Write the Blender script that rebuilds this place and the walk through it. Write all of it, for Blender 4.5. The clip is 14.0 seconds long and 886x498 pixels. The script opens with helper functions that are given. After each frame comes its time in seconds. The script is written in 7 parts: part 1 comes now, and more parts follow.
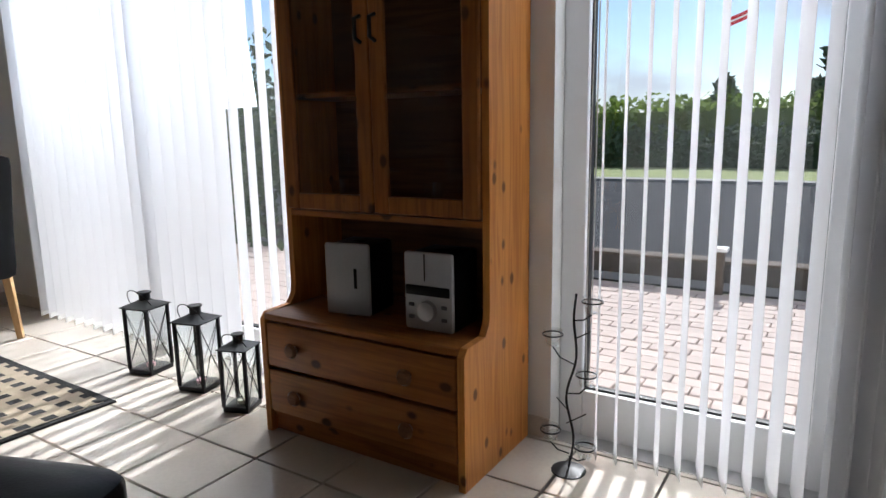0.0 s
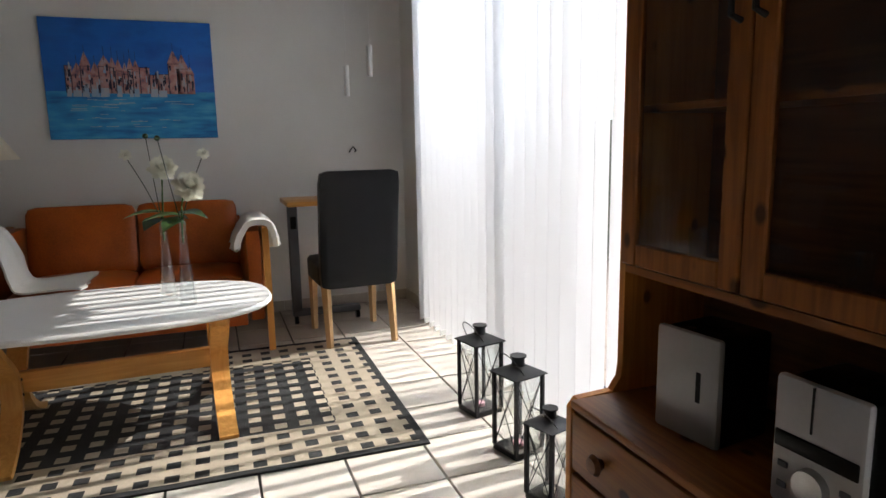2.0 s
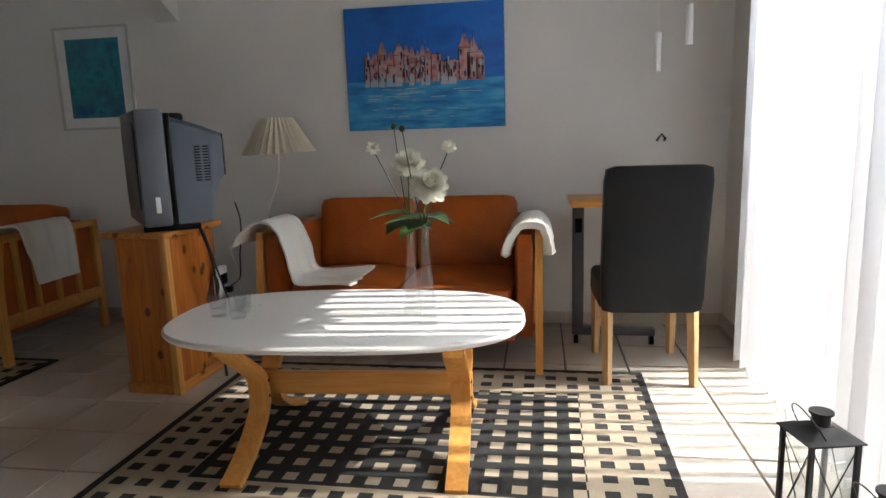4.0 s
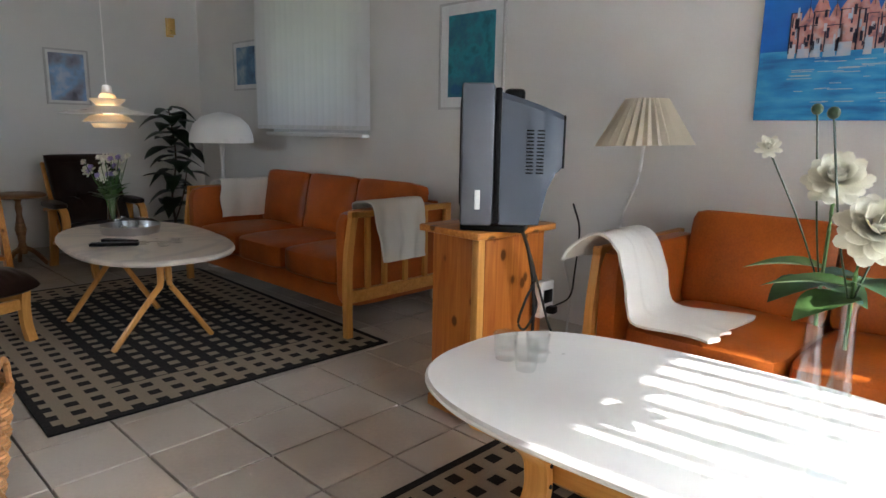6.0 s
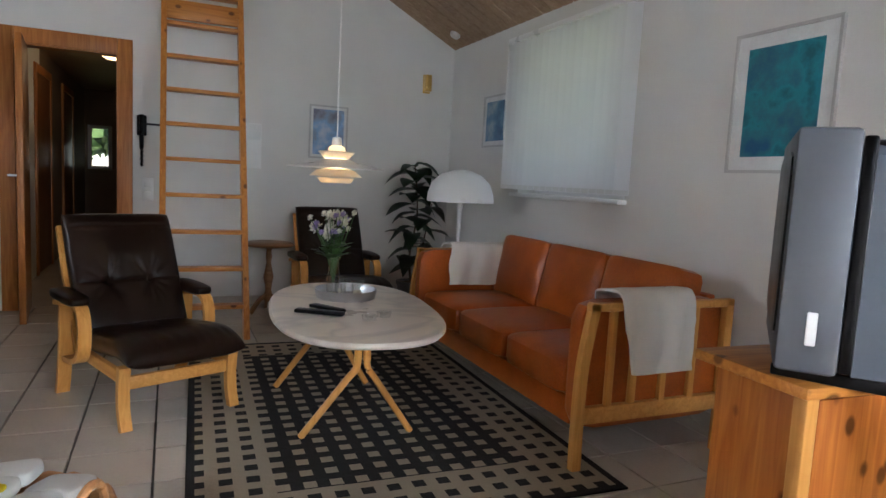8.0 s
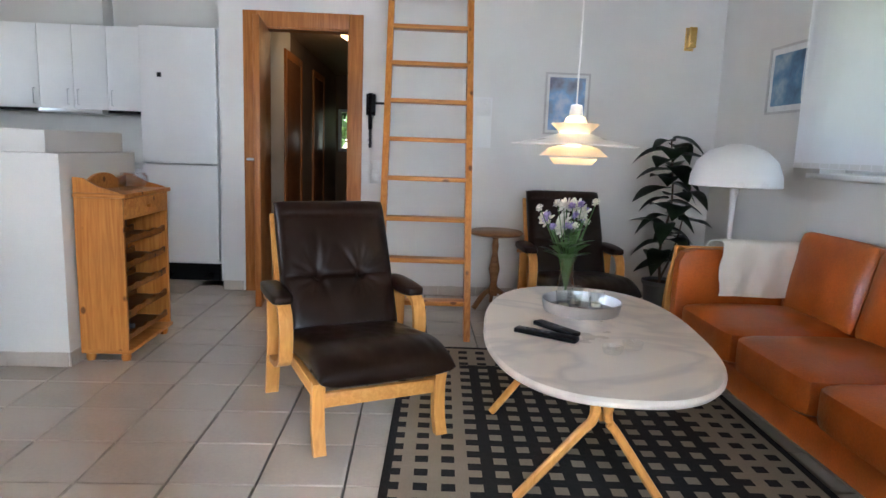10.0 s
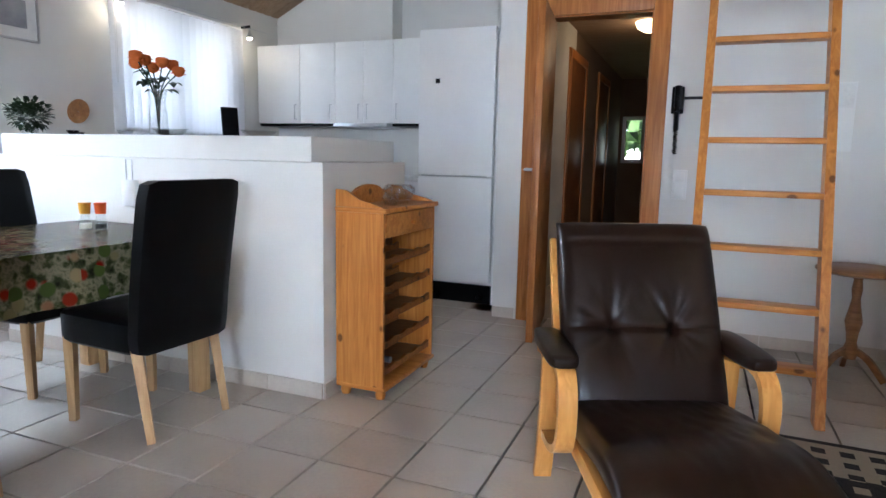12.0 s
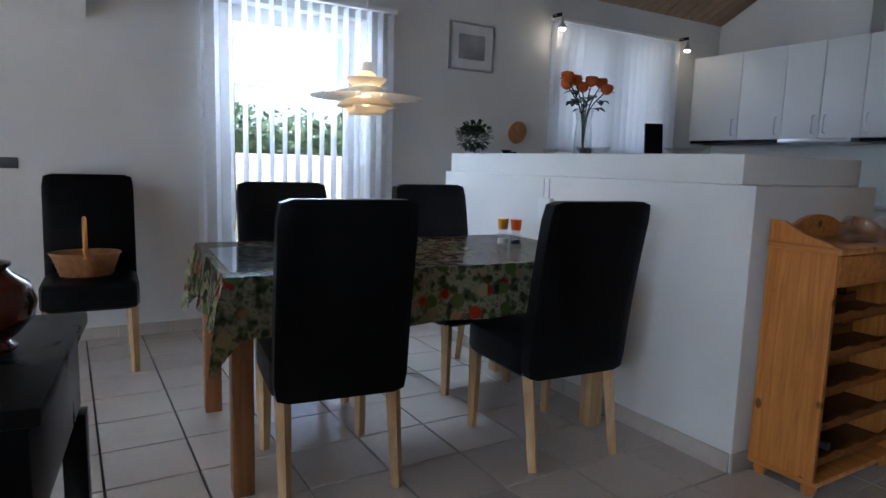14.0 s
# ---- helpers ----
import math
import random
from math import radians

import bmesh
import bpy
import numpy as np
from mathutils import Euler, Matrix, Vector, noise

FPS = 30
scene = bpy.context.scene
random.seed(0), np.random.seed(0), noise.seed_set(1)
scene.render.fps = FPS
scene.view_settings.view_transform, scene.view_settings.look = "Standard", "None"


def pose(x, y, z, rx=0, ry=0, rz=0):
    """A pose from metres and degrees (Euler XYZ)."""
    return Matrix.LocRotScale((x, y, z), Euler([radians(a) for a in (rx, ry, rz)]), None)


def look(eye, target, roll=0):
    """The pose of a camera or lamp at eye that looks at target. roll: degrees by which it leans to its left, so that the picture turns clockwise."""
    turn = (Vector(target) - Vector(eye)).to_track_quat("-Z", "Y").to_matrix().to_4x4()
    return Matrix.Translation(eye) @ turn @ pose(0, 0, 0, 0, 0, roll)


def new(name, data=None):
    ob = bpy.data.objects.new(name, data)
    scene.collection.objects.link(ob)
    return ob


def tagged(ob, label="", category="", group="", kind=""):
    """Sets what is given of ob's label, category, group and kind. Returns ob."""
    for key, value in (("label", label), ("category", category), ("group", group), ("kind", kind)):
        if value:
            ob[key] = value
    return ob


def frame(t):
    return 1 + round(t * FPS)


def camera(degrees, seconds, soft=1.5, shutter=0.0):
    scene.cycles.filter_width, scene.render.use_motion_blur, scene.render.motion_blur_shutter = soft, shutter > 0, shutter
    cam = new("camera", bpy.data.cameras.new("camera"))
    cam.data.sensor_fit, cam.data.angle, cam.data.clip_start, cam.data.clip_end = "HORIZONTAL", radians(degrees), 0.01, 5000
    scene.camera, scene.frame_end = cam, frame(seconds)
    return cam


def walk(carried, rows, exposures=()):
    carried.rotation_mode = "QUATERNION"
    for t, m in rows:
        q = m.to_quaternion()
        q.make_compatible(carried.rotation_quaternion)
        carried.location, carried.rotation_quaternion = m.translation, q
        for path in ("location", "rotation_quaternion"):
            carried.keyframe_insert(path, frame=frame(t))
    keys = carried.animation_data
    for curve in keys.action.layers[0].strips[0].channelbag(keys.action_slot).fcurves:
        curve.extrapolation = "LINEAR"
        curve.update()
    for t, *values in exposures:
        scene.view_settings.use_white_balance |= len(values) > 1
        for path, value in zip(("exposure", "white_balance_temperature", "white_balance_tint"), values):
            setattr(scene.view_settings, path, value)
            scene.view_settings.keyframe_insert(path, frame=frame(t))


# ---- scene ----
cam = camera(70.1, 14.0)
PATH = [
    (0, (0.985, 0.748, 1.062), (-0.07, 2.41, 0.709), -1.0),
    (0.2, (0.963, 0.814, 1.088), (-0.24, 2.37, 0.725), -1.0),
    (0.5, (0.929, 0.913, 1.125), (-0.491, 2.273, 0.759), -0.0),
    (1, (0.892, 1.087, 1.1), (-0.776, 2.124, 0.724), -1.0),
    (1.5, (0.782, 1.24, 1.125), (-0.991, 2.109, 0.808), -0.3),
    (2, (0.661, 1.383, 1.131), (-1.193, 2.058, 0.803), -1.1),
    (2.5, (0.562, 1.55, 1.154), (-1.403, 1.8, 0.881), 1.2),
    (2.7, (0.516, 1.552, 1.16), (-1.456, 1.745, 0.886), 0.2),
    (5, (-0.408, 1.713, 1.119), (-2.194, 0.879, 0.781), 1.1),
    (5.5, (-0.607, 1.586, 1.131), (-2.25, 0.491, 0.811), 2.5),
    (6, (-0.76, 1.487, 1.132), (-2.181, 0.13, 0.764), 1.0),
    (6.5, (-0.919, 1.388, 1.172), (-2.039, -0.246, 0.895), 2.2),
    (7, (-1.068, 1.278, 1.143), (-1.979, -0.474, 0.821), 0.9),
    (7.2, (-1.103, 1.204, 1.153), (-2.004, -0.56, 0.878), 1.7),
    (9.5, (-1.512, 0.315, 1.143), (-1.853, -1.643, 0.914), 1.8),
    (9.8, (-1.478, 0.234, 1.153), (-1.657, -1.736, 0.859), 1.6),
    (10, (-1.448, 0.162, 1.157), (-1.534, -1.811, 0.845), 2.1),
    (10.5, (-1.453, -0.071, 1.158), (-1.223, -2.042, 0.91), 2.8),
    (11, (-1.453, -0.263, 1.145), (-1.085, -2.209, 0.867), 2.3),
    (11.5, (-1.363, -0.503, 1.191), (-0.967, -2.445, 0.918), 1.9),
    (12, (-1.229, -0.62, 1.108), (-0.493, -2.457, 0.817), 1.2),
    (12.5, (-1.17, -0.764, 1.11), (0.01, -2.356, 0.837), 1.6),
    (13, (-1.142, -0.868, 1.119), (0.355, -2.169, 0.859), 2.3),
    (13.2, (-1.132, -0.873, 1.115), (0.474, -2.034, 0.848), 1.5),
    (13.5, (-1.119, -0.86, 1.126), (0.585, -1.874, 0.868), 0.8),
    (13.7, (-1.11, -0.867, 1.121), (0.62, -1.839, 0.879), 1.0),
    (14, (-1.068, -0.89, 1.114), (0.632, -1.909, 0.847), 1.7),
]
EXPOSURES = [(0.0, 0.22, 5800, 10), (0.6, 0.0, 5850, 10), (1.2, 0.1, 6050, 10), (2.5, 0.22, 6150, 10), (5.0, 1.1, 6250, 10), (6.5, 1.75, 6000, 10), (7.5, 1.8, 5950, 10), (9.5, 2.75, 5740, 10), (11.0, 2.9, 5650, 10), (12.5, 2.95, 5350, 10), (14.0, 1.58, 5250, 10)]
walk(cam, [(t, look(eye, target, roll)) for t, eye, target, roll in PATH], EXPOSURES)

# ---- room sizes ----
W, E, N, S, K = -3.76, 3.175, 2.70, -4.776, -6.60
EAVE_W, EAVE_E, RIDGE_X, RIDGE_Z = 2.40, 2.56, -0.25, 4.25
HEAD = 2.28

# ---- sky and sun ----
AZ, EL = radians(-4.5), radians(40.0)
to_sun = Vector((math.sin(AZ) * math.cos(EL), math.cos(AZ) * math.cos(EL), math.sin(EL)))
world = bpy.data.worlds.new("sky")
world.use_nodes = True
scene.world = world
wn, wl = world.node_tree.nodes, world.node_tree.links
wn.clear()
w_out = wn.new("ShaderNodeOutputWorld")
w_bg = wn.new("ShaderNodeBackground")
w_sky = wn.new("ShaderNodeTexSky")
w_sky.sky_type = "NISHITA"
w_sky.sun_disc = False
w_sky.sun_elevation = EL
w_sky.sun_rotation = AZ
w_sky.dust_density = 0.25
w_sky.ozone_density = 2.0
w_co = wn.new("ShaderNodeTexCoord")
w_map = wn.new("ShaderNodeMapping")
w_map.inputs["Scale"].default_value = (1.0, 1.0, 2.6)
w_noise = wn.new("ShaderNodeTexNoise")
w_noise.inputs["Scale"].default_value = 3.2
w_noise.inputs["Detail"].default_value = 7.0
w_ramp = wn.new("ShaderNodeValToRGB")
w_ramp.color_ramp.elements[0].position, w_ramp.color_ramp.elements[1].position = 0.48, 0.68
w_mix = wn.new("ShaderNodeMixRGB")
w_mix.inputs[2].default_value = (5.2, 5.5, 6.0, 1)
wl.new(w_co.outputs["Generated"], w_map.inputs["Vector"])
wl.new(w_map.outputs["Vector"], w_noise.inputs["Vector"])
wl.new(w_noise.outputs["Fac"], w_ramp.inputs["Fac"])
wl.new(w_ramp.outputs["Color"], w_mix.inputs[0])
wl.new(w_sky.outputs["Color"], w_mix.inputs[1])
wl.new(w_mix.outputs["Color"], w_bg.inputs["Color"])
w_bg.inputs["Strength"].default_value = 0.10
wl.new(w_bg.outputs["Background"], w_out.inputs["Surface"])
sun = new("sun", bpy.data.lights.new("sun", "SUN"))
sun.data.energy, sun.data.angle, sun.data.color = 5.0, radians(0.55), (1.0, 0.95, 0.86)
sun.matrix_world = look(to_sun * 30, (0, 0, 0))


# ---- materials ----
def mat(name, color, rough=0.6, metal=0.0, var=0.12, scale=8.0, fine=90.0, bump=0.06, stretch=(1, 1, 1), spec=0.5, per_object=0.0, coat=0.0):
    """A painted, leather, stone or metal surface with variation at two scales and fine relief."""
    m = bpy.data.materials.new(name)
    m.use_nodes = True
    n, l = m.node_tree.nodes, m.node_tree.links
    b = n["Principled BSDF"]
    co = n.new("ShaderNodeTexCoord")
    mp = n.new("ShaderNodeMapping")
    mp.inputs["Scale"].default_value = stretch
    l.new(co.outputs["Object"], mp.inputs["Vector"])
    big, small = n.new("ShaderNodeTexNoise"), n.new("ShaderNodeTexNoise")
    big.inputs["Scale"].default_value, big.inputs["Detail"].default_value = scale, 5
    small.inputs["Scale"].default_value, small.inputs["Detail"].default_value = fine, 3
    l.new(mp.outputs["Vector"], big.inputs["Vector"])
    l.new(mp.outputs["Vector"], small.inputs["Vector"])
    add = n.new("ShaderNodeMath")
    add.operation = "ADD"
    l.new(big.outputs["Fac"], add.inputs[0])
    half = n.new("ShaderNodeMath")
    half.operation = "MULTIPLY"
    half.inputs[1].default_value = 0.5
    l.new(small.outputs["Fac"], half.inputs[0])
    l.new(half.outputs[0], add.inputs[1])
    src = add.outputs[0]
    if per_object:
        info = n.new("ShaderNodeObjectInfo")
        k = n.new("ShaderNodeMath")
        k.operation = "MULTIPLY_ADD"
        k.inputs[1].default_value = per_object
        l.new(info.outputs["Random"], k.inputs[0])
        l.new(src, k.inputs[2])
        src = k.outputs[0]
    ramp = n.new("ShaderNodeValToRGB")
    ramp.color_ramp.elements[0].position, ramp.color_ramp.elements[1].position = 0.35, 1.15 if not per_object else 1.0
    c = Vector(color)
    ramp.color_ramp.elements[0].color = (*(c * (1 - var)), 1)
    ramp.color_ramp.elements[1].color = (*[min(1, x) for x in c * (1 + var)], 1)
    l.new(src, ramp.inputs["Fac"])
    l.new(ramp.outputs["Color"], b.inputs["Base Color"])
    b.inputs["Metallic"].default_value = metal
    b.inputs["Specular IOR Level"].default_value = spec
    b.inputs["Coat Weight"].default_value = coat
    rr = n.new("ShaderNodeMapRange")
    rr.inputs["To Min"].default_value, rr.inputs["To Max"].default_value = max(0.03, rough - 0.08), min(1, rough + 0.08)
    l.new(big.outputs["Fac"], rr.inputs["Value"])
    l.new(rr.outputs["Result"], b.inputs["Roughness"])
    if bump:
        bp = n.new("ShaderNodeBump")
        bp.inputs["Strength"].default_value, bp.inputs["Distance"].default_value = bump, 0.01
        l.new(add.outputs[0], bp.inputs["Height"])
        l.new(bp.outputs["Normal"], b.inputs["Normal"])
    return m


def wood(name, light, dark, along="z", rough=0.45, knots=0.0, scale=5.0):
    """Wood with grain along one axis and, where wanted, dark knots."""
    m = mat(name, light, rough, 0, 0.1, 3, 120, 0.03, spec=0.28)
    n, l = m.node_tree.nodes, m.node_tree.links
    b = n["Principled BSDF"]
    co = n.new("ShaderNodeTexCoord")
    mp = n.new("ShaderNodeMapping")
    st = {"x": (0.06, 1, 1), "y": (1, 0.06, 1), "z": (1, 1, 0.06)}[along]
    mp.inputs["Scale"].default_value = [s * scale * 5 for s in st]
    l.new(co.outputs["Object"], mp.inputs["Vector"])
    g = n.new("ShaderNodeTexNoise")
    g.inputs["Scale"].default_value, g.inputs["Detail"].default_value, g.inputs["Distortion"].default_value = 1.6, 6, 1.2
    l.new(mp.outputs["Vector"], g.inputs["Vector"])
    ramp = n.new("ShaderNodeValToRGB")
    ramp.color_ramp.elements[0].position, ramp.color_ramp.elements[1].position = 0.33, 0.66
    ramp.color_ramp.elements[0].color, ramp.color_ramp.elements[1].color = (*dark, 1), (*light, 1)
    l.new(g.outputs["Fac"], ramp.inputs["Fac"])
    col = ramp.outputs["Color"]
    if knots:
        mk = n.new("ShaderNodeMapping")
        mk.inputs["Scale"].default_value = [s ** 0.15 * 11 for s in st]
        l.new(co.outputs["Object"], mk.inputs["Vector"])
        v = n.new("ShaderNodeTexVoronoi")
        v.inputs["Scale"].default_value = 1.0
        l.new(mk.outputs["Vector"], v.inputs["Vector"])
        kr = n.new("ShaderNodeValToRGB")
        kr.color_ramp.elements[0].position, kr.color_ramp.elements[1].position = knots * 0.6, knots
        kr.color_ramp.elements[0].color, kr.color_ramp.elements[1].color = (1, 1, 1, 1), (0, 0, 0, 1)
        l.new(v.outputs["Distance"], kr.inputs["Fac"])
        mx = n.new("ShaderNodeMixRGB")
        mx.inputs[2].default_value = (*[c * 0.35 for c in dark], 1)
        l.new(kr.outputs["Color"], mx.inputs[0])
        l.new(col, mx.inputs[1])
        col = mx.outputs[0]
    l.new(col, b.inputs["Base Color"])
    return m


def glass(name, tint=(1, 1, 1), rough=0.0):
    m = bpy.data.materials.new(name)
    m.use_nodes = True
    b = m.node_tree.nodes["Principled BSDF"]
    b.inputs["Base Color"].default_value = (*tint, 1)
    b.inputs["Roughness"].default_value = rough
    b.inputs["Transmission Weight"].default_value = 1.0
    b.inputs["IOR"].default_value = 1.45
    return m


def thin_glass(name, tint=(0.97, 0.98, 0.98)):
    """Thin-walled glassware: clear, with gloss that grows towards grazing angles."""
    m = bpy.data.materials.new(name)
    m.use_nodes = True
    n, l = m.node_tree.nodes, m.node_tree.links
    out = n["Material Output"]
    n.remove(n["Principled BSDF"])
    tr, gl, fr, mx = n.new("ShaderNodeBsdfTransparent"), n.new("ShaderNodeBsdfGlossy"), n.new("ShaderNodeLayerWeight"), n.new("ShaderNodeMixShader")
    pw, ad = n.new("ShaderNodeMath"), n.new("ShaderNodeMath")
    pw.operation, ad.operation = "POWER", "MULTIPLY_ADD"
    pw.inputs[1].default_value, ad.inputs[1].default_value, ad.inputs[2].default_value = 3.0, 0.5, 0.07
    tr.inputs["Color"].default_value = (*tint, 1)
    gl.inputs["Roughness"].default_value = 0.03
    fr.inputs["Blend"].default_value = 0.5
    l.new(fr.outputs["Facing"], pw.inputs[0])
    l.new(pw.outputs[0], ad.inputs[0])
    l.new(ad.outputs[0], mx.inputs[0])
    l.new(tr.outputs[0], mx.inputs[1])
    l.new(gl.outputs[0], mx.inputs[2])
    l.new(mx.outputs[0], out.inputs["Surface"])
    return m


def cloth(name, color, through_light=0.4, bump=0.2, scale=260.0):
    """Woven cloth that lets part of the light through."""
    m = bpy.data.materials.new(name)
    m.use_nodes = True
    n, l = m.node_tree.nodes, m.node_tree.links
    n.remove(n["Principled BSDF"])
    d, t, mx = n.new("ShaderNodeBsdfDiffuse"), n.new("ShaderNodeBsdfTranslucent"), n.new("ShaderNodeMixShader")
    no = n.new("ShaderNodeTexNoise")
    no.inputs["Scale"].default_value = scale
    ramp = n.new("ShaderNodeValToRGB")
    ramp.color_ramp.elements[0].color = (*[c * 0.88 for c in color], 1)
    ramp.color_ramp.elements[1].color = (*color, 1)
    l.new(no.outputs["Fac"], ramp.inputs["Fac"])
    bp = n.new("ShaderNodeBump")
    bp.inputs["Strength"].default_value, bp.inputs["Distance"].default_value = bump, 0.004
    l.new(no.outputs["Fac"], bp.inputs["Height"])
    for s in (d, t):
        l.new(ramp.outputs["Color"], s.inputs["Color"])
        l.new(bp.outputs["Normal"], s.inputs["Normal"])
    mx.inputs[0].default_value = through_light
    l.new(d.outputs[0], mx.inputs[1])
    l.new(t.outputs[0], mx.inputs[2])
    l.new(mx.outputs[0], n["Material Output"].inputs["Surface"])
    return m


def glow(name, color, strength):
    m = bpy.data.materials.new(name)
    m.use_nodes = True
    b = m.node_tree.nodes["Principled BSDF"]
    b.inputs["Base Color"].default_value = (*color, 1)
    b.inputs["Emission Color"].default_value = (*color, 1)
    b.inputs["Emission Strength"].default_value = strength
    return m


WALL = mat("wall_paint", (0.72, 0.71, 0.675), 0.85, 0, 0.05, 2.5, 160, 0.12, spec=0.2)
WHITE = mat("white_paint", (0.80, 0.80, 0.79), 0.4, 0, 0.03, 4, 60, 0.02)
PLASTIC_W = mat("white_plastic", (0.78, 0.78, 0.76), 0.3, 0, 0.02, 6, 60, 0.0)
GROUT = mat("grout", (0.10, 0.09, 0.085), 0.9, 0, 0.25, 6, 200, 0.1)
TILE = mat("floor_tile_glaze", (0.52, 0.475, 0.42), 0.36, 0, 0.12, 3, 60, 0.0, per_object=0.3)
for lk in list(TILE.node_tree.nodes["Principled BSDF"].inputs["Roughness"].links):
    TILE.node_tree.links.remove(lk)
TILE.node_tree.nodes["Principled BSDF"].inputs["Roughness"].default_value = 0.17
SKIRT = mat("skirting_tile", (0.50, 0.45, 0.39), 0.4, 0, 0.12, 5, 70, 0.02)
# darker copies of PINE: shade of faces turned from the windows, in the colour
PINE_SHADED = wood("shaded_pine", (0.31, 0.110, 0.019), (0.19, 0.060, 0.010), "z", 0.42, 0.2)
PINE_SHADED_X = wood("shaded_pine_across", (0.31, 0.110, 0.019), (0.19, 0.060, 0.010), "x", 0.42, 0.2)
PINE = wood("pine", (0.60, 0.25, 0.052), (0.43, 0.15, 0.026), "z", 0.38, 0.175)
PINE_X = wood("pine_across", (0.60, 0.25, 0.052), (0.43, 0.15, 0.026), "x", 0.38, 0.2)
RED_PINE = wood("red_knotty_pine", (0.54, 0.19, 0.034), (0.37, 0.105, 0.017), "z", 0.36, 0.2)
TRIM = wood("door_trim_wood", (0.48, 0.19, 0.048), (0.33, 0.115, 0.026), "z", 0.4)
BEECH = wood("beech", (0.68, 0.34, 0.090), (0.56, 0.25, 0.058), "z", 0.35)
BEECH_X = wood("beech_across", (0.68, 0.34, 0.090), (0.56, 0.25, 0.058), "y", 0.35)
OAKLEG = wood("pale_oak", (0.60, 0.40, 0.20), (0.48, 0.29, 0.13), "z", 0.45)
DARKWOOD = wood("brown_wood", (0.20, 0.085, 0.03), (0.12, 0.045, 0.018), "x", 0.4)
CEILWOOD = wood("ceiling_boards", (0.42, 0.30, 0.20), (0.32, 0.21, 0.13), "x", 0.6)
COGNAC = mat("cognac_leather", (0.36, 0.084, 0.010), 0.32, 0, 0.38, 5, 110, 0.22, spec=0.35)
BROWN_L = mat("dark_brown_leather", (0.014, 0.0062, 0.0038), 0.33, 0, 0.3, 7, 120, 0.08, spec=0.26)
BLACK_L = mat("black_leather", (0.0032, 0.0032, 0.0038), 0.4, 0, 0.25, 8, 130, 0.1, spec=0.12)
BLACK_P = mat("black_lacquer", (0.0035, 0.0035, 0.004), 0.3, 0, 0.2, 6, 80, 0.02, spec=0.15)
BLACK_M = mat("black_metal", (0.018, 0.018, 0.02), 0.45, 0.6, 0.2, 20, 90, 0.05)
GREY_M = mat("brushed_steel", (0.55, 0.55, 0.56), 0.32, 1.0, 0.1, 20, 200, 0.03)
BRASS = mat("brass", (0.62, 0.42, 0.14), 0.3, 1.0, 0.12, 18, 90, 0.02)
STEREO_M = mat("stereo_silver", (0.42, 0.425, 0.44), 0.36, 0.2, 0.06, 8, 90, 0.01)
SILVER = mat("silver_plastic", (0.10, 0.108, 0.125), 0.42, 0.2, 0.05, 8, 90, 0.01)
TV_GREY = mat("tv_shell_plastic", (0.062, 0.076, 0.10), 0.5, 0, 0.08, 8, 200, 0.04)
LAMINATE = mat("white_laminate", (0.72, 0.71, 0.69), 0.3, 0, 0.015, 6, 60, 0.01)
THROW = cloth("white_wool", (0.90, 0.875, 0.81), 0.15, 0.8, 90)
BLIND = cloth("blind_fabric", (0.95, 0.95, 0.96), 0.72, 0.05, 300)
SHADE = cloth("pleated_shade_cloth", (0.94, 0.89, 0.76), 0.3, 0.05, 200)
GLASS = thin_glass("clear_glass")
PANE = glass("window_glass")
CABINET_GLASS = glass("thin_cabinet_glass")
CABINET_GLASS.node_tree.nodes["Principled BSDF"].inputs["IOR"].default_value = 1.22
RATTAN = mat("wicker", (0.42, 0.20, 0.075), 0.55, 0, 0.35, 30, 140, 0.3)
LEAF = mat("dark_leaf", (0.020, 0.042, 0.016), 0.35, 0, 0.4, 12, 60, 0.1)
LEAF_L = mat("fresh_leaf", (0.065, 0.135, 0.036), 0.5, 0, 0.35, 14, 60, 0.1)
PETAL_W = cloth("white_petal", (0.86, 0.84, 0.72), 0.3, 0.1, 60)
PETAL_V = cloth("violet_petal", (0.45, 0.36, 0.66), 0.3, 0.1, 60)
PETAL_O = cloth("orange_petal", (0.80, 0.20, 0.05), 0.2, 0.1, 60)
ALU = mat("window_frame_white", (0.80, 0.80, 0.80), 0.35, 0, 0.02, 5, 80, 0.0)
RUBBER = mat("black_rubber", (0.015, 0.015, 0.015), 0.7, 0, 0.2, 30, 90, 0.05)


# ---- mesh helpers ----
def box(bm, x0, x1, y0, y1, z0, z1, m=None):
    v = [Vector((x, y, z)) for x in (x0, x1) for y in (y0, y1) for z in (z0, z1)]
    if m is not None:
        v = [m @ p for p in v]
    v = [bm.verts.new(p) for p in v]
    for f in ((0, 1, 3, 2), (4, 6, 7, 5), (0, 4, 5, 1), (2, 3, 7, 6), (0, 2, 6, 4), (1, 5, 7, 3)):
        bm.faces.new([v[i] for i in f])
    return bm


def boxes(*args):
    bm = bmesh.new()
    for a in args:
        box(bm, *a)
    return bm


def rounded(x0, x1, y0, y1, z0, z1, r=0.01, seg=2, m=None):
    bm = box(bmesh.new(), x0, x1, y0, y1, z0, z1, m)
    bmesh.ops.bevel(bm, geom=bm.edges[:], offset=r, segments=seg, profile=0.5, affect="EDGES")
    return bm


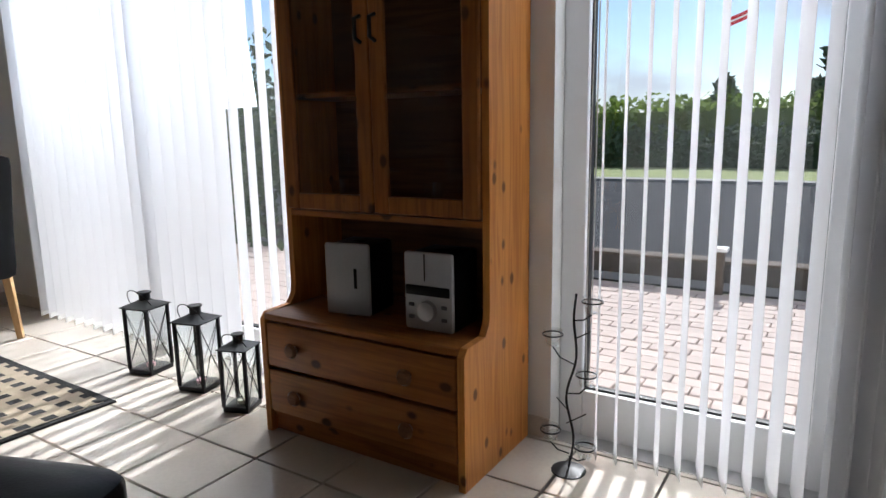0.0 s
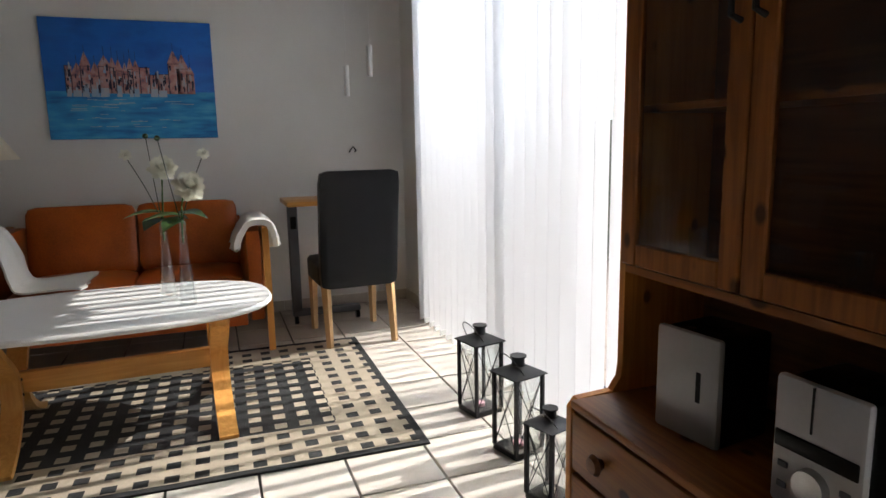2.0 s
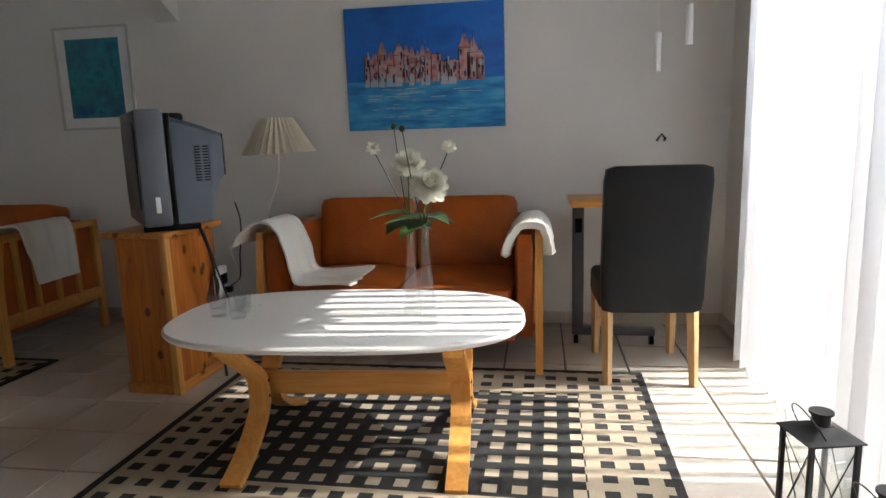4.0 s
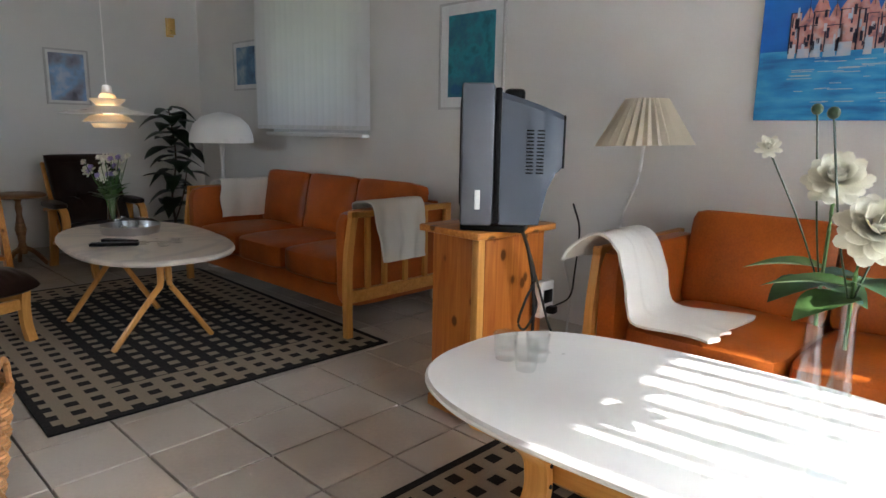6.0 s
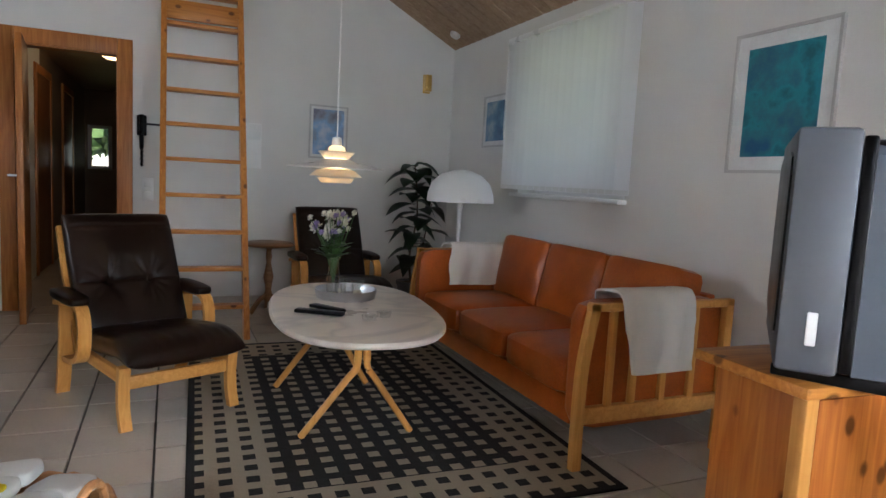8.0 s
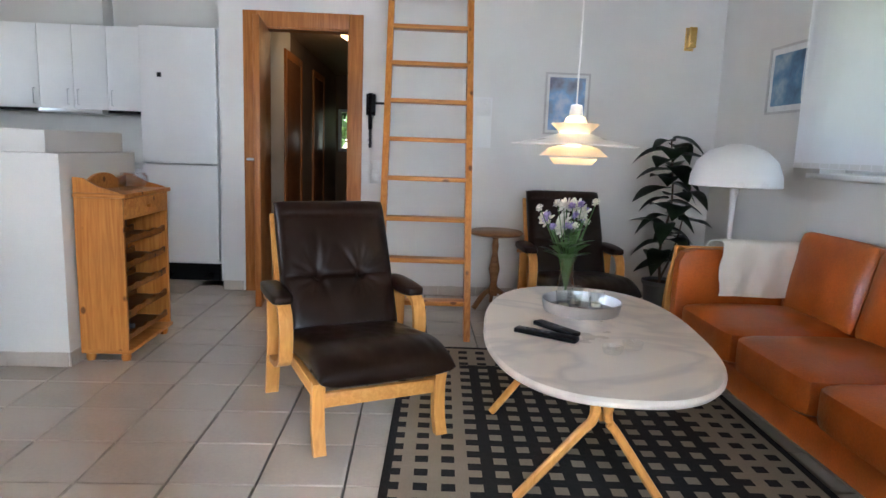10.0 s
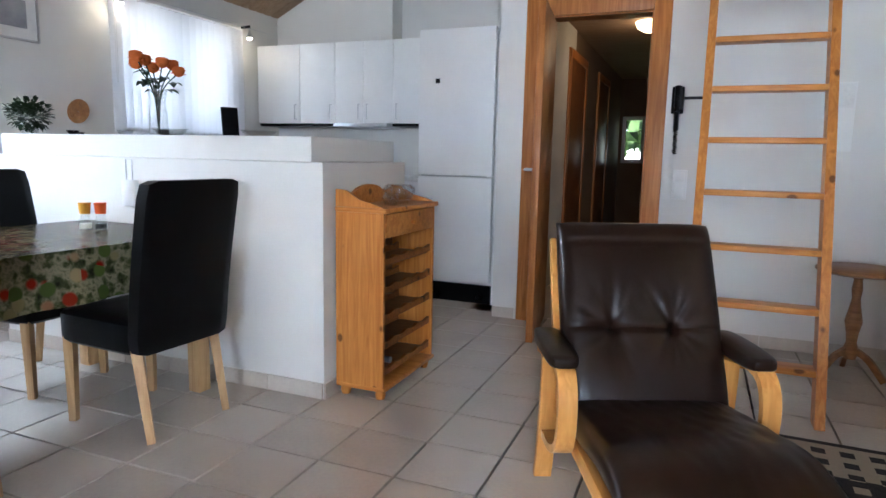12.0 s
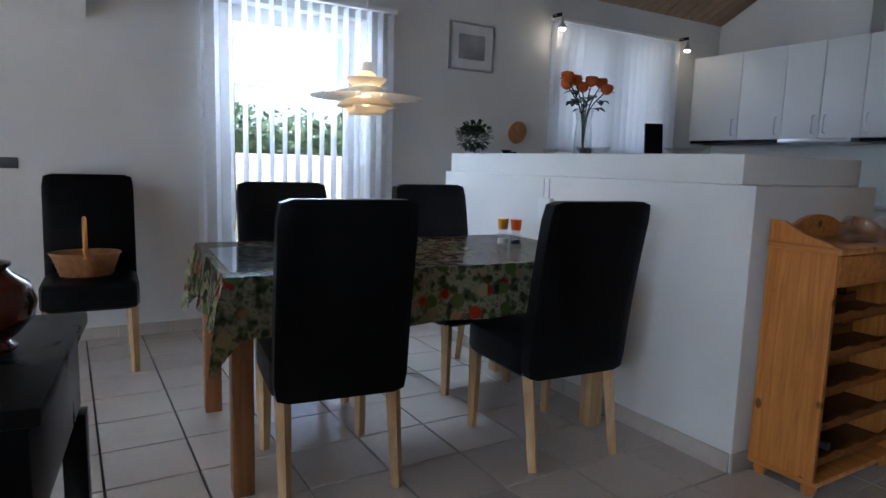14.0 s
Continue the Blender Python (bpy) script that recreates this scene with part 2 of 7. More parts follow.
def cushion(x0, x1, y0, y1, z0, z1, e=7.0, cuts=7, puff=0.0, axis=2):
    """A padded block with soft edges; puff lifts its middle along an axis."""
    bm = bmesh.new()
    bmesh.ops.create_cube(bm, size=2.0)
    bmesh.ops.subdivide_edges(bm, edges=bm.edges[:], cuts=cuts, use_grid_fill=True)
    c, h = Vector(((x0 + x1) / 2, (y0 + y1) / 2, (z0 + z1) / 2)), Vector(((x1 - x0) / 2, (y1 - y0) / 2, (z1 - z0) / 2))
    a, b2 = [i for i in range(3) if i != axis]
    for v in bm.verts:
        p = v.co
        s = (abs(p.x) ** e + abs(p.y) ** e + abs(p.z) ** e) ** (-1 / e)
        q = p * s
        q = Vector((q.x * h.x, q.y * h.y, q.z * h.z))
        if puff:
            q[axis] += puff * (1 - p[a] ** 2) * (1 - p[b2] ** 2) * (1 if p[axis] > 0 else -1) * abs(p[axis])
        v.co = c + q
    return bm


def lathe(profile, seg=24, cx=0.0, cy=0.0, bm=None):
    """A turned shape from (radius, height) pairs."""
    bm = bm or bmesh.new()
    rings = []
    for r, z in profile:
        if r < 1e-5:
            rings.append([bm.verts.new((cx, cy, z))])
        else:
            rings.append([bm.verts.new((cx + r * math.cos(2 * math.pi * i / seg), cy + r * math.sin(2 * math.pi * i / seg), z)) for i in range(seg)])
    for a, b in zip(rings, rings[1:]):
        for i in range(seg):
            j = (i + 1) % seg
            if len(a) == 1 and len(b) == 1:
                continue
            if len(a) == 1:
                bm.faces.new((a[0], b[j], b[i]))
            elif len(b) == 1:
                bm.faces.new((a[i], a[j], b[0]))
            else:
                bm.faces.new((a[i], a[j], b[j], b[i]))
    return bm


def tube(points, r, seg=8, bm=None, flat=1.0, taper=1.0):
    """A round or flattened rod along a line of points."""
    bm = bm or bmesh.new()
    pts = [Vector(p) for p in points]
    rings = []
    up = Vector((0.123, 0.31, 0.94)).normalized()
    for i, p in enumerate(pts):
        d = (pts[min(i + 1, len(pts) - 1)] - pts[max(i - 1, 0)]).normalized()
        u = d.cross(up if abs(d.dot(up)) < 0.95 else Vector((1, 0, 0))).normalized()
        w = d.cross(u)
        k = r * (1 + (taper - 1) * i / max(1, len(pts) - 1))
        rings.append([bm.verts.new(p + k * (math.cos(2 * math.pi * j / seg) * u + flat * math.sin(2 * math.pi * j / seg) * w)) for j in range(seg)])
    for a, b in zip(rings, rings[1:]):
        for j in range(seg):
            bm.faces.new((a[j], a[(j + 1) % seg], b[(j + 1) % seg], b[j]))
    bm.faces.new(rings[0][::-1])
    bm.faces.new(rings[-1])
    return bm


def curve_pts(pts, n=24):
    """A smooth line through points (Catmull-Rom)."""
    p = [Vector(q) for q in pts]
    p = [p[0] * 2 - p[1]] + p + [p[-1] * 2 - p[-2]]
    out = []
    segs = len(p) - 3
    for k in range(segs):
        a, b, c, d = p[k:k + 4]
        m = max(2, n // segs)
        for i in range(m + (k == segs - 1)):
            t = i / m
            out.append(0.5 * (2 * b + (c - a) * t + (2 * a - 5 * b + 4 * c - d) * t * t + (3 * b - a - 3 * c + d) * t ** 3))
    return out


def band(points, half, thick, axis):
    """A bent flat bar: its line of points, half its width along an axis, and its thickness."""
    bm = bmesh.new()
    pts = [Vector(p) for p in points]
    ax = Vector(axis)
    rings = []
    for i, p in enumerate(pts):
        d = (pts[min(i + 1, len(pts) - 1)] - pts[max(i - 1, 0)]).normalized()
        u = d.cross(ax).normalized() * thick / 2
        rings.append([bm.verts.new(p + a * u + b * ax * half) for a, b in ((-1, -1), (1, -1), (1, 1), (-1, 1))])
    for a, b in zip(rings, rings[1:]):
        for j in range(4):
            bm.faces.new((a[j], a[(j + 1) % 4], b[(j + 1) % 4], b[j]))
    bm.faces.new(rings[0][::-1])
    bm.faces.new(rings[-1])
    return bm


def outline_slab(pts, z0, z1, edge=0.006):
    """A slab with a closed outline and a softened rim."""
    bm = bmesh.new()
    n = len(pts)
    cx, cy = sum(p[0] for p in pts) / n, sum(p[1] for p in pts) / n
    levels = [(z0, -edge), (z0 + edge, 0), (z1 - edge, 0), (z1, -edge)]
    rings = []
    for z, o in levels:
        ring = []
        for x, y in pts:
            d = Vector((x - cx, y - cy, 0))
            q = d + d.normalized() * o
            ring.append(bm.verts.new((cx + q.x, cy + q.y, z)))
        rings.append(ring)
    for a, b in zip(rings, rings[1:]):
        for i in range(n):
            bm.faces.new((a[i], a[(i + 1) % n], b[(i + 1) % n], b[i]))
    bm.faces.new(rings[0][::-1])
    bm.faces.new(rings[-1])
    return bm


def super_oval(a, b, e, n=72):
    out = []
    for i in range(n):
        t = 2 * math.pi * i / n
        c, s = math.cos(t), math.sin(t)
        out.append((a * math.copysign(abs(c) ** (2 / e), c), b * math.copysign(abs(s) ** (2 / e), s)))
    return out


def mesh_of(name, bm, material, smooth=True):
    bmesh.ops.recalc_face_normals(bm, faces=bm.faces[:])
    me = bpy.data.meshes.new(name)
    bm.to_mesh(me)
    bm.free()
    me.materials.append(material)
    if smooth:
        me.polygons.foreach_set("use_smooth", [True] * len(me.polygons))
        me.set_sharp_from_angle(angle=radians(38))
    return me


def part(name, bm, material, parent, label=""):
    ob = new(name, mesh_of(name, bm, material))
    ob.parent = parent
    return tagged(ob, label)


def thing(name, label, category, m=None, group=""):
    ob = new(name)
    ob.empty_display_size = 0.1
    ob.matrix_world = m if m is not None else Matrix.Identity(4)
    return tagged(ob, label, category, group)


def solid(name, bm, material, label, category, m=None, group=""):
    """A thing that is one plain mesh."""
    ob = new(name, mesh_of(name, bm, material))
    if m is not None:
        ob.matrix_world = m
    return tagged(ob, label, category, group)


def structure(name, bm, material, label="", category="wall"):
    ob = new(name, mesh_of(name, bm, material))
    return tagged(ob, label, category, "", "structure")


# ---- the shell of the room ----
def wall_with_holes(name, axis, at, thick, a0, a1, top, holes, material, label):
    """An upright wall across x or y with rectangular openings (a0, a1, z0, z1) and a top given by (a, z) corners."""
    bm = bmesh.new()
    cuts = sorted({a0, a1, *[h[0] for h in holes], *[h[1] for h in holes], *[t[0] for t in top if a0 < t[0] < a1]})

    def height(a):
        for (p, zp), (q, zq) in zip(top, top[1:]):
            if p - 1e-6 <= a <= q + 1e-6:
                return zp + (zq - zp) * (a - p) / (q - p)
        return top[-1][1]

    def prism(p, q, z0, z1p, z1q):
        lo, hi = (at, at + thick)
        co = []
        for d in (lo, hi):
            for a, z in ((p, z0), (q, z0), (q, z1q), (p, z1p)):
                co.append(bm.verts.new((a, d, z) if axis == "x" else (d, a, z)))
        for f in ((0, 1, 2, 3), (7, 6, 5, 4), (0, 4, 5, 1), (1, 5, 6, 2), (2, 6, 7, 3), (3, 7, 4, 0)):
            bm.faces.new([co[i] for i in f])

    for p, q in zip(cuts, cuts[1:]):
        spans = sorted([(h[2], h[3]) for h in holes if h[0] <= p + 1e-6 and h[1] >= q - 1e-6])
        z = 0.0
        for b0, b1 in spans:
            if b0 > z + 1e-6:
                prism(p, q, z, b0, b0)
            z = b1
        prism(p, q, z, height(p), height(q))
    return structure(name, bm, material, label)


gable = [(W - 0.3, EAVE_W - 0.16), (RIDGE_X, RIDGE_Z), (E + 0.3, EAVE_E - 0.16)]
WIN1, WIN2 = (-3.12, -0.86), (0.18, 1.95)
wall_with_holes("wall_north", "x", N, 0.20, W - 0.3, E + 0.3, gable, [(*WIN1, 0.0, HEAD), (*WIN2, 0.0, HEAD)], WALL, "pale plastered wall with glazed garden doors")
wall_with_holes("wall_west", "y", W - 0.3, 0.3, S - 0.12, N, [(S - 0.12, EAVE_W), (N, EAVE_W)], [(-3.42, -2.16, 1.10, 2.18)], WALL, "pale plastered wall with pictures and a small window")
wall_with_holes("wall_east", "y", E, 0.3, K, N, [(K, EAVE_E), (N, EAVE_E)], [(-2.76, -1.76, 0.0, 2.10), (-5.82, -4.52, 1.22, 2.28)], WALL, "pale plastered wall with a garden door and a kitchen window")
wall_with_holes("wall_south", "x", S - 0.12, 0.12, W - 0.3, 0.055, gable, [(-0.93, -0.20, 0.0, 2.03)], WALL, "pale plastered gable wall behind the ladder")
structure("wall_kitchen_return", boxes((-0.065, 0.055, K - 0.2, S - 0.12, 0, 4.2)), WALL, "pale plastered return wall beside the fridge")
wall_with_holes("wall_kitchen", "x", K - 0.2, 0.2, 0.055, E + 0.3, gable, [], WALL, "pale plastered kitchen wall")


def roof_slab(name, x0, z0, x1, z1, y0, y1, material):
    bm = bmesh.new()
    v = [bm.verts.new(p) for p in ((x0, y0, z0), (x1, y0, z1), (x1, y1, z1), (x0, y1, z0), (x0, y0, z0 + 0.2), (x1, y0, z1 + 0.2), (x1, y1, z1 + 0.2), (x0, y1, z0 + 0.2))]
    for f in ((0, 1, 2, 3), (7, 6, 5, 4), (0, 4, 5, 1), (1, 5, 6, 2), (2, 6, 7, 3), (3, 7, 4, 0)):
        bm.faces.new([v[i] for i in f])
    # board joints as thin battens proud of the boards
    n = int(abs(y1 - y0) / 0.12)
    for i in range(n):
        y = y0 + (i + 0.5) * (y1 - y0) / n
        w = 0.048
        q = [bm.verts.new(p) for p in ((x0, y - w, z0 - 0.006), (x1, y - w, z1 - 0.006), (x1, y + w, z1 - 0.006), (x0, y + w, z0 - 0.006), (x0, y - w, z0 + 0.001), (x1, y - w, z1 + 0.001), (x1, y + w, z1 + 0.001), (x0, y + w, z0 + 0.001))]
        for f in ((3, 2, 1, 0), (0, 1, 5, 4), (1, 2, 6, 5), (2, 3, 7, 6), (3, 0, 4, 7)):
            bm.faces.new([q[k] for k in f])
    return structure(name, bm, material, "sloping ceiling of pale wooden boards", "ceiling")


KW = (RIDGE_Z - EAVE_W) / (RIDGE_X - W)
KE = (RIDGE_Z - EAVE_E) / (E - RIDGE_X)
roof_slab("ceiling", W - 0.6, EAVE_W - 0.6 * KW, RIDGE_X, RIDGE_Z, K - 0.6, N + 0.75, CEILWOOD)
roof_slab("ceiling", E + 0.6, EAVE_E - 0.6 * KE, RIDGE_X, RIDGE_Z, K - 0.6, N + 0.75, CEILWOOD)


def rafter(x0, z0, x1, z1, y, d=0.49, name="beam"):
    bm = bmesh.new()
    v = [bm.verts.new(p) for p in ((x0, y, z0), (x1, y, z1), (x1, y, z1 - d), (x0, y, z0 - d), (x0, y + 0.14, z0), (x1, y + 0.14, z1), (x1, y + 0.14, z1 - d), (x0, y + 0.14, z0 - d))]
    for f in ((0, 1, 2, 3), (7, 6, 5, 4), (0, 4, 5, 1), (1, 5, 6, 2), (2, 6, 7, 3), (3, 7, 4, 0)):
        bm.faces.new([v[i] for i in f])
    return structure(name, bm, WALL, "white boxed rafter under the sloping ceiling", "beam")


rafter(W - 0.02, EAVE_W - 0.02, RIDGE_X, RIDGE_Z, -0.695)
rafter(E + 0.02, EAVE_E - 0.02, RIDGE_X, RIDGE_Z, -1.03, 0.68)
structure("pillar", rounded(-0.92, -0.76, -0.52, -0.36, 0, 3.93, 0.006), WHITE, "white square pillar under the boxed rafter", "pillar")

# skirting of cut tiles
def skirt(name, x0, x1, y0, y1):
    bm = bmesh.new()
    along_x = x1 - x0 > y1 - y0
    a0, a1 = (x0, x1) if along_x else (y0, y1)
    n = max(1, round((a1 - a0) / 0.303))
    for i in range(n):
        p, q = a0 + (a1 - a0) * i / n + 0.0015, a0 + (a1 - a0) * (i + 1) / n - 0.0015
        if along_x:
            box(bm, p, q, y0, y1, 0.002, 0.075)
        else:
            box(bm, x0, x1, p, q, 0.002, 0.075)
    return structure(name, bm, SKIRT, "beige tile skirting", "baseboard")


skirt("baseboard", W, W + 0.009, S, N)
skirt("baseboard", W + 0.01, -1.03, S, S + 0.009)
skirt("baseboard", -0.10, 0.055, S, S + 0.009)
skirt("baseboard", E - 0.009, E, -1.72, N)
skirt("baseboard", E - 0.009, E, K, -2.80)
skirt("baseboard", W + 0.01, WIN1[0], N - 0.009, N)
skirt("baseboard", WIN1[1], WIN2[0], N - 0.009, N)
skirt("baseboard", WIN2[1], E - 0.01, N - 0.009, N)


# ---- windows and garden doors ----
def glazed(name, axis, at, panes, z0, z1, label, rail=0.075, low=0.14, handle=False):
    """A row of framed panes in an opening: panes are (a0, a1) spans along the wall."""
    w = thing(name, label, "window")
    tagged(w, kind="structure")

    def bx(a0, a1, d0, d1, q0, q1):
        return boxes((a0, a1, at + d0, at + d1, q0, q1)) if axis == "x" else boxes((at + d0, at + d1, a0, a1, q0, q1))

    for a0, a1 in panes:
        bm = bmesh.new()
        for s in ((a0, a0 + rail, z0, z1), (a1 - rail, a1, z0, z1), (a0 + rail, a1 - rail, z1 - rail, z1), (a0 + rail, a1 - rail, z0, z0 + low)):
            if axis == "x":
                box(bm, s[0], s[1], at, at + 0.07, s[2], s[3])
            else:
                box(bm, at, at + 0.07, s[0], s[1], s[2], s[3])
        bmesh.ops.bevel(bm, geom=bm.edges[:], offset=0.004, segments=1, affect="EDGES")
        fr = part("window_frame", bm, ALU, w)
        gk = part("gasket", bx(a0 + rail - 0.002, a0 + rail + 0.008, 0.02, 0.05, z0 + low, z1 - rail), RUBBER, fr)
        part("gasket", bx(a1 - rail - 0.008, a1 - rail + 0.002, 0.02, 0.05, z0 + low, z1 - rail), RUBBER, fr)
        part("gasket", bx(a0 + rail, a1 - rail, 0.02, 0.05, z0 + low - 0.002, z0 + low + 0.008), RUBBER, fr)
        gl = part("pane", bx(a0 + rail, a1 - rail, 0.032, 0.038, z0 + low, z1 - rail), PANE, w)
        gl.visible_shadow = False
    if handle:
        a = panes[0][0] + 0.035
        hb = tube([(at - 0.004, a, 1.05), (at - 0.05, a, 1.05), (at - 0.05, a, 0.95)], 0.009) if axis == "y" else tube([(a, at - 0.004, 1.05), (a, at - 0.05, 1.05), (a, at - 0.05, 0.95)], 0.009)
        part("door_handle", hb, GREY_M, w)
    return w


glazed("window_1", "x", N + 0.08, [(-3.12, -1.97), (-1.97, -0.86)], 0.0, HEAD, "white framed glazed garden doors behind vertical blinds", 0.05)
glazed("window_2", "x", N + 0.08, [(0.18, 1.045), (1.045, 1.95)], 0.0, HEAD, "white framed glazed garden door behind open vertical blinds", 0.085, 0.17)
glazed("window_3", "y", E + 0.12, [(-2.76, -1.76)], 0.0, 2.10, "white framed glazed garden door beside the dining table", 0.11, 0.2, True)
glazed("window_4", "y", E + 0.12, [(-5.82, -5.17), (-5.17, -4.52)], 1.22, 2.28, "white framed kitchen window behind a vertical blind", 0.06, 0.06)
glazed("window_5", "y", W - 0.22, [(-3.42, -2.16)], 1.10, 2.18, "white framed window behind a vertical blind", 0.06, 0.06)
structure("window_sill", rounded(W - 0.15, W + 0.07, -3.44, -2.14, 1.07, 1.098, 0.006), WHITE, "white painted window sill", "sill")
structure("window_sill", rounded(E - 0.06, E + 0.12, -5.86, -4.48, 1.19, 1.218, 0.006), WHITE, "white painted kitchen window sill", "sill")
structure("threshold", boxes((WIN1[0], WIN1[1], N - 0.0, N + 0.08, -0.05, 0.004)), GREY_M, "metal door threshold", "threshold")
structure("threshold", boxes((WIN2[0], WIN2[1], N - 0.0, N + 0.08, -0.05, 0.004)), GREY_M, "metal door threshold", "threshold")


# ---- vertical blinds ----
def slat_mesh(width, height):
    bm = bmesh.new()
    n = 4
    v0, v1 = [], []
    for i in range(n + 1):
        t = i / n * 2 - 1
        x, y = t * width / 2, 0.006 * (1 - t * t)
        v0.append(bm.verts.new((x, y, 0)))
        v1.append(bm.verts.new((x, y, height)))
    for i in range(n):
        bm.faces.new((v0[i], v0[i + 1], v1[i + 1], v1[i]))
    r = bmesh.ops.extrude_face_region(bm, geom=bm.faces[:])
    for g in r["geom"]:
        if isinstance(g, bmesh.types.BMVert):
            g.co.y -= 0.0012
    return mesh_of("slat", bm, BLIND)


def blind(label, origin, along, length, z0, z1, angle, width=0.127, step=0.1, wobble=4.0, bunch=0.0, rail_gap=0.01, opened=0.0):
    """Vertical louvres hung from a rail; angle: their turn from the wall's normal in degrees; bunch: the length at the far end where they hang stacked."""
    o, a = Vector(origin), Vector(along).normalized()
    base = math.degrees(math.atan2(a.y, a.x))
    b = thing("vertical_blind", label, "blind", pose(o.x, o.y, 0, 0, 0, base))
    part("headrail", rounded(-0.02, length + 0.02, -0.022, 0.022, z1 + rail_gap, z1 + rail_gap + 0.035, 0.004), PLASTIC_W, b)
    me = slat_mesh(width, z1 - z0)
    wt = mesh_of("weight", boxes((-width * 0.45, width * 0.45, -0.003, 0.003, 0.004, 0.03)), PLASTIC_W)
    x, k = step / 2, 0
    while x < length:
        stacked = x > length - bunch
        turn = 90 + angle + (12 if x > length - opened else 0) + random.uniform(-wobble, wobble) + (random.uniform(-14, 14) if stacked else 0)
        s = new("slat", me)
        s.parent = b
        s.matrix_basis = pose(x, 0, z0, 0, random.uniform(-0.12, 0.12), turn)
        w_ = new("weight", wt)
        w_.parent = s
        x += step * (0.33 if stacked else 1.0)
        k += 1
    chain = curve_pts([(0.01, -0.03, z1), (0.0, -0.032, z0 + 0.5), (0.015, -0.03, z0 + 0.42), (0.02, -0.032, z1)], 20)
    part("bead_chain", tube(chain, 0.0022, 5), PLASTIC_W, b)
    return b


random.seed(3)
blind("white fabric vertical blind, half open, before the garden doors", (-3.16, N - 0.06, 0), (1, 0, 0), 2.36, 0.02, 2.30, 20.5, wobble=1.2, step=0.096, opened=0.55)
blind("white fabric vertical blind, open, bunched at one side", (0.335, N - 0.06, 0), (1, 0, 0), 0.94, 0.03, 2.30, 17.5, wobble=1.5, bunch=0.30, step=0.064)
blind("white fabric vertical blind, open, before the second door pane", (1.34, N - 0.06, 0), (1, 0, 0), 0.66, 0.03, 2.30, 25.0, wobble=3.0)
blind("white fabric vertical blind, drawn open on both sides of the door", (E - 0.06, -1.60, 0), (0, -1, 0), 1.34, 0.02, 2.14, 4.0, 0.089, 0.085)
blind("white fabric vertical blind before the kitchen window", (E - 0.06, -4.40, 0), (0, -1, 0), 1.52, 1.25, 2.30, 38.0, 0.089, 0.08)
blind("closed white fabric vertical blind hanging before the window", (W + 0.09, -3.49, 0), (0, 1, 0), 1.44, 1.125, 2.21, -48.0, 0.089, 0.08)

# ---- door to the hall ----
door = thing("door_1", "warm brown wooden door frame with a glossy finish", "door")
tagged(door, kind="structure")
part("door_frame", boxes((-0.93, -0.895, S - 0.13, S + 0.004, 0, 2.03), (-0.235, -0.20, S - 0.13, S + 0.004, 0, 2.03), (-0.895, -0.235, S - 0.13, S + 0.004, 1.995, 2.03)), TRIM, door)
for nm, bx in (("architrave", (-1.01, -0.905, S, S + 0.018, 0, 2.12)), ("architrave", (-0.225, -0.12, S, S + 0.018, 0, 2.12)), ("architrave", (-0.905, -0.225, S, S + 0.018, 2.005, 2.12))):
    part(nm, rounded(*bx, 0.005), TRIM, door)
leaf = thing("door_leaf", "brown wooden panel door standing open into the hall", "door", pose(-0.245, S - 0.14, 0, 0, 0, -83))
part("leaf", rounded(-0.70, 0.0, -0.042, 0.0, 0.01, 1.99, 0.004), TRIM, leaf)
for q0, q1 in ((0.12, 0.85), (1.0, 1.85)):
    part("panel", rounded(-0.60, -0.10, 0.0, 0.008, q0, q1, 0.004), TRIM, leaf)
part("door_handle", tube([(-0.64, 0.0, 1.04), (-0.64, 0.05, 1.04), (-0.53, 0.05, 1.04)], 0.009), GREY_M, leaf)

# the hall beyond
structure("floor_hall", boxes((-1.35, 0.3, -10.6, S - 0.12, -0.06, 0.0)), TILE, "beige tiled hall floor", "floor")
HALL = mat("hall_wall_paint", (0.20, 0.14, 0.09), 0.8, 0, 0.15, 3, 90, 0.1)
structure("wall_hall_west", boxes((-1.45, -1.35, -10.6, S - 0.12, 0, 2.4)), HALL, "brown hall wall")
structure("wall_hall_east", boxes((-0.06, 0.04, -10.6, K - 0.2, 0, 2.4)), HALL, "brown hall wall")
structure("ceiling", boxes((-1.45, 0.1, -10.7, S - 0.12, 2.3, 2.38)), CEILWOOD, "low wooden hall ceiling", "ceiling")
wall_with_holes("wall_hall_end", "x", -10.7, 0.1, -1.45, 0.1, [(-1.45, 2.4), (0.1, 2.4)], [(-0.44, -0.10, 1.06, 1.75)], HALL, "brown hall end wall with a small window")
glazed("window_6", "x", -10.66, [(-0.44, -0.10)], 1.06, 1.75, "small window at the end of the hall", 0.05, 0.05)
for y0 in (-6.55, -8.3):
    d2 = thing("door_2", "brown wooden door in the hall wall", "door")
    tagged(d2, kind="structure")
    part("architrave", rounded(-0.085, -0.06, y0, y0 + 0.08, 0, 2.1, 0.004), TRIM, d2)
    part("architrave", rounded(-0.085, -0.06, y0 - 0.86, y0 - 0.78, 0, 2.1, 0.004), TRIM, d2)
    part("architrave", rounded(-0.085, -0.06, y0 - 0.78, y0, 2.02, 2.1, 0.004), TRIM, d2)
    part("leaf", rounded(-0.075, -0.062, y0 - 0.78, y0, 0.01, 2.02, 0.003), DARKWOOD, d2)
hl = thing("hall_lamp", "round glass ceiling lamp, lit, in the hall", "lamp", pose(-0.75, -6.6, 2.3))
